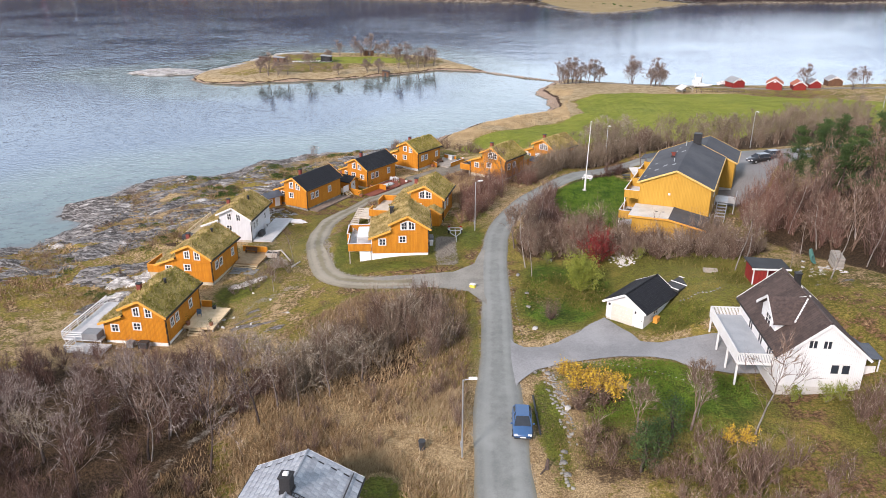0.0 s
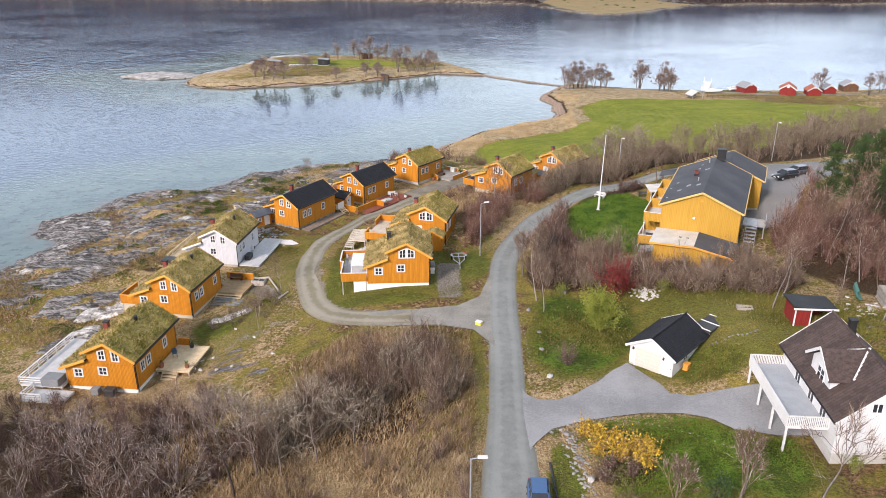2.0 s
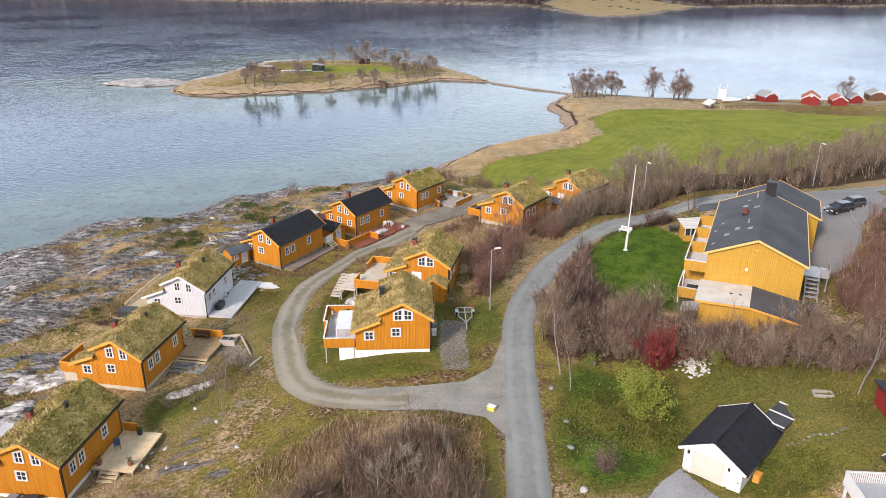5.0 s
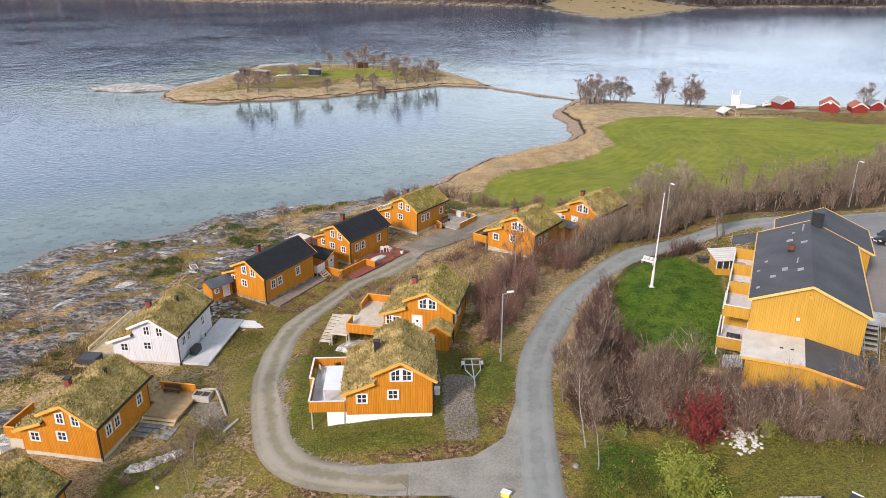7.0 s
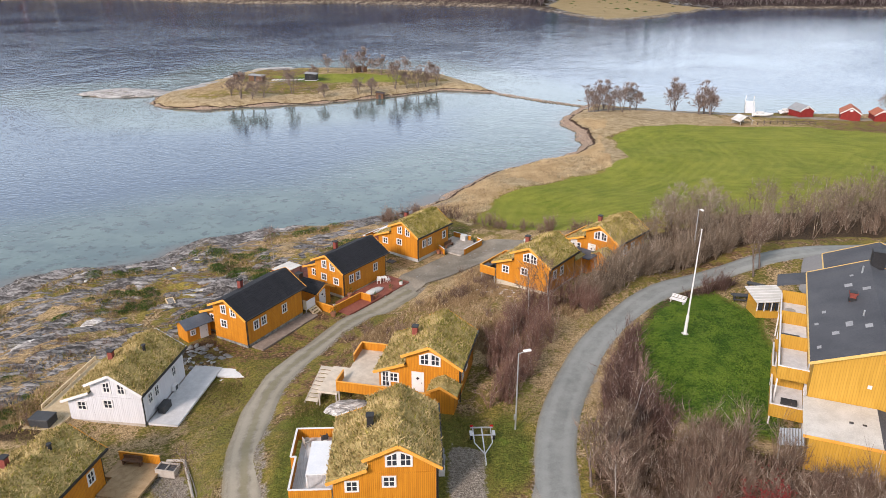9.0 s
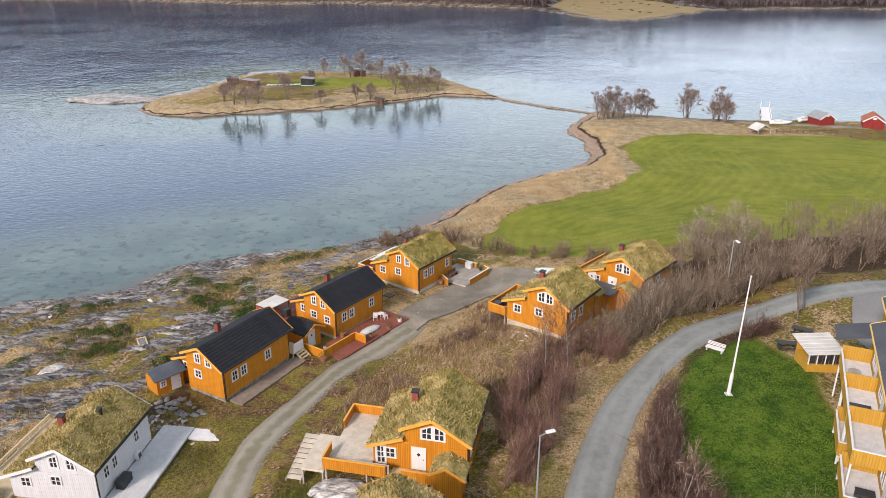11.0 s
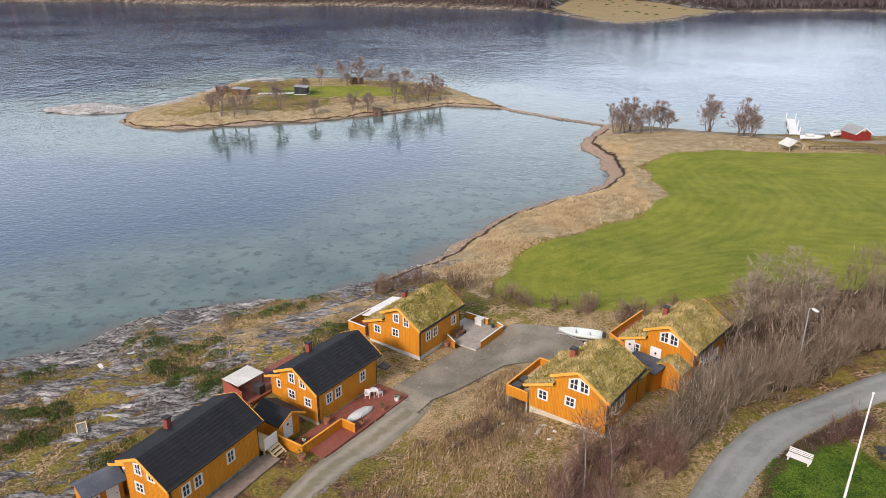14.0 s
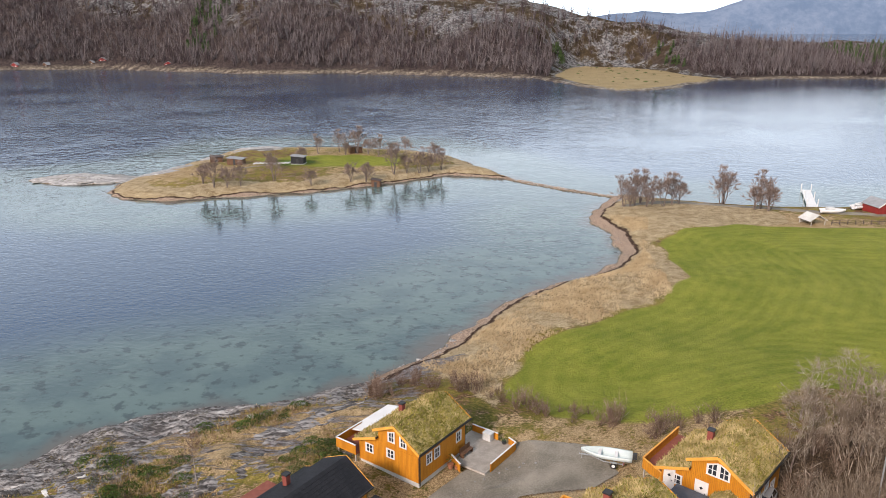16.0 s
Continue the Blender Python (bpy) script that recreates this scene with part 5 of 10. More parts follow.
class Wood:
    """Gathers stems (three-sided, tapered) and twigs (slivers) of one plant."""

    def __init__(self, seed):
        self.r, self.v, self.f, self.n = np.random.default_rng(seed), [], [], 0

    def stick(self, p, q, r0, r1):
        d = q - p
        d = d / (np.linalg.norm(d) + 1e-9)
        a = np.cross(d, (0.31, 0.77, 0.55))
        a /= np.linalg.norm(a)
        b = np.cross(d, a)
        ring = [a, -0.5 * a + 0.866 * b, -0.5 * a - 0.866 * b]
        self.v += [p + r0 * k for k in ring] + [q + r1 * k for k in ring]
        n = self.n
        for i in range(3):
            j = (i + 1) % 3
            self.f += [(n + i, n + j, n + 3 + j), (n + i, n + 3 + j, n + 3 + i)]
        self.n += 6

    def twig(self, p, q, w):
        d = q - p
        s = np.cross(d, self.r.normal(size=3))
        s *= w / (np.linalg.norm(s) + 1e-9)
        self.v += [p - s, p + s, q]
        self.f.append((self.n, self.n + 1, self.n + 2))
        self.n += 3

    def leaf(self, p, size):
        a, b = self.r.normal(size=3), self.r.normal(size=3)
        a *= size / np.linalg.norm(a)
        b *= size / np.linalg.norm(b)
        self.v += [p - a * 0.5, p + b * 0.5, p + a * 0.6]
        self.f.append((self.n, self.n + 1, self.n + 2))
        self.n += 3

    def limb(self, p, d, length, r0, kids, level, droop=0.0, up=0.15, twigs=4, tw=0.014, leaves=None, size=0.15):
        """A bent limb with branches along it."""
        segs = 3 if level > 0 else 1
        for i in range(segs):
            d = d + self.r.normal(0, 0.13, 3) + np.array((0, 0, up - droop * i))
            d /= np.linalg.norm(d)
            q = p + d * length / segs
            ra, rb = r0 * (1 - i / segs * 0.75), r0 * (1 - (i + 1) / segs * 0.75)
            self.stick(p, q, ra, rb)
            if level > 0:
                for _ in range(kids):
                    t = self.r.random()
                    e = d * 0.95 + self.r.normal(0, 0.38, 3) + (0, 0, 0.15)
                    e /= np.linalg.norm(e)
                    self.limb(p + (q - p) * t, e, length * (0.32 + 0.2 * self.r.random()), rb * 0.6, kids, level - 1, droop, up, twigs, tw, leaves, size)
            else:
                for _ in range(twigs):
                    t = self.r.random()
                    e = d * 0.95 + self.r.normal(0, 0.36, 3) + (0, 0, 0.12)
                    o = p + (q - p) * t
                    if leaves is None:
                        self.twig(o, o + e * length * (0.45 + 0.55 * self.r.random()), tw)
                    else:
                        leaves.leaf(o + e * length * 0.6 * self.r.random(), size * (0.6 + 0.8 * self.r.random()))
            p = q

    def fork(self, p, d, length, r, level, spread=0.42, up=0.10, twigs=4, tw=0.012, least=0.014):
        """A limb that forks again and again into finer ones and ends in twigs."""
        for i in range(2):
            d = d + self.r.normal(0, 0.10, 3) + (0, 0, up)
            d /= np.linalg.norm(d)
            q = p + d * length / 2
            self.stick(p, q, max(r * (1 - 0.16 * i), least), max(r * (0.84 - 0.16 * i), least))
            if level <= 2:
                e = d * 0.7 + self.r.normal(0, 0.5, 3)
                self.twig(q, q + e * length * 0.6, tw)
            p = q
        if level == 0:
            for _ in range(twigs):
                e = d * 0.9 + self.r.normal(0, 0.45, 3)
                self.twig(p - d * length * 0.5 * self.r.random(), p + e * length * (0.5 + 0.6 * self.r.random()), tw)
            return
        for _ in range(2 + (self.r.random() < 0.45)):
            e = d + self.r.normal(0, spread, 3)
            self.fork(p, e / np.linalg.norm(e), length * (0.66 + 0.22 * self.r.random()), r * (0.6 + 0.12 * self.r.random()), level - 1, spread, up, twigs, tw, least)

    def done(self):
        return np.array(self.v), np.array(self.f)


def bush_wood(seed, h, stems=9, spread=0.55, kids=2, level=1, thick=0.03, twigs=7, tw=0.015):
    w = Wood(seed)
    for _ in range(stems):
        a = w.r.random() * 6.283
        lean = spread * (0.25 + w.r.random())
        d = np.array((math.cos(a) * lean, math.sin(a) * lean, 1.0))
        base = np.array((math.cos(a), math.sin(a), 0)) * 0.25 * w.r.random() * h * spread
        w.limb(base, d / np.linalg.norm(d), h * (0.6 + 0.45 * w.r.random()), thick, kids, level, twigs=twigs, tw=tw)
    return w.done()


def tree_wood(seed, h, stems=1, lean=0.06, limbs=9, first=0.3, thick=0.12, level=3, spread=0.42, reach=0.24, rise=1.0, up=0.08, twigs=4, tw=0.013):
    """Trunk and crown of a bare tree, as two separate woods. rise: how steeply the limbs leave the trunk."""
    t, c = Wood(seed), Wood(seed + 500)
    for s in range(stems):
        a = t.r.random() * 6.283
        out = (0.25 if stems > 1 else 0.0) * (0.4 + t.r.random())
        p, d, segs = np.array((math.cos(a), math.sin(a), 0)) * 0.5 * out, np.array((math.cos(a) * out + t.r.normal(0, lean), math.sin(a) * out + t.r.normal(0, lean), 1.0)), 8
        tall = h * (1.0 if s == 0 else 0.72 + 0.25 * t.r.random())
        for i in range(segs):
            d = d + np.append(t.r.normal(0, 0.07, 2), 0.05)
            d /= np.linalg.norm(d)
            q = p + d * tall * 0.86 / segs
            t.stick(p, q, thick * (1 - 0.88 * i / segs) + 0.012, thick * (1 - 0.88 * (i + 1) / segs) + 0.012)
            lo, hi = i / segs, (i + 1) / segs
            for k in range(limbs):
                f = first + (1 - first) * (k + 0.8 * c.r.random()) / limbs
                if lo <= f < hi:
                    b = k * 2.4 + c.r.normal(0, 0.5)
                    e = np.array((math.cos(b), math.sin(b), rise * (0.45 + 0.8 * f))) + 0.3 * d
                    size = tall * reach * (1.15 - 0.62 * f)
                    c.fork(p + (q - p) * (f - lo) * segs, e / np.linalg.norm(e), size, max(0.022, thick * 0.42 * (1.1 - f)), level, spread, up, twigs, tw)
            p = q
        c.fork(p, d, tall * reach * 0.5, 0.025, max(1, level - 1), spread, up, twigs, tw)
    return t.done(), c.done()


def whole(wood):
    """Trunk and crown of a tree as one."""
    (tv, tf), (cv, cf) = wood
    return np.vstack([tv, cv]), np.vstack([tf, cf + len(tv)])


def scatter(rng, n, region, clump=0.0, keep=None):
    """n places inside an outline."""
    P = np.array(region, float)
    lo, hi = P.min(0), P.max(0)
    out = np.zeros((0, 2))
    for _ in range(60):
        q = lo + (hi - lo) * rng.random((n * 2, 2))
        ok = outline_dist(region, q[:, 0], q[:, 1]) > 0
        ok &= outline_dist(ROAD_LINE[::2], q[:, 0], q[:, 1], False) > 3.1
        ok &= outline_dist(TRACK_LINE[::2], q[:, 0], q[:, 1], False) > 2.3
        for yard in YARDS.values():
            ok &= outline_dist(yard, q[:, 0], q[:, 1]) < -0.6
        ok &= outline_dist(TRAIL, q[:, 0], q[:, 1], False) > 0.9
        for hx, hy, hr in CLEAR:
            ok &= np.hypot(q[:, 0] - hx, q[:, 1] - hy) > hr
        if clump:
            ok &= wave(q[:, 0], q[:, 1], 2.6, 4) > rng.random(len(q)) * 1.2 - 0.9 * clump
        out = np.vstack([out, q[ok]])
        if len(out) >= n:
            break
    return out[:n]


CLEAR = []
TRAIL = [(-16, 68), (-19.6, 63.8), (-22.4, 59), (-24.4, 54.4), (-25.4, 50), (-28, 42)]
for cab in (O1, O2, W1, B1, B2, B3, H1, H2, H4, H5):
    for ly in (1.0, 4.0, 7.0):
        for lx in (-6.0, -3.6, -1.2):
            q = cab.matrix_world @ Vector((lx, ly, 0))
            CLEAR.append((q.x, q.y, 2.6))
CLEAR += [(-5.2, 47.6, 2.2), (-5.0, 45, 2.4)]
for hs, w_, l_ in ((GARAGE, 5.3, 7.5), (VILLA, 8.2, 12.6), (BLOCK, 10.3, 19.5), (FRONT, 8.6, 9.2)):
    for ly in np.arange(0.5, l_, 2.4):
        for lx in (1.2, w_ / 2, w_ - 1.2):
            q = hs.matrix_world @ Vector((lx, ly, 0))
            CLEAR.append((q.x, q.y, 2.7))


def spread_out(name, kinds, places, rng, mat, label, category, lo=0.75, hi=1.25, sink=0.05, fit=None):
    """Many plants of a few kinds joined into one object."""
    V, F, n = [], [], 0
    Z = height(places[:, 0], places[:, 1])
    for (x, y), z in zip(places, Z):
        v, f = kinds[rng.integers(len(kinds))]
        s, a = lo + (hi - lo) * rng.random(), rng.random() * 6.283
        if fit is not None:
            s *= fit(x, y)
        c, d = math.cos(a) * s, math.sin(a) * s
        V.append(np.stack([v[:, 0] * c - v[:, 1] * d + x, v[:, 0] * d + v[:, 1] * c + y, v[:, 2] * s + z - sink], 1))
        F.append(f + n)
        n += len(v)
    ob = tri_mesh(name, np.vstack(V), np.vstack(F), mat)
    return tagged(ob, label, category, kind="stuff")


RNG = np.random.default_rng(11)
SHRUBS = [bush_wood(s, 2.6, 10, 0.5) for s in range(6)]
TALL = [bush_wood(20 + s, 4.2, 9, 0.34, 2, 1, 0.04, 8, 0.016) for s in range(6)]
LOW = [bush_wood(40 + s, 1.3, 8, 0.8, 2, 1, 0.018, 6, 0.013) for s in range(5)]
GROVE = [whole(tree_wood(140 + s, 7.0, 1 + s % 2, 0.08, 6, 0.35, 0.07, 2, 0.36, 0.27, 1.6, 0.12, 2, 0.022)) for s in range(6)]
STEMS = [bush_wood(60 + s, 1.7, 14, 0.25, 1, 0, 0.016, 5, 0.012) for s in range(5)]
spread_out("slope_thicket", TALL, scatter(RNG, 125, SLOPE_WOOD, 0.6), RNG, TWIG_DARK, "dense dark leafless alder thicket on the slope", "thicket", 0.45, 0.9)
spread_out("slope_brush", SHRUBS, scatter(RNG, 95, SLOPE_WOOD, 0.3), RNG, TWIG_DARK, "brown leafless underbrush on the slope", "brush", 0.5, 1.1)
spread_out("cabin_brush", LOW + SHRUBS[:2], scatter(RNG, 85, [(-47, 69), (-38, 69), (-24, 68), (-19, 70), (-24, 75), (-30, 74), (-38, 73), (-46, 75)]), RNG, TWIG_DARK, "low dark leafless brush at the foot of the cabin", "brush", 0.4, 0.75)
spread_out("roadside_thicket", TALL, scatter(RNG, 62, MID_WOOD, 0.6), RNG, TWIG_BROWN, "leafless grey-brown thicket beside the road", "thicket", 0.5, 0.95)
spread_out("roadside_brush", SHRUBS, scatter(RNG, 50, MID_WOOD, 0.6), RNG, TWIG_GREY, "pale leafless bushes beside the road", "brush", 0.7, 1.3)
spread_out("dry_stalks", STEMS, scatter(RNG, 90, [(-14, 52), (2.5, 52), (2.8, 66), (-3, 66), (-13, 61), (-18, 55)], 0.9), RNG, TWIG_BROWN, "brown dry stalks in the rough meadow", "weeds", 0.4, 1.0)
spread_out("hedge_belt", SHRUBS + TALL[:2], scatter(RNG, 155, BELT), RNG, TWIG_PURPLE, "wide belt of leafless purple-brown bushes below the yellow block", "brush", 0.5, 0.88)
spread_out("hedge_belt_dark", SHRUBS, scatter(RNG, 60, BELT), RNG, TWIG_BROWN, "brown leafless bushes in the belt below the yellow block", "brush", 0.6, 1.0)
spread_out("road_hedge", LOW + SHRUBS[:3], scatter(RNG, 135, HEDGE), RNG, TWIG_DARK, "rounded purple-brown leafless hedge between road and lawn", "hedge", 0.75, 1.05)
spread_out("east_thicket", TALL, scatter(RNG, 90, EAST_WOOD), RNG, TWIG_DARK, "leafless brown woodland undergrowth on the eastern slope", "thicket", 0.7, 1.5)
spread_out("field_thicket", GROVE, scatter(RNG, 200, BACK_WOOD), RNG, TWIG_GREY, "belt of slender leafless trees between road and field", "thicket", 0.55, 0.95)
spread_out("field_brush", TALL, scatter(RNG, 90, BACK_WOOD), RNG, TWIG_PURPLE, "leafless brown undergrowth between road and field", "thicket", 0.5, 0.9)
spread_out("east_grove", GROVE, scatter(RNG, 120, EAST_WOOD), RNG, TWIG_BROWN, "slender leafless trees on the eastern slope", "thicket", 0.8, 1.35)
spread_out("slope_saplings", TALL, scatter(RNG, 60, [(40, 88), (50, 86), (62, 112), (55, 117), (49, 109), (45, 103), (41, 97)], 0.4), RNG, TWIG_RED, "leafless brown saplings on the bank below the parking area", "thicket", 0.55, 1.15)
CABIN_BRUSH = [(2.5, 103), (6, 108), (8, 113), (13, 121), (18, 127), (15, 129.5), (9, 129), (5, 124), (3.5, 116), (2.2, 110)]
spread_out("bank_saplings", TALL, scatter(RNG, 50, CABIN_BRUSH, 0.7), RNG, TWIG_RED, "leafless purple-brown saplings on the bank above the road", "thicket", 0.4, 0.85)
spread_out("bank_brush", SHRUBS, scatter(RNG, 36, CABIN_BRUSH, 0.5), RNG, TWIG_RED, "leafless brown bushes on the bank above the road", "brush", 0.4, 0.85)
spread_out("cabin_bushes", SHRUBS + LOW, scatter(RNG, 80, [(14, 127), (24, 131), (34, 137), (30, 141), (22, 137.5), (15.5, 131)], 0.5), RNG, TWIG_GREY, "pale leafless bushes before the cabins", "brush", 0.6, 1.2)
spread_out("cabin_saplings", TALL, scatter(RNG, 85, [(17.5, 128.5), (22, 132), (28, 136.5), (36, 140), (44, 143.5), (40, 147), (33, 145), (27, 141.5), (21.5, 137.5), (17, 132)], 0.9), RNG, TWIG_GREY, "dense pale leafless saplings beside the cabin", "thicket", 0.55, 1.0)
SHORE_BRUSH = [(-12, 168), (-4, 171), (6, 166), (15, 158.5), (24, 156), (26, 159), (12, 165.5), (4, 170.5), (-6, 175), (-12, 176)]
spread_out("shore_brush", LOW + SHRUBS, scatter(RNG, 70, SHORE_BRUSH), RNG, TWIG_BROWN, "low brown leafless brush above the shore", "brush", 0.5, 0.95)
spread_out("track_brush", LOW, scatter(RNG, 60, [(-16, 119), (-12, 128), (-5, 139), (3, 148), (9, 136), (6, 127), (1, 119), (-6, 117)], 0.3), RNG, TWIG_BROWN, "thin brown leafless brush on the dry bank", "brush", 0.5, 1.0)
spread_out("path_brush", LOW, scatter(RNG, 34, [(-28, 77), (-22, 82), (-18, 92), (-21, 101), (-26, 100), (-29, 84)], 0.4), RNG, TWIG_GREY, "thin leafless bushes beside the cabin path", "brush", 0.4, 0.9)
spread_out("garden_shrubs", LOW + SHRUBS, scatter(RNG, 85, [(11, 44), (40, 40), (44, 56), (40, 60), (30, 55), (20, 52), (13, 56)], 0.4), RNG, TWIG_BROWN, "leafless garden shrubs and rough growth", "brush", 0.5, 1.1)
spread_out("heath_shrubs", LOW, scatter(RNG, 90, [(-64, 95), (-40, 86), (-37, 110), (-34, 124), (-30, 140), (-14, 152), (-12, 165), (-30, 162), (-50, 145), (-64, 125)], 0.3), RNG, TWIG_BROWN, "low leafless heath shrubs on the shore rock", "heath", 0.35, 0.8)

# heath cushions and junipers
def cushion(seed, r, h, n, size):
    w = Wood(seed)
    for _ in range(n):
        a, q = w.r.random() * 6.283, w.r.random() ** 0.5
        z = h * (1 - q * q) * (0.5 + 0.6 * w.r.random())
        w.leaf(np.array((math.cos(a) * q * r, math.sin(a) * q * r, z)), size * (0.6 + 0.8 * w.r.random()))
    return w.done()


JUN = [cushion(80 + s, 1.1, 0.5, 420, 0.17) for s in range(4)]
spread_out("juniper", JUN, scatter(RNG, 120, [(-52, 150), (-40, 160), (-14, 170), (-13, 152), (-24, 146), (-33, 133), (-46, 128), (-58, 136)], 0.1), RNG, JUNIPER, "spreading green juniper mats on the shore heath", "juniper", 0.5, 1.4)
spread_out("juniper_mats", JUN, scatter(RNG, 50, [(-58, 92), (-42, 88), (-40, 120), (-52, 126)], 0.1), RNG, JUNIPER, "small juniper mats between the shore rocks", "juniper", 0.35, 0.9)

# grass: standing dry tufts
def tufts(name, region, n, mat, label, tall=0.5, clump=0.4, blades=5, category="grass", wide=0.05):
    P = scatter(RNG, n, region, clump)
    P = P[(P[:, 1] < 172) | (outline_dist(COAST_WEST + COAST_NORTH, P[:, 0], P[:, 1]) > 4.6)]
    n = len(P)
    x, y = np.repeat(P[:, 0], blades) + RNG.normal(0, 0.16, n * blades), np.repeat(P[:, 1], blades) + RNG.normal(0, 0.16, n * blades)
    z = np.repeat(height(P[:, 0], P[:, 1]), blades) - 0.05
    h, a = tall * (0.4 + RNG.random(n * blades)), RNG.random(n * blades) * 6.283
    w = wide * (0.6 + RNG.random(n * blades))
    lx, ly = RNG.normal(0.12, 0.35, n * blades) * h, RNG.normal(-0.1, 0.35, n * blades) * h
    B = np.stack([np.stack([x - np.cos(a) * w, y - np.sin(a) * w, z], 1), np.stack([x + np.cos(a) * w, y + np.sin(a) * w, z], 1), np.stack([x + lx, y + ly, z + h], 1)], 1).reshape(-1, 3)
    return tagged(tri_mesh(name, B, np.arange(len(B)).reshape(-1, 3), mat), label, category, kind="stuff")


tufts("meadow_grass", [(-30, 44), (2.4, 44), (3, 66), (2.5, 82), (-10, 83), (-26, 70), (-24, 56)], 13000, STRAW, "dry straw-coloured meadow grass", 0.6, 1.0, 5, wide=0.032)
tufts("pale_meadow_grass", [(-9, 50), (2, 46), (3, 60), (-2, 62), (-8, 57)], 5000, STRAW_PALE, "pale bleached meadow grass beside the road", 0.45, 0.6, 5, wide=0.032)
tufts("bank_grass", [(-15, 117), (-4, 138), (4, 147), (10, 140), (14, 124), (5, 112), (-3, 116)], 9000, STRAW, "dry bank grass above the gravel track", 0.45, 0.6, 5, wide=0.032)
tufts("shore_grass", [(-66, 90), (-38, 84), (-34, 125), (-14, 155), (-12, 172), (-40, 165), (-66, 140)], 11000, STRAW, "dry tufts of grass among the shore rocks", 0.4, 0.1, 5, wide=0.035)
tufts("field_edge_grass", [(-8, 184), (2, 170), (10, 186), (22, 196), (36, 208), (40, 240), (46, 262), (37, 272), (37, 250), (26, 230), (8, 210)], 8000, STRAW_PALE, "pale dead grass along the shore of the field", 0.4, 0.6, 4, wide=0.06)
tufts("garden_grass", [(9.5, 44), (40, 44), (44, 62), (35, 60), (30, 60), (14, 64), (9.5, 60)], 5000, PADDOCK_BLADES, "rough grass in the garden", 0.25, 0.1, 4, wide=0.035)
tufts("slope_grass", [(31, 75), (42, 68), (46, 86), (30, 86), (24, 86), (26, 81)], 1300, PADDOCK_BLADES, "rough yellow grass behind the garage", 0.3, 0.3, 4, wide=0.035)
tufts("loop_grass", [(-21, 88), (-14, 92), (-16, 112), (-12, 119), (2, 110), (3, 92), (-6, 88), (-12, 89.5), (-15, 100), (-22, 118), (-27, 118), (-26, 100)], 4000, PADDOCK_BLADES, "thin olive grass round the cabins", 0.2, 0.1, 4, wide=0.035)
tufts("heath_grass", [(-66, 90), (-38, 84), (-34, 125), (-14, 155), (-12, 172), (-40, 165), (-66, 140)], 6000, TURF_GREEN, "green and yellow heath grass among the shore rocks", 0.3, 0.2, 5)
tufts("lawn_grass", LAWN, 7000, LAWN_BLADES, "short green lawn grass", 0.12, 0.0, 5, wide=0.06)
tufts("yard_grass", YARD_LAWN, 3500, LAWN_BLADES, "green grass below the driveway", 0.14, 0.5, 5, wide=0.06)
tufts("paddock_grass", PADDOCK, 6000, PADDOCK_BLADES, "rough olive-green grass round the garage", 0.22, 0.3, 5, wide=0.06)
tufts("verge_grass", [(2.0, 40), (3.0, 66), (3.6, 84), (1.6, 84), (-4, 66), (-2, 44)], 2600, TURF_GREEN, "green verge grass beside the road", 0.25, 0.6, 5)


# ---- trees ----
def tree(seed, h, bark, twig, label, category="tree", **kw):
    (tv, tf), (cv, cf) = tree_wood(seed, h, **kw)
    e = thing("tree", 0, 0, -200, 0, label, category)
    tri_mesh("trunk", tv, tf, bark, e)
    tri_mesh("crown", cv, cf, twig, e)
    return e


def plant(proto, places, rng, lo=0.8, hi=1.2, sink=0.1):
    """Sets the first of a kind at the first place and copies of it at the others."""
    for i, (x, y) in enumerate(places):
        s = lo + (hi - lo) * rng.random()
        m = pose(x, y, at(x, y) - sink, 0, 0, rng.random() * 360) @ Matrix.Diagonal((s, s, s, 1))
        if i == 0:
            proto.matrix_basis = m
        else:
            o = copy_thing(proto, Matrix.Identity(4))
            o.matrix_basis = m


TWIG_ALDER = island_mat("alder_twigs", (0.085, 0.056, 0.048), (0.29, 0.225, 0.195), spread=0.75, pale=(0.46, 0.40, 0.365), share=0.12)
ALDER_A = tree(101, 9.5, BARK_DARK, TWIG_ALDER, "tall leafless tree with dark trunk and pale spreading branches", limbs=10, first=0.38, thick=0.16, level=3, spread=0.38, reach=0.26, rise=0.8, twigs=3, tw=0.016)
ALDER_B = tree(102, 7.0, BARK, TWIG_PALE, "leafless grey tree with wide spreading branches", limbs=9, first=0.3, thick=0.13, level=3, spread=0.42, reach=0.28, rise=0.7, twigs=3, tw=0.016)
BIRCH_A = tree(103, 8.5, BARK_PALE, TWIG_BROWN, "slender leafless birch with pale bark", limbs=11, first=0.3, thick=0.09, level=2, spread=0.4, reach=0.22, rise=1.3, tw=0.016)
BIRCH_B = tree(104, 7.0, BARK_PALE, TWIG_BROWN, "thin leafless birch with white trunk", limbs=9, first=0.35, thick=0.08, level=2, spread=0.4, reach=0.22, rise=1.4, tw=0.016)


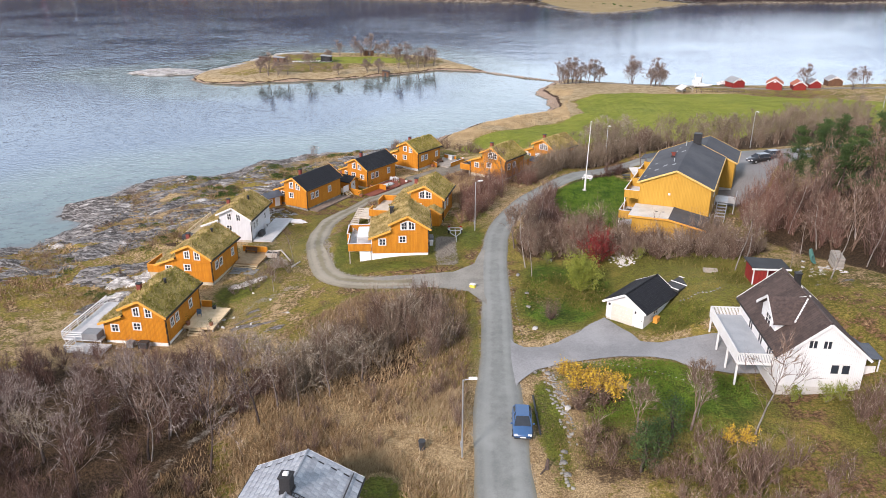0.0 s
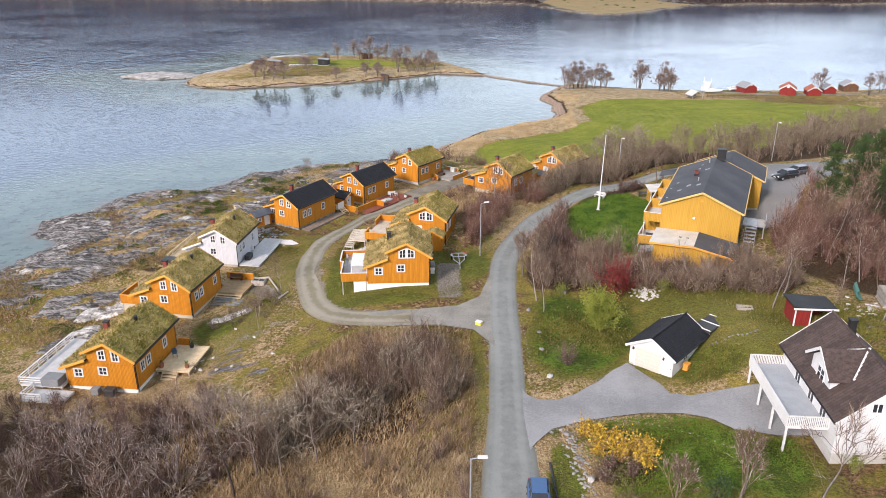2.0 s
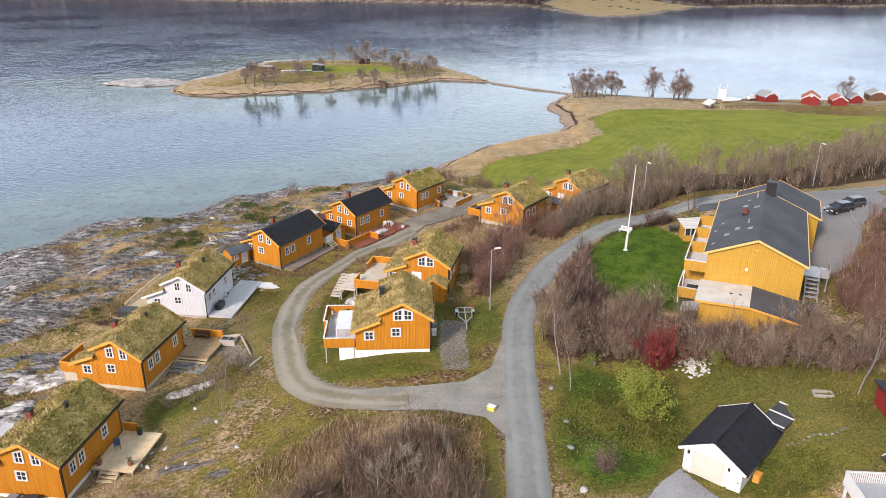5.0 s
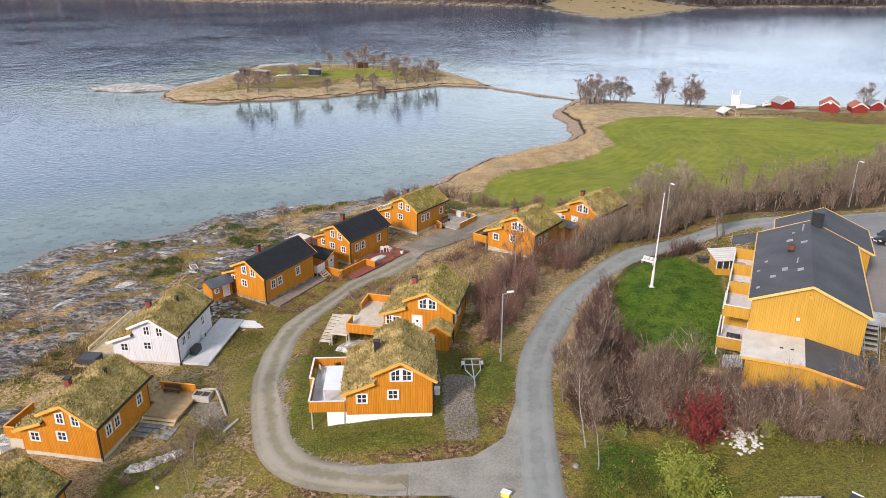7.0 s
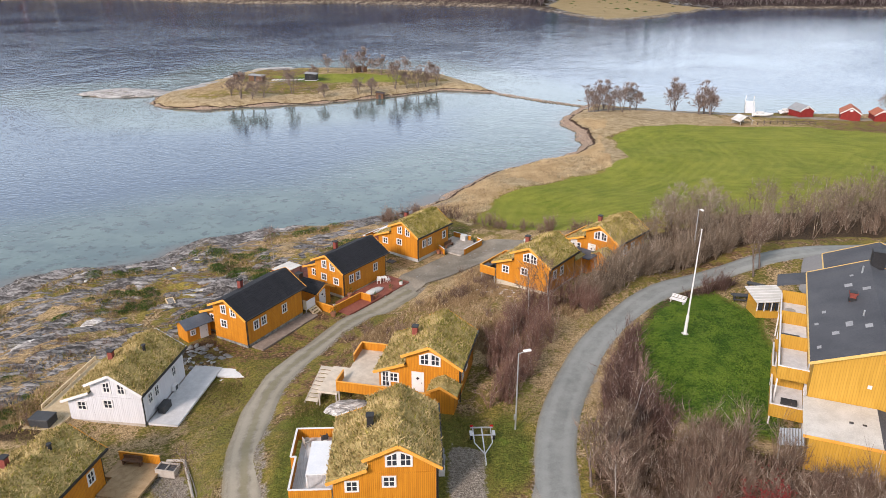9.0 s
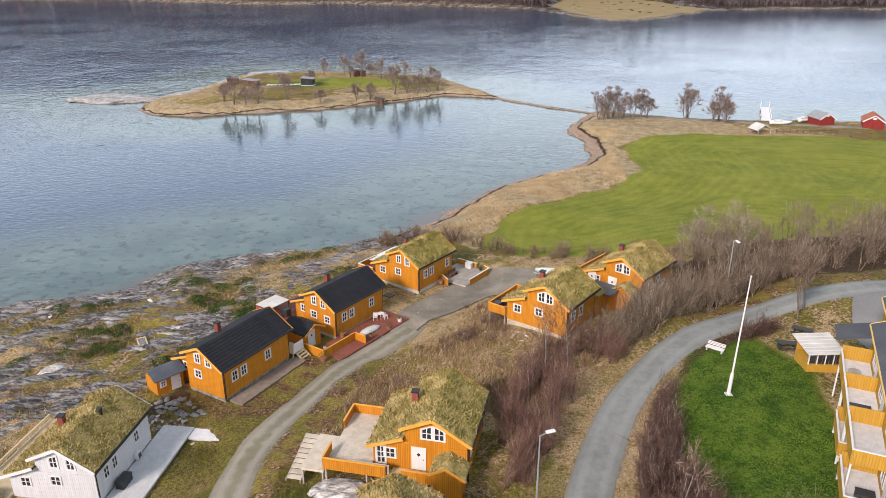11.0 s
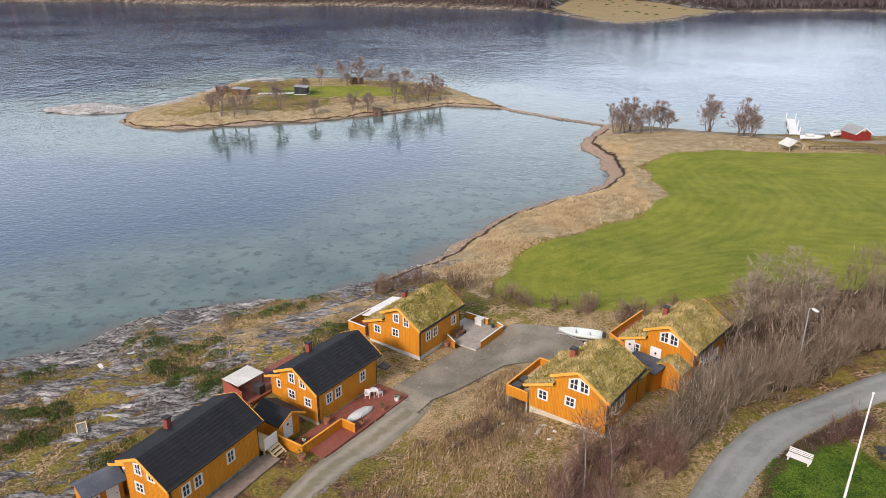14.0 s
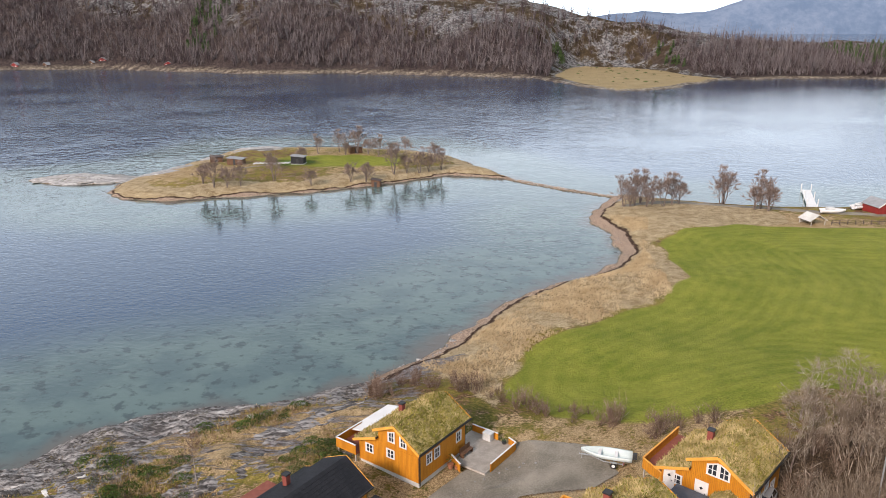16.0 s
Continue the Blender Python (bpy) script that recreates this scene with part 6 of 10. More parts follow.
TWIG_SOFT = island_mat("soft_brown_twigs", (0.125, 0.088, 0.074), (0.33, 0.255, 0.22), spread=0.7)
SALLOW = tree(105, 6.6, BARK, TWIG_SOFT, "leafless brown tree with several stems and a rounded crown", stems=3, limbs=8, first=0.25, thick=0.12, level=2, spread=0.4, reach=0.26, rise=1.5, twigs=4, tw=0.042)
SALLOW_B = tree(106, 4.8, BARK, TWIG_SOFT, "pale leafless tree with several spreading stems", stems=4, limbs=7, first=0.12, thick=0.09, level=2, spread=0.4, reach=0.28, rise=1.3, twigs=5, tw=0.042)
plant(ALDER_A, [(-17.4, 58.6), (-26.4, 54.4), (-22.9, 60.6), (-25.6, 57.4), (-32.6, 56.3), (-35.5, 54.1), (-37.6, 53.6), (-30.1, 49.1), (-41, 52), (-46, 56), (-44, 47), (-20, 52), (-33.5, 60.5), (-48, 51), (-52, 58), (-39.5, 58), (-29.4, 60)], RNG, 0.62, 0.9)
plant(ALDER_B, [(-16.0, 60.7), (-3.8, 70.5), (-13.9, 60.5), (-11.2, 62.3), (-35.4, 53.7), (-8.2, 64.5), (-20, 64), (32.4, 152), (29, 149), (33.5, 154.5), (36.5, 151), (34, 158), (41, 161)], RNG, 0.7, 1.05)
plant(BIRCH_A, [(26.4, 52.1), (-26.1, 54.2), (-25.7, 58.0), (-23.1, 60.9), (34.6, 80.2), (36.9, 83.2), (43.1, 74.9), (10.8, 88.9), (48, 88), (55, 92), (62, 99), (50, 80), (53, 74), (66, 90), (58, 104), (47, 94), (13.5, 100.5)], RNG, 0.75, 1.15)
plant(BIRCH_B, [(22.5, 54.9), (11.3, 86.2), (45, 86), (52, 98), (60, 84), (68, 104), (41, 80), (70, 95), (56, 80), (-22.5, 90), (-21.5, 97.5), (-22, 87), (6, 119), (8, 123), (10.5, 125), (-50, 118), (-56, 126), (-27, 152)], RNG, 0.5, 1.0)
plant(SALLOW, [(-48, 352), (-41, 356), (-34, 352), (-26, 347), (-70, 300.5), (-62.4, 301.5), (-54, 308), (-19, 321),
               (-11, 325), (-4, 330), (-16, 346), (43.5, 276), (46, 275), (48, 277), (50.5, 275), (53, 274), (56, 276), (70.5, 281), (71.5, 281.5), (78, 274), (80.5, 273.5), (127, 262), (142, 258), (148, 262), (152, 252)], RNG, 0.95, 1.4)


plant(SALLOW_B, [(-74, 303), (-66, 300), (-58, 322), (-51, 338), (-38, 350), (-30, 350), (-42.5, 305), (-31.5, 311), (-27, 312), (-15, 323), (-8, 327), (-6, 341), (-22, 349), (48.5, 273), (44.5, 273.5), (79, 271), (76, 273), (58, 277)], RNG, 0.85, 1.25)

FOUNTAIN = tree(107, 5.2, BARK, TWIG_PURPLE, "leafless garden tree with short trunk and upright fine branches", limbs=9, first=0.3, thick=0.13, level=3, spread=0.28, reach=0.26, rise=2.4, twigs=6, tw=0.014)
plant(FOUNTAIN, [(21.4, 53.3), (16.8, 53.4), (9.9, 95.5), (11.4, 97.2), (36.6, 132.4), (38, 134.2)], RNG, 0.9, 1.15)


def leafy(name, seed, h, leaf_mat, bark, label, category, stems=14, spread=0.6, size=0.2, twigs=16, thick=0.03):
    w, lf = Wood(seed), Wood(seed + 900)
    for _ in range(stems):
        a = w.r.random() * 6.283
        lean = spread * (0.2 + w.r.random())
        d = np.array((math.cos(a) * lean, math.sin(a) * lean, 1.0))
        w.limb(np.zeros(3), d / np.linalg.norm(d), h * (0.6 + 0.4 * w.r.random()), thick, 2, 1, twigs=twigs, leaves=lf, size=size)
    e = thing(name, 0, 0, -200, 0, label, category)
    tri_mesh("branches", *w.done(), bark, e)
    tri_mesh("foliage", *lf.done(), leaf_mat, e)
    return e


plant(leafy("red_bush", 201, 3.3, LEAF_RED, BARK_DARK, "spreading bush with dark red autumn leaves", "bush", 26, 0.95, 0.16, 38), [(20.1, 88.2)], RNG, 1.15, 1.15)
plant(leafy("green_bush", 202, 4.0, LEAF_GREEN, BARK, "round bush with yellow-green leaves", "bush", 34, 0.65, 0.2, 64), [(16.8, 81.5)], RNG, 1.0, 1.0)
plant(leafy("yellow_bush", 203, 2.0, LEAF_YELLOW, BARK, "bush with bright yellow autumn leaves", "bush", 16, 0.8, 0.2, 26), [(11.9, 63.2), (13.0, 62.0), (14.2, 61.4), (15.4, 60.2), (12.6, 60.6), (14.4, 59.8), (15.9, 59.0), (16.6, 60.0), (24.0, 51.4), (25.3, 51.2)], RNG, 0.65, 1.0)
plant(leafy("brown_bush", 207, 2.0, TWIG_BROWN, BARK_DARK, "withered brown bush with a few yellow leaves", "bush", 16, 0.8, 0.12, 22), [(13.2, 58.8), (14.8, 57.8), (12.4, 57.4)], RNG, 0.7, 1.0)
plant(leafy("low_green_bush", 204, 1.5, LEAF_GREEN, BARK, "small green garden bush", "bush", 10, 0.7, 0.16, 10), [(31.8, 57.0), (34.5, 56.6), (25.4, 88.2), (23.6, 52.0), (20.6, 49.0), (35.8, 56.6), (13.8, 89.6)], RNG, 0.6, 1.1)
plant(leafy("round_bush", 205, 2.0, TWIG_BROWN, BARK_DARK, "round leafless bush on the grass", "bush", 30, 0.8, 0.07, 16, 0.02), [(12.2, 74.6)], RNG, 1.35, 1.35)


def conifer(seed, h, label, mat=None, dense=26):
    """A pine: a bare trunk, whorls of limbs and clumps of needles with gaps between."""
    w, lf = Wood(seed), Wood(seed + 900)
    p = np.zeros(3)
    for i in range(8):
        q = p + np.array((w.r.normal(0, 0.08), w.r.normal(0, 0.08), h / 8))
        w.stick(p, q, 0.2 * (1 - i / 8) + 0.03, 0.2 * (1 - (i + 1) / 8) + 0.02)
        p = q
    for k in range(42):
        s = 0.22 + 0.78 * k / 42
        a = w.r.random() * 6.283
        ln = h * 0.30 * (1.12 - s) ** 0.7 * (0.6 + 0.6 * w.r.random())
        o = np.array((0, 0, h * s))
        e = o + np.array((math.cos(a), math.sin(a), 0.15 + 0.35 * s)) * ln
        w.stick(o, e, 0.04, 0.012)
        for _ in range(5):
            c = o + (e - o) * (0.35 + 0.7 * w.r.random()) + w.r.normal(0, 0.18, 3)
            for _ in range(dense):
                lf.leaf(c + lf.r.normal(0, 0.26, 3) * (1, 1, 0.6), 0.24)
    e = thing("pine", 0, 0, -200, 0, label, "pine tree")
    tri_mesh("trunk", *w.done(), BARK_DARK, e)
    tri_mesh("needles", *lf.done(), mat or NEEDLES, e)
    return e


plant(conifer(301, 9.5, "dark green pine with an uneven crown"), [(57, 108.5), (61, 106), (65, 103), (54.8, 111), (67, 111), (72, 108), (62, 113), (70, 99), (58.5, 104)], RNG, 0.9, 1.2)
plant(conifer(302, 5.2, "young dark green pine in the garden", NEEDLES, 6), [(17.4, 49.8), (19.2, 51.8), (16.0, 48.6)], RNG, 0.75, 1.0)

# far woods across the fjord
FAR_TREES = [bush_wood(400 + s, 9.0, 3, 0.12, 2, 0, 0.22, 5, 0.22) for s in range(4)]


def far_height(x, y):
    i = np.clip(np.searchsorted(FX[0], x) - 1, 0, FX.shape[1] - 1)
    j = np.clip(np.searchsorted(FY[:, 0], y) - 1, 0, FX.shape[0] - 1)
    return FZ[j, i], far_wood[j, i], fd[j, i], point[j, i]


def far_woods(name, n, mat, kinds, label, lo, hi, test):
    x, y = RNG.uniform(-720, 620, n * 4 + 40000), RNG.uniform(660, 1120, n * 4 + 40000)
    z, w, d, p = far_height(x, y)
    ok = (z > 1.5) & test(x, y, w, d, p)
    x, y, z = x[ok][:n], y[ok][:n], z[ok][:n]
    V, F, k = [], [], 0
    for a, b, c in zip(x, y, z):
        v, f = kinds[RNG.integers(len(kinds))]
        s = RNG.uniform(lo, hi)
        V.append(v * s + (a, b, c - 0.4))
        F.append(f + k)
        k += len(v)
    tagged(tri_mesh(name, np.vstack(V), np.vstack(F), mat), label, "woods", kind="stuff")


SPRUCE_STAND = lambda x, d: (x > 110) & (x < 235) & (d > 45) & (d < 120)
far_woods("far_birch_wood", 4000, island_mat("far_grey_birch", (0.070, 0.058, 0.060), (0.20, 0.172, 0.168)), FAR_TREES, "grey leafless birch wood on the far shore", 0.7, 1.25, lambda x, y, w, d, p: (w > RNG.random(len(w)) * 0.9) & (d > 8) & ~SPRUCE_STAND(x, d))
far_woods("far_brown_wood", 3400, island_mat("far_brown_birch", (0.038, 0.028, 0.031), (0.098, 0.072, 0.074)), FAR_TREES, "brown leafless wood on the far shore", 0.6, 1.1, lambda x, y, w, d, p: (w > RNG.random(len(w)) * 0.9) & (d > 8) & ~SPRUCE_STAND(x, d))
SPRUCE = []
for s in range(3):
    w = Wood(430 + s)
    for k in range(110):
        t = k / 110
        a = w.r.random() * 6.283
        r = 2.0 * (1 - t) + 0.2
        w.leaf(np.array((math.cos(a) * r * 0.6, math.sin(a) * r * 0.6, 1 + 9 * t)), 1.6)
    SPRUCE.append(w.done())
far_woods("far_spruces", 560, NEEDLES, SPRUCE, "dark spruces in the far woods", 0.9, 1.5, lambda x, y, w, d, p: (p < 0.1) & (d > 25) & (d < 120) & (SPRUCE_STAND(x, d) | ((x > -290) & (x < -250)) | (x > 400)) & (RNG.random(len(w)) < 0.7))
far_woods("point_bushes", 40, JUNIPER, JUN, "junipers on the grassy point across the fjord", 1.2, 2.6, lambda x, y, w, d, p: (p > 0.15) & (d > 10))


# ---- terraces and outside woodwork, each in the frame of its house ----
def planks(x0, y0, x1, y1, z, along="y", board=0.145, gap=0.012, thick=0.05):
    bm = bmesh.new()
    if along == "y":
        for a in np.arange(x0, x1 - 0.05, board):
            box(bm, a, y0, z - thick, min(a + board - gap, x1), y1, z)
    else:
        for a in np.arange(y0, y1 - 0.05, board):
            box(bm, x0, a, z - thick, x1, min(a + board - gap, y1), z)
    return bm


def terrace(house, label, floors, mat, z, rails=(), rail_mat=None, cap_mat=None, h=0.85, along="y", skirt=None, legs=True, low=-1.6, open_rail=False, group="terraces"):
    """A raised wooden terrace: floors, posts below, and rails of boards with a cap."""
    e = new("terrace")
    e.matrix_world = house.matrix_world.copy()
    tagged(e, label, "terrace", group)
    for x0, y0, x1, y1 in floors:
        f = tagged(part("deck_floor", planks(x0, y0, x1, y1, z, along), mat, e), kind="stuff")
        part("deck_frame", boxes((x0 + 0.03, y0 + 0.03, z - 0.24, x1 - 0.03, y1 - 0.03, z - 0.06)), skirt or mat, f)
        if legs:
            for px in np.linspace(x0 + 0.15, x1 - 0.15, max(2, int((x1 - x0) / 2.2) + 1)):
                for py in (y0 + 0.15, y1 - 0.15):
                    part("post", boxes((px - 0.06, py - 0.06, low, px + 0.06, py + 0.06, z - 0.24)), DECK_GREY, e)
    for (xa, ya), (xb, yb) in rails:
        n = max(1, int(math.hypot(xb - xa, yb - ya) / 1.6))
        bm = bmesh.new()
        if open_rail:
            for k in (0.25, 0.55):
                beam(bm, (xa, ya, z + h * k + 0.1), (xb, yb, z + h * k + 0.1), 0.04, 0.1)
            for i in range(n + 1):
                t = i / n
                q = (xa + (xb - xa) * t, ya + (yb - ya) * t)
                beam(bm, (*q, z), (*q, z + h), 0.09, 0.09)
        else:
            beam(bm, (xa, ya, z + h / 2 - 0.12), (xb, yb, z + h / 2 - 0.12), 0.05, h + 0.16)
        r = part("rail", bm, rail_mat or OCHRE, e)
        bm = bmesh.new()
        beam(bm, (xa, ya, z + h + 0.01), (xb, yb, z + h + 0.01), 0.16, 0.05)
        part("rail_cap", bm, cap_mat or TRIM, r)
    return e


def flight(house, label, x, y, z0, z1, width, facing, mat, n=4, tread=0.3):
    """Open wooden steps down from z1 to z0, walking out along the way they face."""
    e = new("steps")
    e.matrix_world = house.matrix_world @ pose(x, y, 0, 0, 0, facing)
    tagged(e, label, "steps")
    for i in range(n):
        z = z1 - (z1 - z0) * (i + 1) / (n + 0.5)
        part("tread", boxes((-width / 2, -tread * (i + 1), z - 0.05, width / 2, -tread * i + 0.03, z)), mat, e)
    for s in (-1, 1):
        bm = bmesh.new()
        beam(bm, (s * (width / 2 + 0.03), 0, z1 - 0.16), (s * (width / 2 + 0.03), -tread * (n + 0.3), z0 - 0.1), 0.05, 0.24)
        part("stringer", bm, mat, e)
    return e


def at_house(house, name, x, y, z, turn, label, category, group=""):
    e = new(name)
    e.matrix_world = house.matrix_world @ pose(x, y, z, 0, 0, turn)
    return tagged(e, label, category, group)


PLASTIC_DARK = surface("dark_plastic", (0.025, 0.027, 0.03), (0.05, 0.052, 0.056), rough=0.5)
TUB_GREY = surface("grey_composite", (0.16, 0.17, 0.18), (0.24, 0.25, 0.26), rough=0.6)
PAVING = surface("grey_flagstone", (0.17, 0.175, 0.17), (0.30, 0.30, 0.29), rough=0.9, vary=0.3)
CLAY = surface("clay_pot", (0.22, 0.09, 0.05), (0.32, 0.14, 0.08), rough=0.85)
TARP = surface("pale_tarpaulin", (0.40, 0.42, 0.42), (0.58, 0.59, 0.58), rough=0.7, bump=0.8, dist=0.05)
PANEL = surface("clear_corrugated_sheet", (0.44, 0.43, 0.40), (0.62, 0.61, 0.575), rough=0.4)
BLUE_ROOF = surface("blue_grey_roof", (0.06, 0.075, 0.10), (0.11, 0.125, 0.15), rough=0.6)
WOOD_RED = surface("red_stained_fence", (0.22, 0.05, 0.03), (0.32, 0.08, 0.05), rough=0.75)


def chest(house, x, y, z, w, d, h, mat, label, category="storage box", turn=0):
    e = at_house(house, "storage_box", x, y, z, turn, label, category)
    part("body", boxes((-w / 2, -d / 2, 0, w / 2, d / 2, h - 0.12)), mat, e, bevel=0.03)
    part("lid", boxes((-w / 2 - 0.03, -d / 2 - 0.03, h - 0.12, w / 2 + 0.03, d / 2 + 0.03, h)), mat, e, bevel=0.03)
    return e


def pot(house, x, y, z, r=0.25, plant_h=0.5, mat=None):
    e = at_house(house, "flower_pot", x, y, z, 0, "clay flower pot with a small green plant", "flower pot", "pots")
    bm = bmesh.new()
    tube(bm, (0, 0, 0), (0, 0, r * 1.5), r * 0.75, r, 12)
    part("pot", bm, mat or CLAY, e)
    w = Wood(int(abs(x * 31 + y * 17)) + 3)
    for _ in range(60):
        w.leaf(np.array((0, 0, r * 1.5 + plant_h * 0.5)) + w.r.normal(0, 1, 3) * (r * 0.6, r * 0.6, plant_h * 0.3), 0.16)
    tri_mesh("foliage", *w.done(), JUNIPER, e)


def chair(house, x, y, z, turn, mat, label="white plastic garden chair"):
    e = at_house(house, "garden_chair", x, y, z, turn, label, "chair", "garden chairs")
    part("seat", boxes((-0.25, -0.25, 0.4, 0.25, 0.25, 0.45)), mat, e, bevel=0.015)
    part("backrest", boxes((-0.25, 0.22, 0.45, 0.25, 0.27, 0.9)), mat, e, bevel=0.015)
    for sx in (-1, 1):
        part("armrest", boxes((sx * 0.27 - 0.03, -0.25, 0.62, sx * 0.27 + 0.03, 0.25, 0.66)), mat, e)
        for sy in (-1, 1):
            part("leg", boxes((sx * 0.22 - 0.025, sy * 0.22 - 0.025, 0, sx * 0.22 + 0.025, sy * 0.22 + 0.025, 0.62 if sy < 0 else 0.4)), mat, e)


def table(house, x, y, z, mat, label, r=0.5):
    e = at_house(house, "garden_table", x, y, z, 0, label, "table")
    bm = bmesh.new()
    tube(bm, (0, 0, 0.7), (0, 0, 0.74), r, r, 16)
    part("tabletop", bm, mat, e)
    for sx, sy in ((-1, -1), (1, -1), (1, 1), (-1, 1)):
        bm = bmesh.new()
        tube(bm, (sx * r * 0.65, sy * r * 0.65, 0), (sx * r * 0.5, sy * r * 0.5, 0.7), 0.03, 0.03, 6)
        part("leg", bm, mat, e)


# O1
terrace(O1, "pale grey terrace with white rails beside the mossy-roofed cabin", [(-12.4, -1.0, -7.7, 8.8)], DECK_PALE, 0.8, [((-12.4, -1.0), (-12.4, 8.8)), ((-12.4, -1.0), (-9.8, -1.0))], WHITE_PAINT, WHITE_PAINT, open_rail=True)
terrace(O1, "low pale front terrace with white rails", [(-10.8, -3.2, -6.4, -1.0)], DECK_PALE, 0.35, [((-10.8, -3.2), (-10.8, -1.1)), ((-10.8, -3.2), (-8.6, -3.2))], WHITE_PAINT, WHITE_PAINT, open_rail=True, h=0.8)
terrace(O1, "fresh wooden terrace at the long side of the cabin", [(0.15, 3.6, 4.0, 9.2)], DECK, 0.6, [((0.2, 9.25), (1.6, 9.25))], OCHRE, TRIM, along="x")
flight(O1, "three wooden steps up to the cabin terrace", 1.9, 3.55, -0.1, 0.6, 1.6, 0, DECK, 3)
chest(O1, -8.9, -0.45, 0.8, 1.9, 1.5, 0.85, TUB_GREY, "grey hot tub with flat dark lid on the terrace", "hot tub")
chair(O1, 1.0, 6.6, 0.6, 30, surface("blue_chair", (0.06, 0.10, 0.16), (0.10, 0.15, 0.22)), "blue folding chair on the wooden terrace")
pot(O1, 3.4, 4.4, 0.6), pot(O1, 0.6, 4.2, 0.6, 0.3, 0.9), pot(O1, 2.0, 8.8, 0.6, 0.28, 0.4, PLASTIC_DARK)
chest(O1, -2.6, -0.75, 0.0, 1.1, 0.8, 0.8, PLASTIC_DARK, "dark gas grill box standing before the plinth", "grill")
chest(O1, -4.2, -0.7, 0.0, 0.8, 0.7, 0.75, TUB_GREY, "grey bin standing before the plinth", "bin")
# O2
terrace(O2, "small ochre boarded balcony on a pale plinth", [(-9.9, 0.6, -7.7, 4.6)], DECK, 1.2, [((-9.9, 0.6), (-7.7, 0.6)), ((-9.9, 0.6), (-9.9, 4.6))], OCHRE, TRIM, h=0.95)
part("balcony_plinth", boxes((-9.8, 0.7, -1.2, -7.7, 4.5, 0.95)), STONE, O2)
terrace(O2, "warm brown wooden terrace behind the cabin", [(0.1, 6.6, 3.7, 11.2), (-0.6, 8.9, 0.1, 11.2)], DECK_WARM, 0.55, [((-0.6, 11.25), (3.3, 11.25))], OCHRE, TRIM, along="x")
flight(O2, "broad wooden steps in front of the terrace", 1.9, 6.55, -0.1, 0.55, 3.4, 0, DECK, 3, 0.32)
for i in range(7):
    for j in range(3):
        if (i * 5 + j * 3) % 8 != 7:
            tagged(part("flagstone", boxes((-0.26, -0.3, -0.05, 0.26, 0.3, 0.03)), PAVING, None, bevel=0.02), "grey slate flagstone laid in the grass", "flagstone", "flagstones").matrix_world = O2.matrix_world @ pose(0.7 + i * 0.55, 4.1 + j * 0.72 + 0.1 * math.sin(i * 3), at(*(O2.matrix_world @ Vector((0.7 + i * 0.55, 4.1 + j * 0.72, 0))).to_2d()) - O2.location.z + 0.06, 0, 0, 7 * math.sin(i * 5 + j))
pl = at_house(O2, "planter", 4.35, 10.6, 0.2, 0, "weathered wooden planter box with two compartments", "planter")
part("box", boxes((-0.9, -0.55, 0, -0.82, 0.55, 0.75), (0.82, -0.55, 0, 0.9, 0.55, 0.75), (-0.82, -0.55, 0, 0.82, -0.47, 0.75), (-0.82, 0.47, 0, 0.82, 0.55, 0.75), (-0.04, -0.47, 0, 0.04, 0.47, 0.73)), DECK_GREY, pl)
part("soil", boxes((-0.82, -0.47, 0, -0.04, 0.47, 0.6), (0.04, -0.47, 0, 0.82, 0.47, 0.6)), PLASTIC_DARK, pl)
bn = at_house(O2, "bench", 0.9, 10.8, 0.55, 0, "dark brown wooden bench at the terrace fence", "bench")
part("seat", boxes((-0.9, -0.22, 0.4, 0.9, 0.22, 0.46)), BROWN, bn)
part("backrest", boxes((-0.9, 0.2, 0.46, 0.9, 0.25, 0.8)), BROWN, bn)
for sx in (-0.8, 0.8):
    part("leg", boxes((sx - 0.05, -0.2, 0, sx + 0.05, 0.2, 0.4)), BROWN, bn)
kn = at_house(O2, "dog_house", -8.9, 8.2, -0.2, 20, "tiny ochre playhouse with a pitched roof on the rock", "playhouse")
part("wall", prism([(-0.5, 0), (0.5, 0), (0.5, 0.7), (0, 1.15), (-0.5, 0.7)], "y", -0.6, 0.6), OCHRE, kn)
for s in (-1, 1):
    bm = bmesh.new()
    beam(bm, (0, 0, 1.2), (s * 0.68, 0, 0.62), 1.4, 0.06)
    part("roof", bm, TRIM, kn)
part("doorway", boxes((-0.18, -0.63, 0.05, 0.18, -0.6, 0.55)), WHITE_PAINT, kn)
# W1
terrace(W1, "pale grey boarded terrace along the grey cabin", [(0.1, 0.2, 3.2, 11.2)], DECK_PALE, 0.32, along="y")
terrace(W1, "pale boarded walkway to the gravel track", [(3.2, 9.6, 6.6, 11.2)], DECK_PALE, 0.22, along="x", legs=False)
terrace(W1, "new wooden platform and rail at the sea side", [(-11.2, -0.6, -7.7, 10.5), (-11.2, -2.4, -7.9, -0.6)], DECK, 0.6, [((-11.2, 0.8), (-11.2, 10.5))], DECK, DECK, h=0.5, open_rail=True)
chest(W1, -9.6, -1.4, 0.6, 2.0, 1.5, 0.9, PLASTIC_DARK, "dark covered hot tub on the wooden platform", "hot tub")
chest(W1, 0.75, 2.6, 0.32, 0.75, 1.5, 0.75, PLASTIC_DARK, "black storage box against the grey cabin wall")
hp = at_house(W1, "heat_pump", 0.2, 6.0, 0.5, 0, "white heat pump unit on the cabin wall", "heat pump")
part("casing", boxes((-0.15, -0.4, 0, 0.25, 0.4, 0.6)), WHITE_PAINT, hp, bevel=0.03)
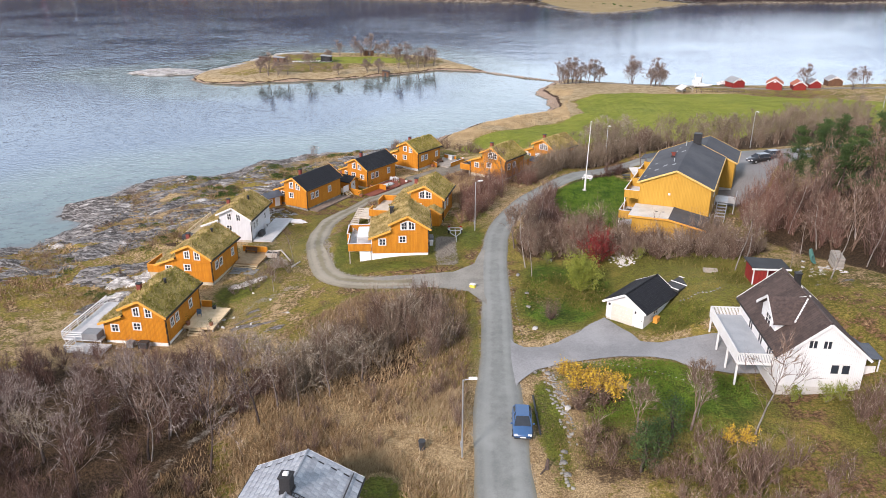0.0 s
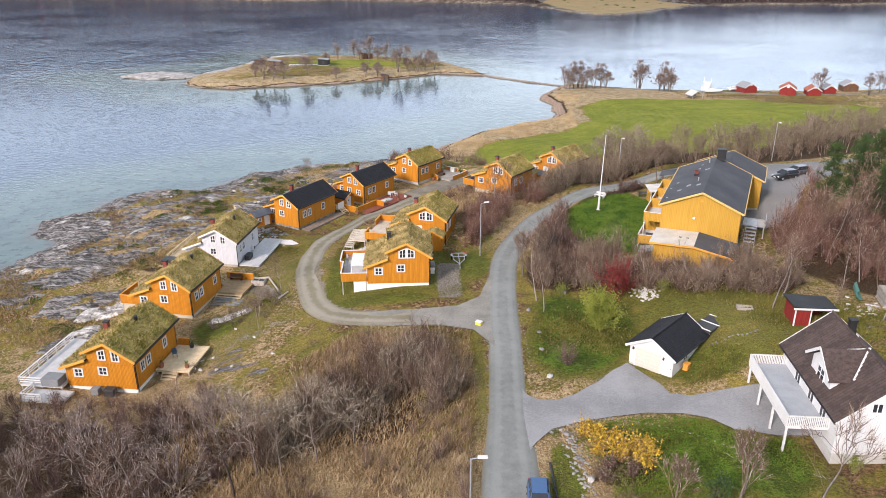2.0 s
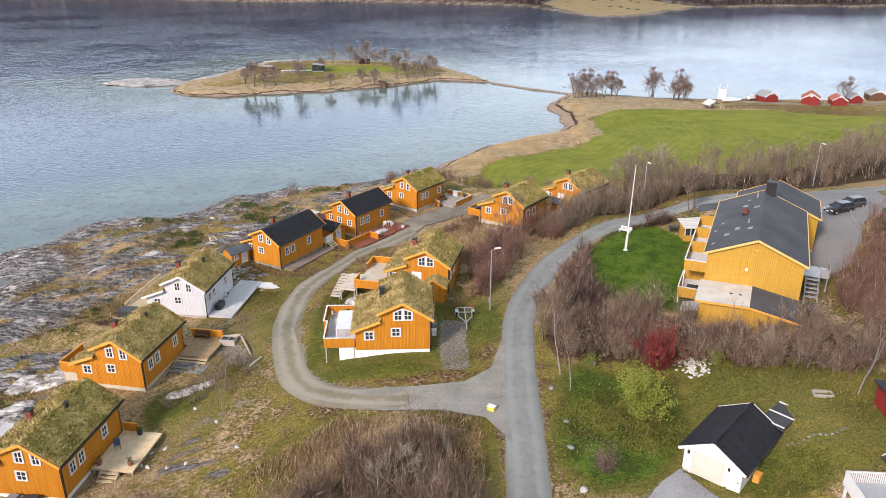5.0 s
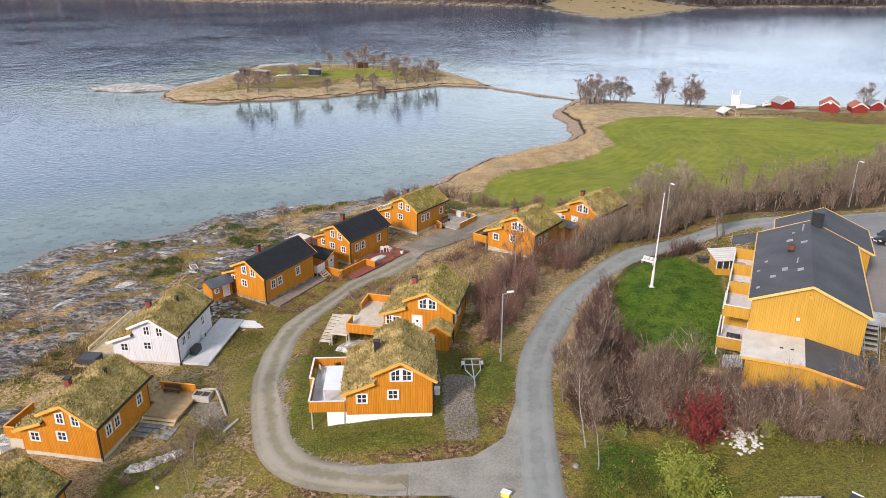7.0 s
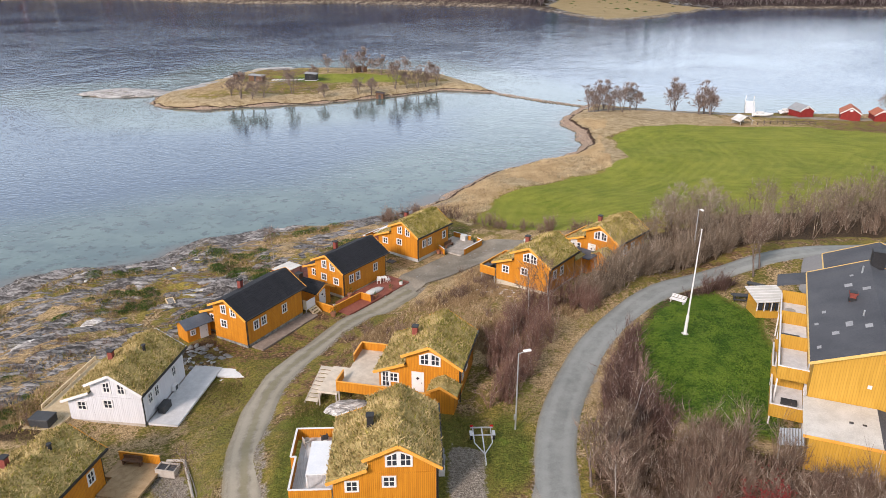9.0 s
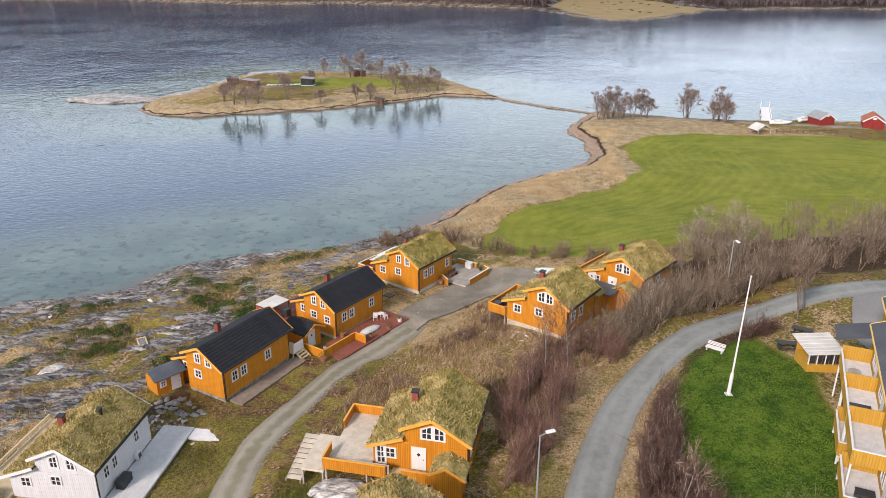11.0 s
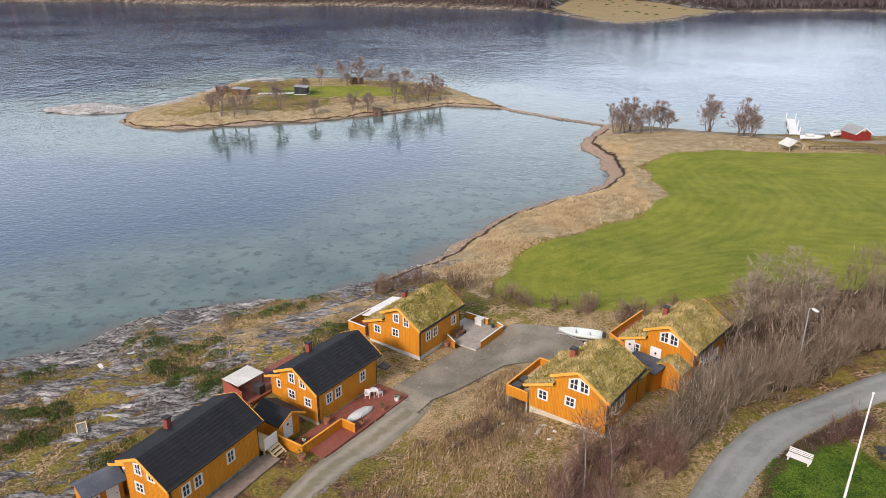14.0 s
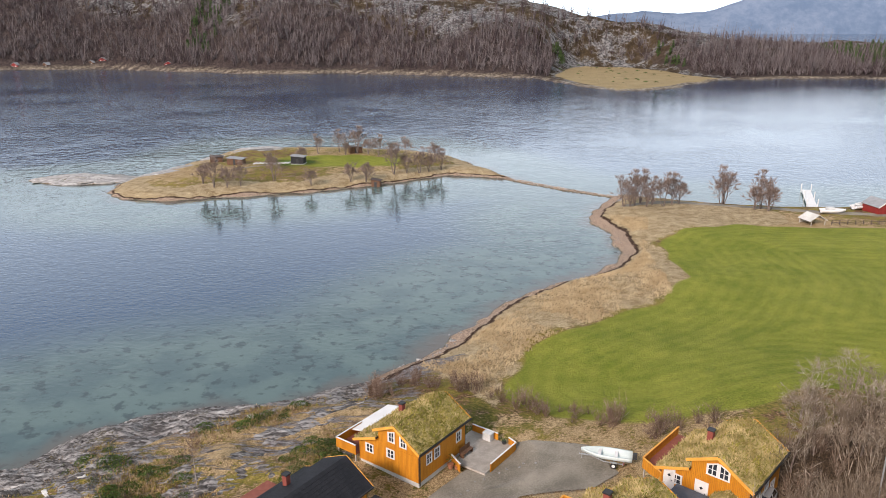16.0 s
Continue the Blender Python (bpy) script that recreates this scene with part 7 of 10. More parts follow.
part("grille", boxes((0.25, -0.28, 0.06, 0.265, 0.2, 0.52)), PLASTIC_DARK, hp)
# garden shed by B1
shed = thing("garden_shed", -33.2, 127.6, 4.4, 42, "small ochre shed with dark blue roof and white door", "shed")
part("wall", prism([(0, -0.4), (2.3, -0.4), (2.3, 1.9), (1.15, 2.5), (0, 1.9)], "y", 0, 3.0), OCHRE, shed)
for s, xa in ((-1, -0.3), (1, 2.6)):
    part("roof", slab([(1.15, 2.62), (xa, 1.86)], 0.08, -0.3, 3.3), BLUE_ROOF, shed)
door(shed, on_wall(2.3, 2.1, 0, EAST), 0.8, 1.8, name="shed_door", diamond=False)
window(shed, on_wall(2.3, 0.7, 1.2, EAST), 0.5, 0.5)
# B1
terrace(B1, "brown planked strip along the black-roofed cabin", [(0.15, 0.4, 1.9, 10.6)], DECK_BROWN, 0.12, along="y", legs=False)
terrace(B1, "entrance landing with white picket rails", [(-2.4, 10.2, 0.4, 12.0)], DECK, 0.8, [((0.4, 10.3), (0.4, 12.0))], WHITE_PAINT, WHITE_PAINT, h=0.9)
flight(B1, "short wooden steps at the end of the cabin", 0.5, 11.2, 0.0, 0.8, 1.2, 90, DECK, 3)
# B2: porch, enclosing walls, red-brown terrace
pch = at_house(B2, "porch", -4.0, -4.4, 0, 0, "ochre entrance porch with black tiled roof", "porch")
part("wall", prism([(0, -0.6), (2.7, -0.6), (2.7, 2.3), (1.35, 3.0), (0, 2.3)], "x", 0.0, 3.1), OCHRE, pch)
for yb, k in ((-0.35, 1), (3.05, -1)):
    bm = bmesh.new()
    y1, z1 = (-0.35, 2.2) if k == 1 else (3.05, 2.2)
    v = [(-0.3, 1.35, 3.12), (3.7, 1.35, 3.12), (3.7, y1, z1), (-0.3, y1, z1)]
    vs = [bm.verts.new(q) for q in v]
    f = bm.faces.new(vs)
    ret = bmesh.ops.extrude_face_region(bm, geom=[f])
    bmesh.ops.translate(bm, verts=[g for g in ret["geom"] if isinstance(g, bmesh.types.BMVert)], vec=(0, 0, 0.12))
    part("roof", bm, BLACK_TILE, pch)
for k in (0, 1):
    bm = bmesh.new()
    beam(bm, (3.72, 1.35, 3.16), (3.72, -0.35 if k else 3.05, 2.24), 0.05, 0.2)
    part("barge_board", bm, TRIM, pch)
door(pch, on_wall(3.1, 1.2, 0.25, EAST), 0.9, 1.95, name="entrance_door")
terrace(B2, "red-brown boarded terrace with ochre screens", [(0.1, -3.6, 4.1, 9.0)], DECK_RED, 0.25, [((-0.9, -4.5), (2.2, -4.4)), ((2.2, -4.4), (2.2, 0.9)), ((2.2, 0.9), (3.9, 0.9))], OCHRE, TRIM, h=0.95, along="y", legs=False)
terrace(B2, "sea-side red terrace with dark red screen", [(-11.6, -2.0, -7.7, 7.5)], DECK_RED, 0.7, [((-11.6, -2.0), (-8.2, -2.4)), ((-11.6, -2.0), (-11.6, 1.2))], WOOD_RED, WOOD_RED, h=1.3)
part("shelter_roof", boxes((-11.7, -2.0, 2.1, -9.2, 1.4, 2.16)), PANEL, B2)
for px, py in ((-11.6, -1.9), (-9.3, -1.9), (-11.6, 1.3), (-9.3, 1.3)):
    part("shelter_post", boxes((px - 0.05, py - 0.05, 0.6, px + 0.05, py + 0.05, 2.1)), WOOD_RED, B2)
chest(B2, -8.4, 0.0, 0.7, 0.9, 0.8, 1.0, PLASTIC_DARK, "black covered grill on the terrace", "grill")
part("step", boxes((0.02, 8.9, 2.3, 1.2, 9.9, 2.42)), BLACK_METAL, B2)
window(B2, on_wall(-1.3, 0, 2.2, SOUTH), 0.8, 0.8)
cb = at_house(B2, "covered_boat", 2.3, 3.4, 0.3, -6, "upturned rowing boat under a pale tarpaulin", "boat")
bm = bmesh.new()
rings = []
for i in range(13):
    t = i / 12 * 2 - 1
    w = 0.62 * max(0.03, 1 - abs(t) ** 2.6)
    hh = 0.5 * max(0.1, 1 - abs(t) ** 3)
    rings.append([bm.verts.new((w * math.cos(a), 1.9 * t, hh * math.sin(a) + 0.02 * math.sin(i * 2.3))) for a in np.linspace(0, math.pi, 9)])
for a, b in zip(rings, rings[1:]):
    for i in range(8):
        bm.faces.new((a[i], a[i + 1], b[i + 1], b[i]))
    bm.faces.new((a[0], b[0], b[8], a[8]))
bm.faces.new(rings[0])
bm.faces.new(rings[-1][::-1])
part("hull", bm, TARP, cb, smooth=True)
chair(B2, 0.9, 6.2, 0.25, 40, WHITE_PAINT), chair(B2, 1.7, 7.2, 0.25, 160, WHITE_PAINT), table(B2, 1.2, 6.9, 0.25, WHITE_PAINT, "white round garden table on the red terrace", 0.45)
pot(B2, 3.6, 2.2, 0.25), pot(B2, 3.7, 5.4, 0.25), pot(B2, 0.6, 0.5, 0.25, 0.35, 0.9), pot(B2, 2.6, -4.9, 0.1, 0.4, 0.7), pot(B2, 3.7, 7.6, 0.25, 0.3, 0.2, WHITE_PAINT), pot(B2, 0.9, -2.9, 0.25, 0.2, 0.3, WHITE_PAINT)
# B3
terrace(B3, "weathered grey terrace with white-capped ochre rails", [(0.4, 5.2, 4.2, 11.2), (-1.5, 8.4, 0.4, 11.2)], DECK_GREY, 0.3, [((1.9, 4.2), (0.2, 5.1)), ((4.3, 6.0), (4.3, 10.9)), ((4.3, 10.9), (3.2, 11.3)), ((1.9, 11.3), (-1.4, 11.3))], OCHRE, WHITE_PAINT, h=0.75, along="y", legs=False)
terrace(B3, "ochre balcony with pale boarded floor on the sea side", [(-10.4, -0.5, -7.7, 3.4)], DECK_RED, 1.1, [((-10.4, -0.5), (-7.7, -0.5)), ((-10.4, -0.5), (-10.4, 3.4))], OCHRE, WHITE_PAINT, h=0.9)
part("lean_to_roof", slab([(-7.9, 2.35), (-10.8, 1.75)], 0.08, 1.8, 8.2), WHITE_PAINT, B3)
for px, py in ((-10.6, 2.0), (-10.6, 8.0)):
    part("lean_to_post", boxes((px - 0.06, py - 0.06, -2.0, px + 0.06, py + 0.06, 1.75)), WHITE_PAINT, B3)
pot(B3, 0.6, 4.4, 0.0, 0.35, 1.2), pot(B3, 1.2, 4.6, 0.0, 0.25, 0.8), pot(B3, 2.8, 11.0, 0.3, 0.25, 0.3, PLASTIC_DARK)
bb = at_house(B3, "bench", 0.75, 7.0, 0.3, 90, "dark brown wooden bench against the cabin wall", "bench")
part("seat", boxes((-0.9, -0.25, 0.38, 0.9, 0.25, 0.46)), BROWN, bb)
part("backrest", boxes((-0.9, 0.22, 0.46, 0.9, 0.28, 0.95)), BROWN, bb)
for sx in (-0.8, 0.8):
    part("leg", boxes((sx - 0.05, -0.22, 0, sx + 0.05, 0.22, 0.38)), BROWN, bb)
chest(B3, 1.0, 10.7, 0.3, 1.0, 0.7, 0.9, TARP, "grey covered garden furniture", "covered furniture")
# H1
terrace(H1, "grey terrace with white-capped ochre parapets", [(-10.9, 0.0, -7.7, 7.6)], DECK_PALE, 0.9,
        [((-10.9, 0.0), (-7.75, 0.0)), ((-10.9, 0.0), (-10.9, 3.9)), ((-10.9, 3.9), (-11.3, 3.9)), ((-11.3, 3.9), (-11.3, 7.6)), ((-11.3, 7.6), (-7.75, 7.6))], OCHRE, WHITE_PAINT, h=0.9)
part("terrace_plinth", boxes((-9.4, 0.15, -1.2, -7.6, 6.0, 0.6)), PLINTH, H1)
per = at_house(H1, "pergola", -8.7, 2.9, 0.9, 0, "white lattice pergola over the terrace", "pergola")
for sx in (-0.95, 0.95):
    for sy in (-2.0, 2.0):
        part("post", boxes((sx - 0.05, sy - 0.05, 0, sx + 0.05, sy + 0.05, 1.45)), WHITE_PAINT, per)
for i in range(9):
    part("slat", boxes((-1.0, -2.0 + i * 0.5 - 0.04, 1.51, 1.0, -2.0 + i * 0.5 + 0.04, 1.57)), WHITE_PAINT, per)
for i in range(6):
    part("rafter", boxes((-1.0 + i * 0.4 - 0.035, -2.1, 1.45, -1.0 + i * 0.4 + 0.035, 2.1, 1.51)), WHITE_PAINT, per)
part("sheet", boxes((-0.98, -2.0, 1.575, 0.98, 2.0, 1.585)), surface("white_clear_sheet", (0.58, 0.62, 0.66), (0.70, 0.73, 0.76), rough=0.4), per)
chair(H1, -10.4, 6.4, 0.9, 120, DECK_GREY, "grey wooden garden chair"), chair(H1, -9.0, 6.9, 0.9, 200, PLASTIC_DARK, "dark folding garden chair")
window(H1, on_wall(0, 1.3, 1.6, EAST), 0.6, 1.9, 2, 3)
for k, (px, py) in enumerate(((0.5, 3.4), (0.6, 4.8), (0.55, 5.6))):
    chest(H1, px, py, 0.1, 0.5, 0.5, 0.7, TUB_GREY if k else WHITE_PAINT, "small bin standing against the cabin wall", "bin")
# H2
terrace(H2, "large pale wooden terrace with ochre boarded rails", [(-11.4, -1.4, -7.7, 6.2)], DECK_BLEACHED, 0.9, [((-11.4, -1.5), (-6.2, -1.5)), ((-11.4, 3.6), (-11.4, 6.2)), ((-11.4, 6.2), (-8.2, 6.2)), ((-11.4, -1.4), (-11.4, 0.6))], OCHRE, TRIM, h=0.85)
terrace(H2, "slanting pale boarded ramp beside the terrace", [(-13.4, -1.4, -11.4, 3.2)], DECK_BLEACHED, 0.4, along="y")
flight(H2, "long flight of pale wooden steps down the slope", -14.05, 3.1, -0.9, 0.45, 1.15, 0, DECK_BLEACHED, 9, 0.5)
part("wing_screen", boxes((-9.4, -1.3, 0.9, -6.0, -1.22, 1.75)), DECK_BLEACHED, H2)
door(H2, on_wall(-3.9, 0, 0.75, SOUTH), 0.95, 2.0, name="entrance_door")
window(H2, on_wall(-7.0, -0.01, 1.75, SOUTH), 0.7, 1.5, 2, 3)
terrace(H2, "short entrance gallery with ochre rail", [(-6.0, -1.3, -2.4, -0.05)], DECK, 0.7, [((-5.0, -1.3), (-2.4, -1.3))], OCHRE, TRIM, h=0.8)
flight(H2, "brown wooden steps to the entrance", -5.6, -1.3, -0.4, 0.7, 0.9, 0, DECK_GREY, 5, 0.28)
pr = at_house(H2, "porch", -2.3, -1.9, 0, 0, "ochre porch with a small turf roof", "porch")
part("wall", prism([(0, -0.8), (2.2, -0.8), (2.2, 2.2), (1.1, 2.8), (0, 2.3)], "y", 0, 1.9), OCHRE, pr)
turf_slope("turf", pr, (1.0, 2.86), (2.55, 2.0), -0.3, 1.9, 71, 0.2, 120, 0.1, 0.15)
turf_slope("turf", pr, (1.0, 2.86), (-0.3, 2.2), -0.3, 1.9, 72, 0.2, 120, 0.1, 0.15)
for xe, ze in ((2.6, 1.98), (-0.35, 2.16)):
    bm = bmesh.new()
    beam(bm, (1.0, -0.36, 2.88), (xe, -0.36, ze), 0.05, 0.22)
    part("barge_board", bm, TRIM, pr)
# H4, H5
terrace(H4, "small terrace with ochre solid rails", [(-10.0, -0.2, -7.7, 6.0)], DECK, 0.9, [((-10.0, -0.2), (-7.7, -0.2)), ((-10.0, -0.2), (-10.0, 6.0)), ((-10.0, 6.0), (-8.2, 6.0))], OCHRE, TRIM, h=0.85)
chest(H4, -9.3, 0.7, 0.9, 0.9, 0.8, 0.75, PLASTIC_DARK, "black storage box on the terrace"), chest(H4, -9.2, 2.0, 0.9, 0.9, 0.8, 0.75, PLASTIC_DARK, "black storage box on the terrace")
ext = at_house(H4, "annex", -3.0, 6.6, 0, 0, "ochre annex with turf roof behind the cabin", "annex")
part("wall", prism([(0, -0.8), (2.9, -0.8), (2.9, 2.5), (0, 3.4)], "y", 0, 2.4), OCHRE, ext)
turf_slope("turf", ext, (0, 3.5), (3.2, 2.5), 0.05, 2.7, 77, 0.5, 160, 0.12)
terrace(H5, "red-brown terrace with ochre rail and fence", [(-10.2, 1.6, -7.7, 9.0), (-7.7, -1.2, -3.2, 0.0)], DECK_RED, 0.8, [((-10.2, 1.6), (-7.2, 0.2)), ((-10.2, 1.6), (-10.2, 9.0))], OCHRE, TRIM, h=0.85)
door(H5, on_wall(-6.9, -0.01, 0.7, SOUTH), 0.8, 2.0, name="glazed_door"), door(H5, on_wall(-4.0, -0.01, 0.7, SOUTH), 0.95, 2.0, name="entrance_door")
cp = at_house(H5, "carport", -5.6, -3.9, 0, 0, "ochre lean-to shed with flat blue-grey roof", "shed")
part("wall", boxes((0.1, 0.1, -1.2, 3.4, 2.7, 2.15)), OCHRE, cp)
part("roof", boxes((-0.15, -0.15, 2.15, 3.65, 2.9, 2.3)), BLUE_ROOF, cp, bevel=0.03)
p5 = at_house(H5, "porch", -2.6, -1.9, 0, 0, "ochre porch with a small turf roof", "porch")
part("wall", prism([(0, -0.8), (2.2, -0.8), (2.2, 2.2), (1.1, 2.9), (0, 2.3)], "y", 0, 1.9), OCHRE, p5)
turf_slope("turf", p5, (1.0, 2.96), (2.55, 2.0), -0.3, 1.9, 81, 0.3, 100, 0.1, 0.15)
turf_slope("turf", p5, (1.0, 2.96), (-0.3, 2.2), -0.3, 1.9, 82, 0.3, 100, 0.1, 0.15)
for wy in (3.0, 5.6):
    window(H5, on_wall(0.01, wy, 1.35, EAST), 0.8, 0.95)

# ---- garage ----
CREAM = surface("cream_steel", (0.52, 0.49, 0.42), (0.60, 0.57, 0.50), rough=0.5)
gd = new("garage_door")
gd.parent = GARAGE
gd.matrix_local = pose(2.35, 0.35, 0)
for i in range(5):
    part("panel", boxes((-1.3, -0.04, 0.06 + i * 0.42, 1.3, 0.0, 0.06 + i * 0.42 + 0.4)), CREAM, gd, bevel=0.02)
part("casing", boxes((-1.42, -0.05, 0, -1.31, -0.001, 2.3), (1.31, -0.05, 0, 1.42, -0.001, 2.3), (-1.31, -0.05, 2.18, 1.31, -0.001, 2.3)), WHITE_PAINT, gd)
door(GARAGE, on_wall(4.5, 0.35, 0.05, SOUTH), 0.8, 2.0, name="side_door", diamond=False)
for lx in (0.75, 4.0):
    part("wall_lamp", boxes((lx - 0.08, 0.2, 1.75, lx + 0.08, 0.35, 2.0)), BLACK_METAL, GARAGE)
window(GARAGE, on_wall(5.0, 3.0, 1.4, EAST), 0.9, 0.6)
chest(GARAGE, 5.5, 2.4, 0.2, 0.5, 0.7, 0.9, surface("orange_plastic", (0.6, 0.25, 0.04), (0.7, 0.32, 0.06)), "orange box leaning by the garage", "box")
# ---- villa: dormer, chimney, deck on posts, windows ----
chimney(VILLA, 4.4, 9.4, 7.1, 1.1, 0.55, BLACK_METAL)
part("chimney_flashing", boxes((3.9, 8.9, 6.6, 4.9, 9.9, 6.95)), WHITE_PAINT, VILLA)
DORMER_TILE = surface("dormer_tile", (0.045, 0.032, 0.029), (0.10, 0.07, 0.062), big=3.0, fine=9, rough=0.7, bump=0.6)
dm = new("dormer")
dm.parent = VILLA
dm.matrix_local = pose(0.3, 5.6, 3.9)
part("wall", prism([(-1.9, 0), (1.9, 0), (1.9, 1.95), (0, 3.33), (-1.9, 1.95)], "x", 0.5, 2.6), WHITE, dm)
for s in (-1, 1):
    courses = 7
    for i in range(courses):
        a0, a1 = i / courses, (i + 1.08) / courses
        bm = bmesh.new()
        ya, yb, za, zb = s * 2.4 * a0, s * 2.4 * a1, 3.5 - 1.75 * a0, 3.5 - 1.75 * a1
        ea, eb = 4.0 - 2.0 * a0, 4.0 - 2.0 * a1
        v = [(0.05, ya, za), (ea, ya, za), (eb, yb, zb + 0.05), (0.05, yb, zb + 0.05)]
        f = bm.faces.new([bm.verts.new(q) for q in v])
        ret = bmesh.ops.extrude_face_region(bm, geom=[f])
        bmesh.ops.translate(bm, verts=[g for g in ret["geom"] if isinstance(g, bmesh.types.BMVert)], vec=(0, 0, -0.1))
        part("dormer_course", bm, DORMER_TILE, dm)
    bm = bmesh.new()
    beam(bm, (0.02, 0, 3.52), (0.02, s * 2.4, 1.79), 0.05, 0.26)
    part("barge_board", bm, WHITE_PAINT, dm)
    bm = bmesh.new()
    beam(bm, (3.95, 0, 3.66), (2.0, s * 2.42, 2.0), 0.2, 0.06)
    part("valley_flashing", bm, WHITE_PAINT, dm)
window(dm, on_wall(0.5, 0, 1.15, WEST), 1.3, 1.0)
for lx in (3.0, 4.25):
    window(VILLA, on_wall(lx, 0.35, 5.2, SOUTH), 0.8, 0.75, 2, 1)
for lx in (5.3, 6.25):
    window(VILLA, on_wall(lx, 0.35, 2.75, SOUTH), 0.78, 0.9, 1, 1)
for ly in (3.0, 5.5, 8.5):
    window(VILLA, on_wall(0.35, ly, 2.9, WEST), 1.1, 1.1, 2, 1)
dk = at_house(VILLA, "balcony", 0, 0, 0, 0, "white railed balcony with grey floor on tall posts", "balcony")
part("floor", boxes((-2.9, 1.6, 2.25, 0.33, 11.4, 2.45)), surface("balcony_sheet", (0.30, 0.33, 0.36), (0.40, 0.43, 0.46), rough=0.6), dk)
for (xa, ya), (xb, yb) in (((-2.9, 1.6), (-2.9, 11.4)), ((-2.9, 1.6), (0.3, 1.6)), ((-2.9, 11.4), (0.3, 11.4))):
    bm = bmesh.new()
    n = int(math.hypot(xb - xa, yb - ya) / 0.14)
    for i in range(n + 1):
        t = i / n
        q = (xa + (xb - xa) * t, ya + (yb - ya) * t)
        beam(bm, (*q, 2.3), (*q, 3.3), 0.09, 0.03) if abs(yb - ya) < 0.1 else beam(bm, (*q, 2.3), (*q, 3.3), 0.03, 0.09)
    part("railing", bm, WHITE_PAINT, dk)
    bm = bmesh.new()
    beam(bm, (xa, ya, 3.33), (xb, yb, 3.33), 0.14, 0.06)
    part("hand_rail", bm, WHITE_PAINT, dk)
    bm = bmesh.new()
    beam(bm, (xa, ya, 2.3), (xb, yb, 2.3), 0.06, 0.25)
    part("fascia", bm, WHITE_PAINT, dk)
for ly in (1.8, 4.9, 8.2, 11.2):
    part("post", boxes((-2.86, ly - 0.08, -0.8, -2.7, ly + 0.08, 2.25)), WHITE_PAINT, dk)
stp = at_house(VILLA, "entrance_stair", 8.2, 2.2, 0, 0, "white railed wooden stair at the end of the house", "stair")
part("landing", boxes((0, 0, 1.2, 1.6, 2.4, 1.35)), DECK_GREY, stp)
for i in range(5):
    part("tread", boxes((1.6 + i * 0.3, 0.2, 1.1 - i * 0.22, 1.95 + i * 0.3, 1.6, 1.16 - i * 0.22)), DECK_GREY, stp)
part("rail", boxes((0.0, -0.06, 0.6, 1.6, 0.0, 2.2)), WHITE_PAINT, stp)
part("canopy", boxes((-0.2, -0.2, 3.0, 2.0, 2.8, 3.1)), BLUE_ROOF, stp)
for lx in (0.1, 1.8):
    part("canopy_post", boxes((lx - 0.05, -0.1, -0.5, lx + 0.05, 0.0, 3.0)), WHITE_PAINT, stp)
part("lean_to_roof", slab([(8.25, 3.2), (10.4, 2.5)], 0.06, 5.0, 11.5), BLUE_ROOF, VILLA)
part("lean_to_post", boxes((10.1, 5.1, -0.5, 10.2, 5.2, 2.55), (10.1, 11.2, -0.5, 10.2, 11.3, 2.55)), WHITE_PAINT, VILLA)
# ---- apartment building ----
def felt_patch(x, y, w, l):
    sl = 2.2 / 5.15
    z = 6.4 + x * sl + 0.035
    bm = prism([(x, z), (x + w, z + w * sl), (x + w, z + w * sl + 0.012), (x, z + 0.012)], "y", y, y + l)
    part("roof_patch", bm, surface("patched_felt", (0.22, 0.23, 0.24), (0.34, 0.35, 0.36), rough=0.9), BLOCK)


for q in ((1.6, 4.2, 0.5, 0.6), (2.6, 5.4, 0.5, 0.9), (3.9, 4.6, 0.5, 0.7), (1.0, 8.8, 0.3, 0.5), (2.9, 13.8, 0.6, 0.7), (4.2, 12.4, 0.6, 0.6), (0.4, 6.6, 0.3, 0.4), (0.5, 2.1, 0.3, 0.5), (3.4, 16.2, 0.3, 0.4)):
    felt_patch(*q)
chimney(BLOCK, 3.3, 10.6, 7.9, 0.65, 0.5)
part("chimney_pot", boxes((2.95, 10.25, 8.5, 3.65, 10.95, 8.62)), BRICK, BLOCK)
part("roof_box", boxes((5.2, 18.2, 8.3, 6.4, 19.4, 10.0)), BLACK_METAL, BLOCK, "black chimney casing", bevel=0.03)
bm = bmesh.new()
tube(bm, (3.9, 7.0, 8.0), (3.9, 7.0, 8.6), 0.07, 0.07, 8)
part("vent_pipe", bm, GALV, BLOCK)
bm = bmesh.new()
tube(bm, (4.4, 16.6, 8.2), (4.4, 16.6, 9.0), 0.08, 0.08, 8)
part("vent_pipe", bm, GALV, BLOCK)
anx = at_house(BLOCK, "annex", 0, 0, 0, 0, "low yellow annex with half clear, half felt roof", "annex")
part("wall", prism([(0.5, -1.2), (9.9, -1.2), (9.9, 2.3), (5.3, 3.1), (0.5, 3.0)], "y", -5.0, 0.34), YELLOW, anx)
part("clear_roof", prism([(0.0, 3.1), (5.3, 3.22), (5.3, 3.28), (0.0, 3.16)], "y", -5.4, 0.3), PANEL, anx, "pale clear corrugated roof sheets")
part("felt_roof", prism([(5.3, 3.22), (10.3, 2.32), (10.3, 2.40), (5.3, 3.30)], "y", -5.4, 0.3), FELT, anx)
for (xa, za), (xb, zb) in (((0, 3.05), (5.3, 3.2)), ((5.3, 3.2), (10.3, 2.3))):
    bm = bmesh.new()
    beam(bm, (xa, -5.43, za), (xb, -5.43, zb), 0.05, 0.24)
    part("barge_board", bm, TRIM, anx)
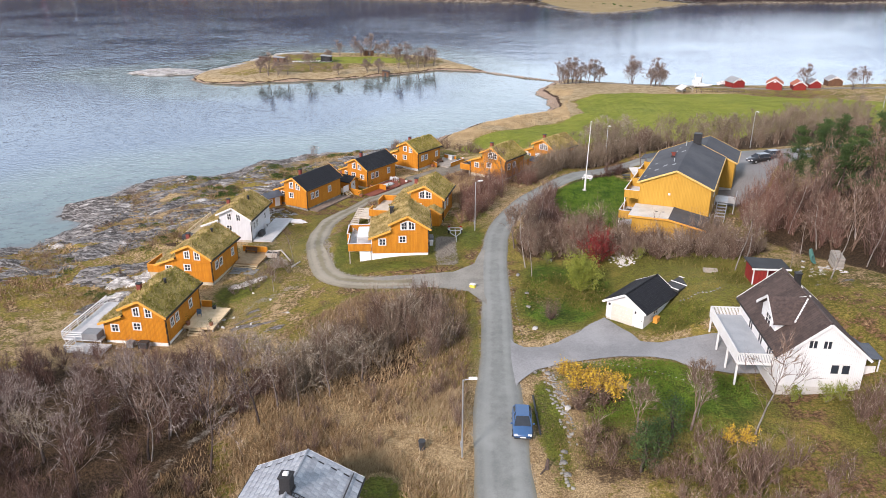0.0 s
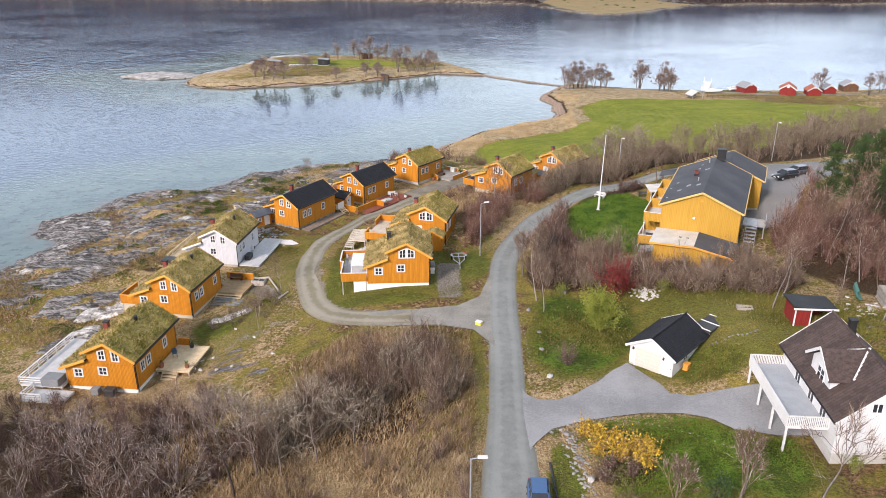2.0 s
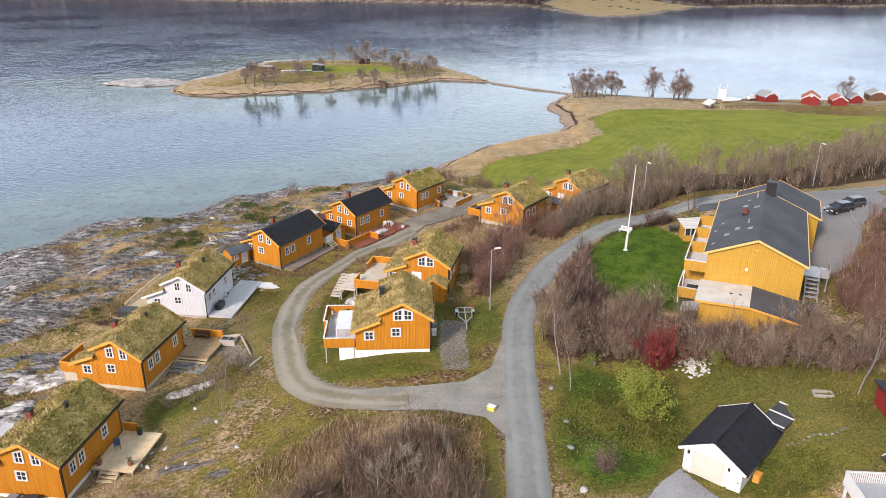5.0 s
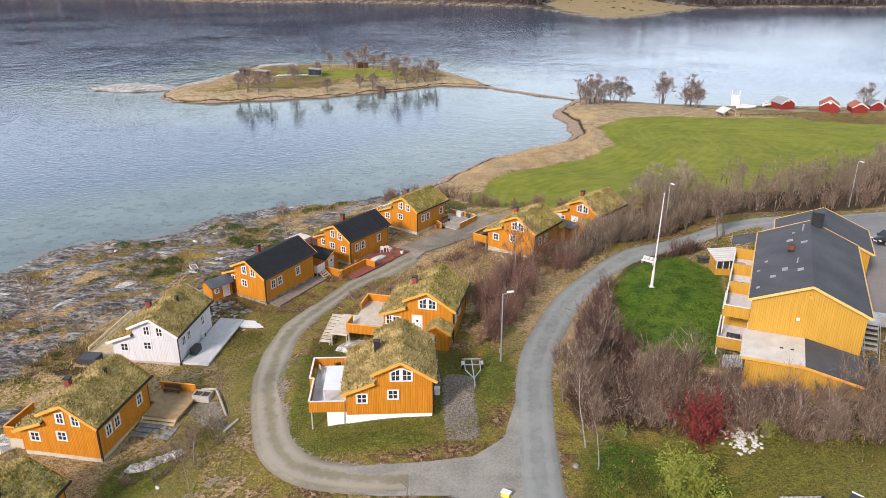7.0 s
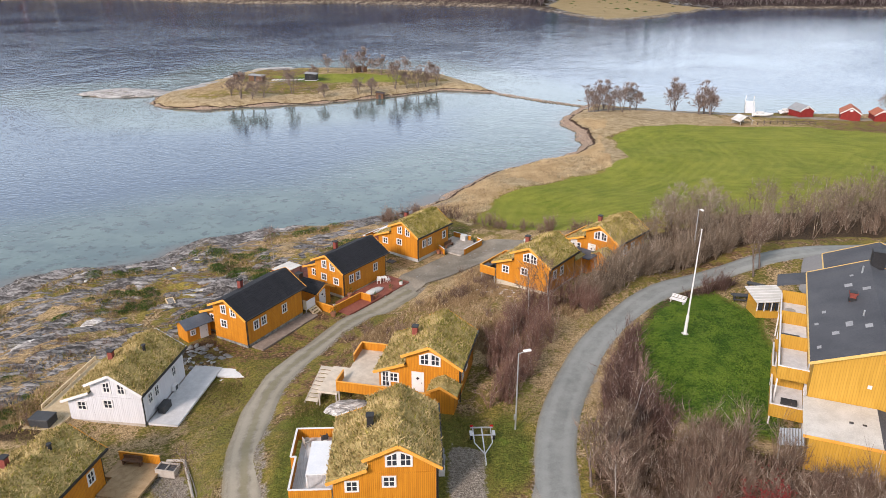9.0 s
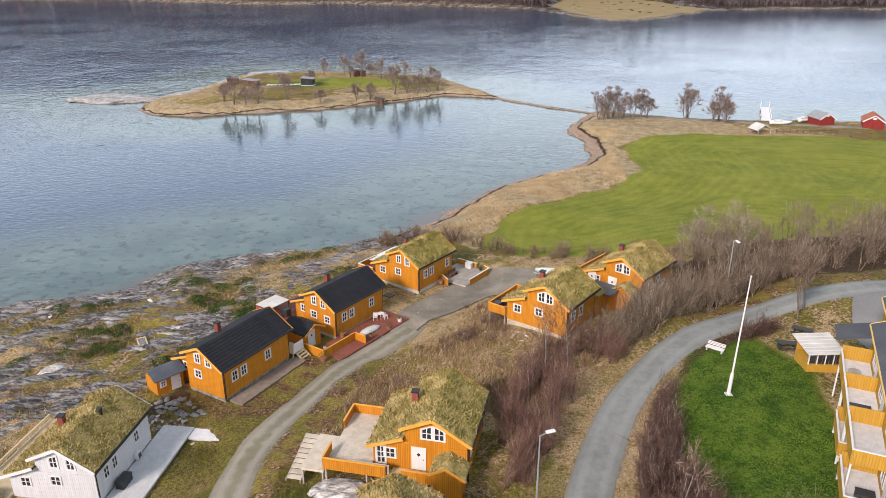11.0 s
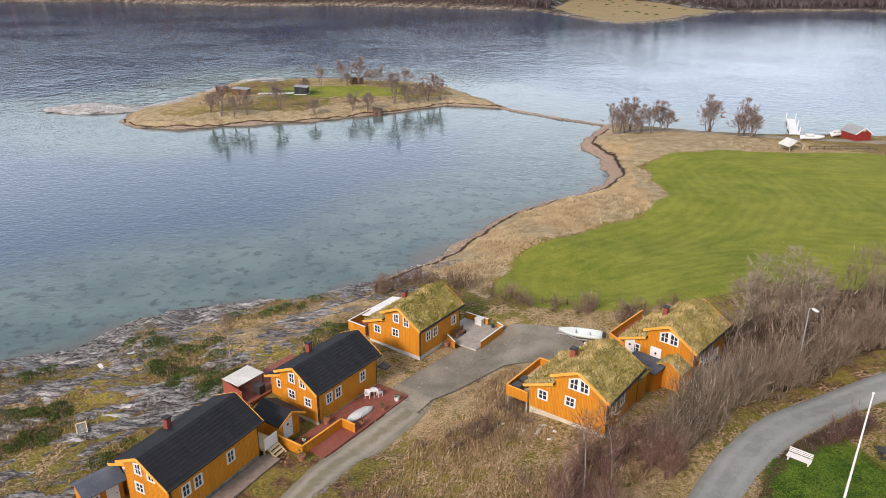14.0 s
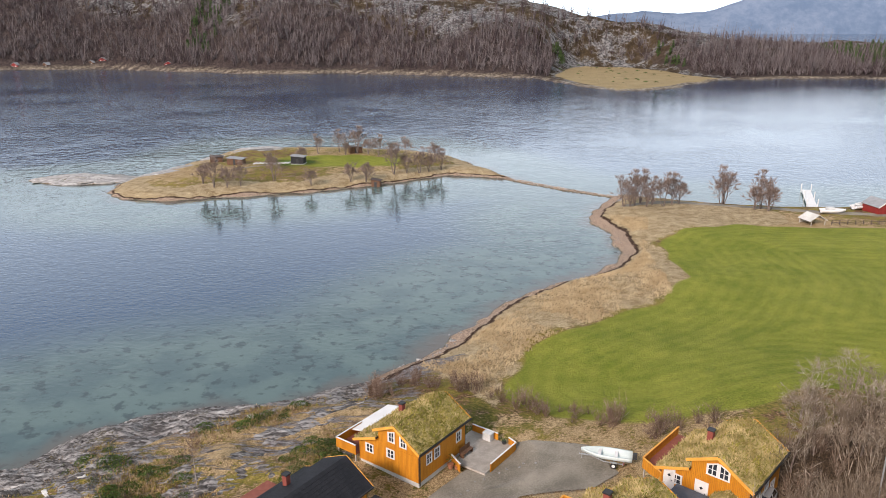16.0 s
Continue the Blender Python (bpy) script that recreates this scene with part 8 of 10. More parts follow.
lt = at_house(BLOCK, "lean_to", -1.4, -4.6, 0, 0, "small lean-to with weathered corrugated roof at the annex corner", "lean-to")
for k in range(9):
    part("roof_sheet", prism([(0.2 * k, 1.25 + 0.045 * k), (0.2 * k + 0.1, 1.33 + 0.045 * k), (0.2 * k + 0.2, 1.295 + 0.045 * k), (0.2 * k + 0.2, 1.25 + 0.045 * k)], "y", 0, 2.4), GALV, lt)
for lx, ly in ((0.1, 0.1), (0.1, 2.2)):
    part("post", boxes((lx - 0.05, ly - 0.05, -1.6, lx + 0.05, ly + 0.05, 1.25)), DECK_GREY, lt)
for k in range(2):
    part("roof_vent", boxes((3.2 + k * 0.9, -2.6, 3.2, 3.5 + k * 0.9, -2.4, 3.3)), PLASTIC_DARK, anx)
part("gable_lamp", boxes((5.0, 0.2, 7.3, 5.3, 0.35, 7.6)), TRIM, BLOCK)
part("gable_vent", boxes((4.3, 0.3, 4.9, 4.6, 0.345, 5.2)), WHITE_PAINT, BLOCK)


def flat_balcony(y0, y1, z, x0, label, wallmat=YELLOW):
    e = at_house(BLOCK, "balcony", 0, 0, z, 0, label, "balcony", "balconies of the yellow block")
    tagged(part("floor", planks(x0, y0, 0.33, y1, 0, "x"), DECK_PALE, e), kind="stuff")
    part("front", boxes((x0 - 0.06, y0, -0.3, x0, y1, 0.9)), YELLOW, e)
    part("side_screen", boxes((x0, y0 - 0.06, -0.3, 0.33, y0, 0.9)), YELLOW, e)
    part("side_screen", boxes((x0, y1, -0.3, 0.33, y1 + 0.06, 1.3)), YELLOW, e)
    part("cap", boxes((x0 - 0.1, y0 - 0.1, 0.9, x0 + 0.04, y1 + 0.1, 0.96), (x0 + 0.04, y0 - 0.1, 0.9, 0.33, y0 + 0.04, 0.96)), WHITE_PAINT, e)
    part("door", boxes((0.31, y0 + 1.0, 0.05, 0.345, y0 + 1.9, 2.05)), WHITE_PAINT, e)
    window(BLOCK, on_wall(0.35, y0 + 2.9, z + 1.3, WEST), 1.3, 1.2, 2, 1)
    for py in (y0 + 0.1, y1 - 0.1):
        part("post", boxes((x0, py - 0.06, -4.6, x0 + 0.12, py + 0.06, -0.3)), WHITE_PAINT, e)


for y0, y1 in ((2.2, 7.4), (7.7, 12.6), (12.9, 17.6)):
    flat_balcony(y0, y1, 3.55, -2.0, "upper balcony with white-capped yellow boards")
for y0, y1 in ((0.2, 5.0), (6.8, 11.4)):
    flat_balcony(y0, y1, 1.0, -2.2, "lower balcony with white-capped yellow boards")
chest(BLOCK, -1.2, 8.6, 3.55, 1.6, 0.8, 0.7, PLASTIC_DARK, "black garden sofa on the balcony", "sofa"), chest(BLOCK, -0.8, 1.4, 1.0, 1.2, 0.9, 0.7, PLASTIC_DARK, "dark seat on the lower balcony", "seat"), table(BLOCK, -1.2, 14.2, 3.55, DECK_GREY, "grey table on the upper balcony")
part("end_roof", slab([(0.3, 6.0), (-2.6, 5.2)], 0.1, 17.8, 20.8), FELT, BLOCK)
grn = thing("greenhouse", 32.6, 121.6, 10.1, 4, "yellow garden house with white clear roof", "garden house")
part("wall", boxes((0, 0, -0.3, 3.2, 3.0, 0.9), (0, 2.9, 0.9, 3.2, 3.0, 2.0), (3.1, 0, 0.9, 3.2, 2.9, 2.0)), YELLOW, grn)
for lx in (0.0, 0.75, 1.5, 2.25, 3.1):
    part("upright", boxes((lx, -0.02, 0.9, lx + 0.1, 0.08, 2.0)), WHITE_PAINT, grn)
for i in range(5):
    part("pane", boxes((0.1 + i * 0.62, 0.02, 1.0, 0.62 + i * 0.62, 0.04, 1.9)), GLASS, grn)
part("roof", prism([(-0.2, 2.0), (3.3, 2.25), (3.3, 2.3), (-0.2, 2.05)], "y", -0.3, 3.9), PANEL, grn)
for i in range(7):
    part("roof_bar", prism([(-0.2, 2.06), (3.3, 2.31), (3.3, 2.35), (-0.2, 2.10)], "y", -0.3 + i * 0.69, -0.24 + i * 0.69), WHITE_PAINT, grn)
stair = at_house(BLOCK, "outside_stair", 10.4, 2.0, 0, 0, "galvanised steel outside stair and landing", "stair")
for i in range(9):
    part("tread", boxes((0.3, i * 0.55, 0.2 + i * 0.3, 1.5, i * 0.55 + 0.5, 0.25 + i * 0.3)), GALV, stair)
part("landing", boxes((-0.2, 5.0, 2.75, 2.6, 8.2, 2.85)), GALV, stair)
for lx in (0.25, 1.55):
    bm = bmesh.new()
    beam(bm, (lx, 0, 1.1), (lx, 5, 3.8), 0.05, 0.05)
    beam(bm, (lx, 0, 0.15), (lx, 5, 2.7), 0.05, 0.25)
    part("stringer", bm, GALV, stair)
part("landing_rail", boxes((2.55, 5.0, 2.85, 2.6, 8.2, 3.8), (1.6, 4.97, 2.85, 2.6, 5.0, 3.8)), GALV, stair)
for lx, ly in ((2.4, 5.2), (2.4, 8.0)):
    part("post", boxes((lx, ly, -2, lx + 0.12, ly + 0.12, 2.75)), GALV, stair)
for k, (ly, lz) in enumerate(((3.0, 1.4), (7.2, 4.2), (12, 4.2), (15, 4.2), (12, 1.4))):
    window(BLOCK, on_wall(9.95, ly, lz, EAST), 1.1, 1.1, 2, 1)
for k in range(3):
    chest(BLOCK, 11.2, -0.6 + k * 0.9, 0.9, 0.7, 0.7, 1.1, PLASTIC_DARK, "black wheeled refuse bin by the stair", "bin")
# ---- slate house ----
stack = chimney(FRONT, 4.15, 4.6, 5.3, 1.25, 0.8, BLACK_METAL)
part("flue", boxes((3.95, 4.4, 6.66, 4.35, 4.8, 6.85)), WHITE_PAINT, stack, "short white flue", bevel=0.05)
for k in (-0.16, 0.16):
    bm = bmesh.new()
    beam(bm, (4.6, 4.3 + k, 5.35), (8.2, 4.3 + k, 3.62), 0.04, 0.05)
    part("ladder_rail", bm, BLACK_METAL, FRONT)
for k in range(11):
    u = (k + 0.5) / 11
    part("ladder_rung", boxes((4.58 + 3.6 * u, 4.14, 5.36 - 1.73 * u, 4.63 + 3.6 * u, 4.46, 5.40 - 1.73 * u)), BLACK_METAL, FRONT)
bm = bmesh.new()
beam(bm, (7.7, 0.3, 3.95), (7.7, 8.7, 3.95), 0.05, 0.12)
part("snow_guard", bm, BLACK_METAL, FRONT)
first = None
for side in (-1, 1):
    W_, run = 8.4, 4.2
    for i in range(9):
        for j in range(16):
            u0 = run - (i + 1) * run / 9
            x = 4.2 + side * (run - u0)
            ln, wd = run / 9 * 1.18, 0.54
            if first is None:
                first = part("slate", boxes((-ln / 2, -wd / 2, 0, ln / 2, wd / 2, 0.025)), SLATE, FRONT)
                o = first
            else:
                o = again(first, FRONT, Matrix.Identity(4))
            xm = 4.2 + side * (i + 0.5) * run / 9
            o.matrix_local = pose(xm, 0.28 + j * 0.563 + (0.14 if i % 2 else -0.14) * (0 < j < 15), 3.4 + 2.0 * (1 - (i + 0.5) / 9) + 0.045, 0, side * 28.0, 0)
bm = bmesh.new()
tube(bm, (4.2, 0, 5.46), (4.2, 9.0, 5.46), 0.1, 0.1, 8)
part("ridge_cap", bm, SLATE, FRONT)
# ---- red shed ----
rs = thing("red_shed", 35.0, 76.2, 12.1, 4, "open red shed with white posts and black flat roof", "shed")
part("wall", boxes((0, 0, -0.4, 0.08, 2.6, 2.0), (0.08, 2.5, -0.4, 3.6, 2.6, 1.9), (0.08, 0, -0.4, 1.5, 0.08, 2.0)), RED, rs)
part("roof", prism([(-0.3, 2.2), (4.0, 2.0), (4.0, 2.12), (-0.3, 2.32)], "y", -0.3, 2.9), BLACK_METAL, rs)
part("fascia", boxes((-0.33, -0.34, 2.0, 4.03, -0.3, 2.2)), WHITE_PAINT, rs)
for lx in (-0.02, 1.5, 3.6):
    part("post", boxes((lx, -0.06, -0.4, lx + 0.12, 0.06, 2.0)), WHITE_PAINT, rs)

# short black flues on the turf roofs
for cab, fx, fy in ((O2, -2.3, 5.6), (W1, -2.0, 5.2), (O1, -2.2, 5.4)):
    bm = bmesh.new()
    tube(bm, (fx, fy, 5.2), (fx, fy, 6.05), 0.16, 0.16, 12)
    tube(bm, (fx, fy, 6.05), (fx, fy, 6.15), 0.22, 0.19, 12)
    part("vent_pipe", bm, BLACK_METAL, cab)


# ---- street furniture ----
def street_lamp(x, y, turn, h=7.5):
    e = thing("street_lamp", x, y, at(x, y), turn, "tall galvanised street lamp with a flat pale head", "street lamp", "street lamps")
    bm = bmesh.new()
    tube(bm, (0, 0, -0.2), (0, 0, h), 0.085, 0.05, 10)
    part("pole", bm, GALV, e)
    bm = bmesh.new()
    tube(bm, (0, 0, h - 0.05), (0, 0.7, h + 0.12), 0.035, 0.03, 8)
    part("arm", bm, GALV, e)
    part("lamp_head", boxes((-0.16, 0.45, h + 0.06, 0.16, 1.15, h + 0.2)), WHITE_PAINT, e, bevel=0.04)
    part("service_box", boxes((-0.09, -0.16, 1.0, 0.09, -0.06, 1.5)), GALV, e)


for lx, ly, tr in ((1.6, 50.9, 90), (4.75, 103.2, 70), (31.8, 140.6, 170), (63.6, 149.6, 170), (135, 226, 90), (128, 205, 90)):
    street_lamp(lx, ly, tr)
fp = thing("flagpole", 23.4, 116.8, at(23.4, 116.8), 0, "white flagpole with thick lower section on the lawn", "flagpole")
bm = bmesh.new()
tube(bm, (0, 0, 0), (0.05, 0, 2.1), 0.17, 0.15, 12)
part("base_sleeve", bm, WHITE_PAINT, fp)
bm = bmesh.new()
tube(bm, (0.05, 0, 2.1), (0.25, 0, 11.4), 0.09, 0.045, 12)
part("pole", bm, WHITE_PAINT, fp)
part("cap", boxes((0.17, -0.08, 11.4, 0.33, 0.08, 11.5)), WHITE_PAINT, fp, bevel=0.03)
part("footing", boxes((-0.3, -0.3, -0.2, 0.3, 0.3, 0.06)), CONCRETE, fp, bevel=0.02)


# ---- cars ----
def paint(name, c, rough=0.3):
    m, n, l, p = shader(name)
    co = n.new("ShaderNodeTexCoord")
    l.new(mix_col(n, l, noise_node(n, l, co.outputs["Object"], 3.0), c, tuple(v * 1.25 for v in c)), p.inputs["Base Color"])
    p.inputs["Roughness"].default_value, p.inputs["Coat Weight"].default_value = rough, 0.6
    return m


LAMP_GLASS = surface("lamp_glass", (0.5, 0.52, 0.55), (0.65, 0.66, 0.68), rough=0.15)
TAIL_RED = surface("tail_lamp", (0.3, 0.01, 0.01), (0.4, 0.02, 0.02), rough=0.2)
RUBBER = surface("tyre_rubber", (0.012, 0.012, 0.012), (0.03, 0.03, 0.03), rough=0.9)


def car(x, y, z, yaw, mat, label, estate=False):
    """A hatchback 4.2 m long, nose towards its own -y."""
    e = thing("car", x, y, z, yaw, label, "car", "parked cars")
    st = [(-2.1, 0.62, 0.40, 0.58), (-1.95, 0.80, 0.28, 0.68), (-1.2, 0.87, 0.24, 0.86), (-0.7, 0.88, 0.24, 0.93), (0.6, 0.88, 0.24, 0.95), (1.6, 0.87, 0.26, 0.95), (2.0, 0.82, 0.30, 0.90), (2.1, 0.74, 0.42, 0.80)]
    bm = bmesh.new()
    rows = []
    for sy, hw, zl, zh in st:
        rows.append([bm.verts.new(q) for q in ((-hw * 0.9, sy, zl), (hw * 0.9, sy, zl), (hw, sy, zl + 0.18), (hw * 0.98, sy, zh - 0.12), (hw * 0.86, sy, zh), (0, sy, zh + 0.03), (-hw * 0.86, sy, zh), (-hw * 0.98, sy, zh - 0.12), (-hw, sy, zl + 0.18))])
    for a, b in zip(rows, rows[1:]):
        for i in range(9):
            bm.faces.new((a[i], a[(i + 1) % 9], b[(i + 1) % 9], b[i]))
    bm.faces.new(rows[0])
    bm.faces.new(rows[-1][::-1])
    body = part("body", bm, mat, e, smooth=True)
    rear = 2.02 if estate else 1.85
    lo = [(-0.76, -1.05), (0.76, -1.05), (0.78, rear), (-0.78, rear)]
    hi = [(-0.58, -0.25), (0.58, -0.25), (0.60, rear - 0.45), (-0.60, rear - 0.45)]
    bm = bmesh.new()
    a, b = [bm.verts.new((*q, 0.9)) for q in lo], [bm.verts.new((*q, 1.42)) for q in hi]
    for i in range(4):
        bm.faces.new((a[i], a[(i + 1) % 4], b[(i + 1) % 4], b[i]))
    bm.faces.new(b)
    bm.faces.new(a[::-1])
    part("window_glass", bm, GLASS, e)
    part("roof", prism([(-0.59, -0.3), (0.59, -0.3), (0.61, rear - 0.4), (-0.61, rear - 0.4)], "z", 1.405, 1.47), mat, e, bevel=0.03)
    for sx in (-1, 1):
        for (ya, yb) in ((-1.05, -0.25), (rear, rear - 0.45)):
            bm = bmesh.new()
            beam(bm, (sx * 0.775, ya, 0.9), (sx * 0.6, yb, 1.43), 0.07, 0.07)
            part("pillar", bm, mat, e)
        bm = bmesh.new()
        beam(bm, (sx * 0.78, 0.45, 0.92), (sx * 0.61, 0.45, 1.43), 0.07, 0.05)
        part("pillar", bm, mat, e)
        part("mirror", boxes((sx * 0.96 - 0.09, -0.85, 0.9, sx * 0.96 + 0.09, -0.7, 1.03)), mat, e, bevel=0.02)
        part("headlight", boxes((sx * 0.6 - 0.17, -2.07, 0.55, sx * 0.6 + 0.17, -1.9, 0.70)), LAMP_GLASS, e, bevel=0.02)
        part("tail_light", boxes((sx * 0.68 - 0.1, 2.0, 0.62, sx * 0.68 + 0.1, 2.1, 0.86)), TAIL_RED, e, bevel=0.02)
        for sy in (-1.28, 1.28):
            w = new("wheel")
            w.parent = e
            w.matrix_local = pose(sx * 0.8, sy, 0.31)
            bm = bmesh.new()
            tube(bm, (-0.1, 0, 0), (0.1, 0, 0), 0.31, 0.31, 16)
            part("tyre", bm, RUBBER, w)
            bm = bmesh.new()
            tube(bm, (-0.105, 0, 0), (0.105, 0, 0), 0.2, 0.2, 12)
            part("rim", bm, GALV, w)
    part("number_plate", boxes((-0.26, -2.13, 0.42, 0.26, -2.105, 0.53)), WHITE_PAINT, e, "plain white plate")
    part("bumper", boxes((-0.72, -2.14, 0.3, 0.72, -2.0, 0.42)), PLASTIC_DARK, e, bevel=0.03)
    return e


car(7.0, 54.8, at(7.0, 54.8) + 0.06, 4, paint("blue_paint", (0.028, 0.085, 0.20)), "blue hatchback parked at the road edge")
car(24.4, 144.2, at(24.4, 144.2) + 0.04, 35, paint("grey_paint", (0.22, 0.23, 0.24)), "grey car parked behind bare bushes at the cabin")
car(54.6, 124.2, at(54.6, 124.2) + 0.04, 70, paint("black_paint", (0.012, 0.012, 0.014)), "black car on the asphalt parking area", True)
car(57.2, 126.0, at(57.2, 126.0) + 0.04, 70, paint("dark_grey_paint", (0.05, 0.045, 0.048)), "dark grey estate car on the parking area", True)


# ---- boats and trailers ----
def hull(bm, length, beam_, depth, n=12):
    rows = []
    for i in range(n + 1):
        t = i / n
        w = beam_ / 2 * (1 - max(0, (t - 0.45) / 0.55) ** 2.2) * (0.92 + 0.08 * min(1, t * 4))
        zk = depth * 0.55 * max(0, (t - 0.55) / 0.45) ** 2
        zt = depth * (1 + 0.3 * max(0, t - 0.5) ** 1.5)
        w = max(w, 0.02)
        rows.append([bm.verts.new((u * w, t * length, z)) for u, z in ((-1, zt), (-0.88, zk + depth * 0.4), (-0.35, zk + 0.05), (0, zk), (0.35, zk + 0.05), (0.88, zk + depth * 0.4), (1, zt), (0.82, zt - 0.02), (0.62, zk + 0.22), (0, zk + 0.16), (-0.62, zk + 0.22), (-0.82, zt - 0.02))])
    for a, b in zip(rows, rows[1:]):
        for i in range(12):
            bm.faces.new((a[i], a[(i + 1) % 12], b[(i + 1) % 12], b[i]))
    bm.faces.new(rows[0])
    bm.faces.new(rows[-1][::-1])


def trailer(e, length, z=0.0):
    for sx in (-1, 1):
        bm = bmesh.new()
        beam(bm, (sx * 0.75, 0.2, 0.5), (sx * 0.75, length * 0.45, 0.5), 0.07, 0.1)
        beam(bm, (sx * 0.75, length * 0.45, 0.5), (0, length * 0.75, 0.5), 0.07, 0.1)
        part("side_rail", bm, GALV, e)
        w = new("wheel")
        w.parent = e
        w.matrix_local = pose(sx * 0.95, 1.1, 0.3)
        bm = bmesh.new()
        tube(bm, (-0.09, 0, 0), (0.09, 0, 0), 0.3, 0.3, 14)
        part("tyre", bm, RUBBER, w)
        bm = bmesh.new()
        tube(bm, (-0.095, 0, 0), (0.095, 0, 0), 0.17, 0.17, 10)
        part("rim", bm, WHITE_PAINT, w)
        part("mudguard", boxes((sx * 0.95 - 0.13, 0.75, 0.62, sx * 0.95 + 0.13, 1.45, 0.66)), GALV, e)
    bm = bmesh.new()
    beam(bm, (0, 0.2, 0.5), (0, length, 0.45), 0.09, 0.1)
    part("drawbar", bm, GALV, e)
    bm = bmesh.new()
    beam(bm, (-0.85, 1.1, 0.42), (0.85, 1.1, 0.42), 0.08, 0.08)
    beam(bm, (-0.95, 0.2, 0.55), (0.95, 0.2, 0.55), 0.08, 0.1)
    part("cross_member", bm, GALV, e)
    part("tail_lamp", boxes((-1.0, 0.1, 0.6, -0.7, 0.16, 0.75)), TAIL_RED, e)
    part("tail_lamp", boxes((0.7, 0.1, 0.6, 1.0, 0.16, 0.75)), TAIL_RED, e)
    bm = bmesh.new()
    tube(bm, (0, length * 0.93, 0.0), (0, length * 0.93, 0.75), 0.035, 0.035, 8)
    part("jockey_wheel", bm, GALV, e)


HULL_PALE = surface("pale_green_hull", (0.46, 0.55, 0.55), (0.58, 0.66, 0.65), rough=0.4)
tr = thing("boat_trailer", 1.75, 102.6, at(1.75, 100.5) + 0.02, 178, "empty galvanised boat trailer on the grass", "boat trailer")
trailer(tr, 5.0)
tr2 = thing("boat_trailer", 15.0, 153.4, at(12.6, 154.6) + 0.02, -72, "galvanised trailer carrying a small boat", "boat trailer")
trailer(tr2, 4.6)
bt = thing("boat", 15.6, 153.3, at(12.6, 154.6) + 0.5, -74, "small pale green motor boat on a trailer", "boat")
bm = bmesh.new()
hull(bm, 5.0, 1.75, 0.7)
part("hull", bm, HULL_PALE, bt, smooth=True)
part("thwart", boxes((-0.7, 1.4, 0.45, 0.7, 1.7, 0.5)), WHITE_PAINT, bt)
part("thwart", boxes((-0.6, 3.0, 0.5, 0.6, 3.3, 0.55)), WHITE_PAINT, bt)
part("outboard", boxes((-0.16, -0.45, 0.3, 0.16, -0.05, 0.95)), PLASTIC_DARK, bt, bevel=0.04)
# cart and loose things at H5
ct = thing("hand_cart", 18.6, 150.0, at(18.6, 150), 20, "white wire-sided trailer parked by the cabin", "trailer")
part("bed", boxes((-0.7, -1.0, 0.45, 0.7, 1.0, 0.52)), DECK_GREY, ct)
part("cage", boxes((-0.72, -1.0, 0.52, -0.68, 1.0, 1.0), (0.68, -1.0, 0.52, 0.72, 1.0, 1.0), (-0.68, -1.0, 0.52, 0.68, -0.96, 1.0), (-0.68, 0.96, 0.52, 0.68, 1.0, 1.0)), WHITE_PAINT, ct)
for sx in (-0.8, 0.8):
    bm = bmesh.new()
    tube(bm, (sx - 0.07, 0, 0.28), (sx + 0.07, 0, 0.28), 0.28, 0.28, 12)
    part("wheel", bm, RUBBER, ct)


# ---- boathouses and sheds by the far field ----
def boathouse(x, y, yaw, w, l, h, rise, roof_mat, label, wall=None):
    e = thing("boathouse", x, y, at(x, y), yaw, label, "boathouse", "boathouses")
    w, l, h, rise = 0.8 * w, 0.8 * l, 0.85 * h, 0.85 * rise
    part("wall", prism([(-w / 2, -1), (w / 2, -1), (w / 2, h), (0, h + rise), (-w / 2, h)], "y", 0, l), wall or RED, e)
    for s in (-1, 1):
        part("roof", slab([(0, h + rise + 0.12), (s * (w / 2 + 0.3), h - 0.1)], 0.12, -0.3, l + 0.3), roof_mat, e)
        bm = bmesh.new()
        beam(bm, (0, -0.33, h + rise + 0.05), (s * (w / 2 + 0.3), -0.33, h - 0.15), 0.05, 0.25)
        part("barge_board", bm, WHITE_PAINT, e)
    part("door", boxes((-0.9, -0.05, 0, 0.9, -0.005, 2.1)), wall or RED, e)
    part("window", boxes((-0.4, -0.06, 2.5, 0.4, -0.004, 3.1)), WHITE_PAINT, e)


RUST = surface("rust_red_roof", (0.30, 0.085, 0.045), (0.42, 0.14, 0.08), rough=0.8)
GREY_ROOF = surface("grey_sheet_roof", (0.20, 0.215, 0.23), (0.30, 0.31, 0.32), rough=0.6)
for q in ((105.6, 266, -10, 5.6, 7, 2.2, 1.7, GREY_ROOF, "red boathouse with grey roof and white verge boards"), (116.5, 262, 24, 6.4, 9, 2.3, 1.9, RUST, "red boathouse with rust-red roof"),
          (124.5, 259.6, 12, 5.2, 7, 2.0, 1.6, RUST, "low red boathouse with rust-red roof"), (131, 262, 6, 4.8, 6, 1.9, 1.5, GREY_ROOF, "red boathouse with dark roof"),
          (140, 266, 10, 6, 7, 2.2, 1.6, GREY_ROOF, "dark boathouse with grey roof", BROWN)):
    boathouse(*q)
boathouse(160, 230, -30, 8, 9, 3, 2.4, FELT, "grey house with dark roof beside the lane", WHITE)
hay = thing("field_shelter", 84.3, 256.2, at(84.3, 256.2), -15, "small open shelter with pale sheet roof", "shelter")
for s in (-1, 1):
    part("roof", slab([(0, 2.5), (s * 2.4, 1.1)], 0.08, 0, 4.2), WHITE_PAINT if s > 0 else PANEL, hay)
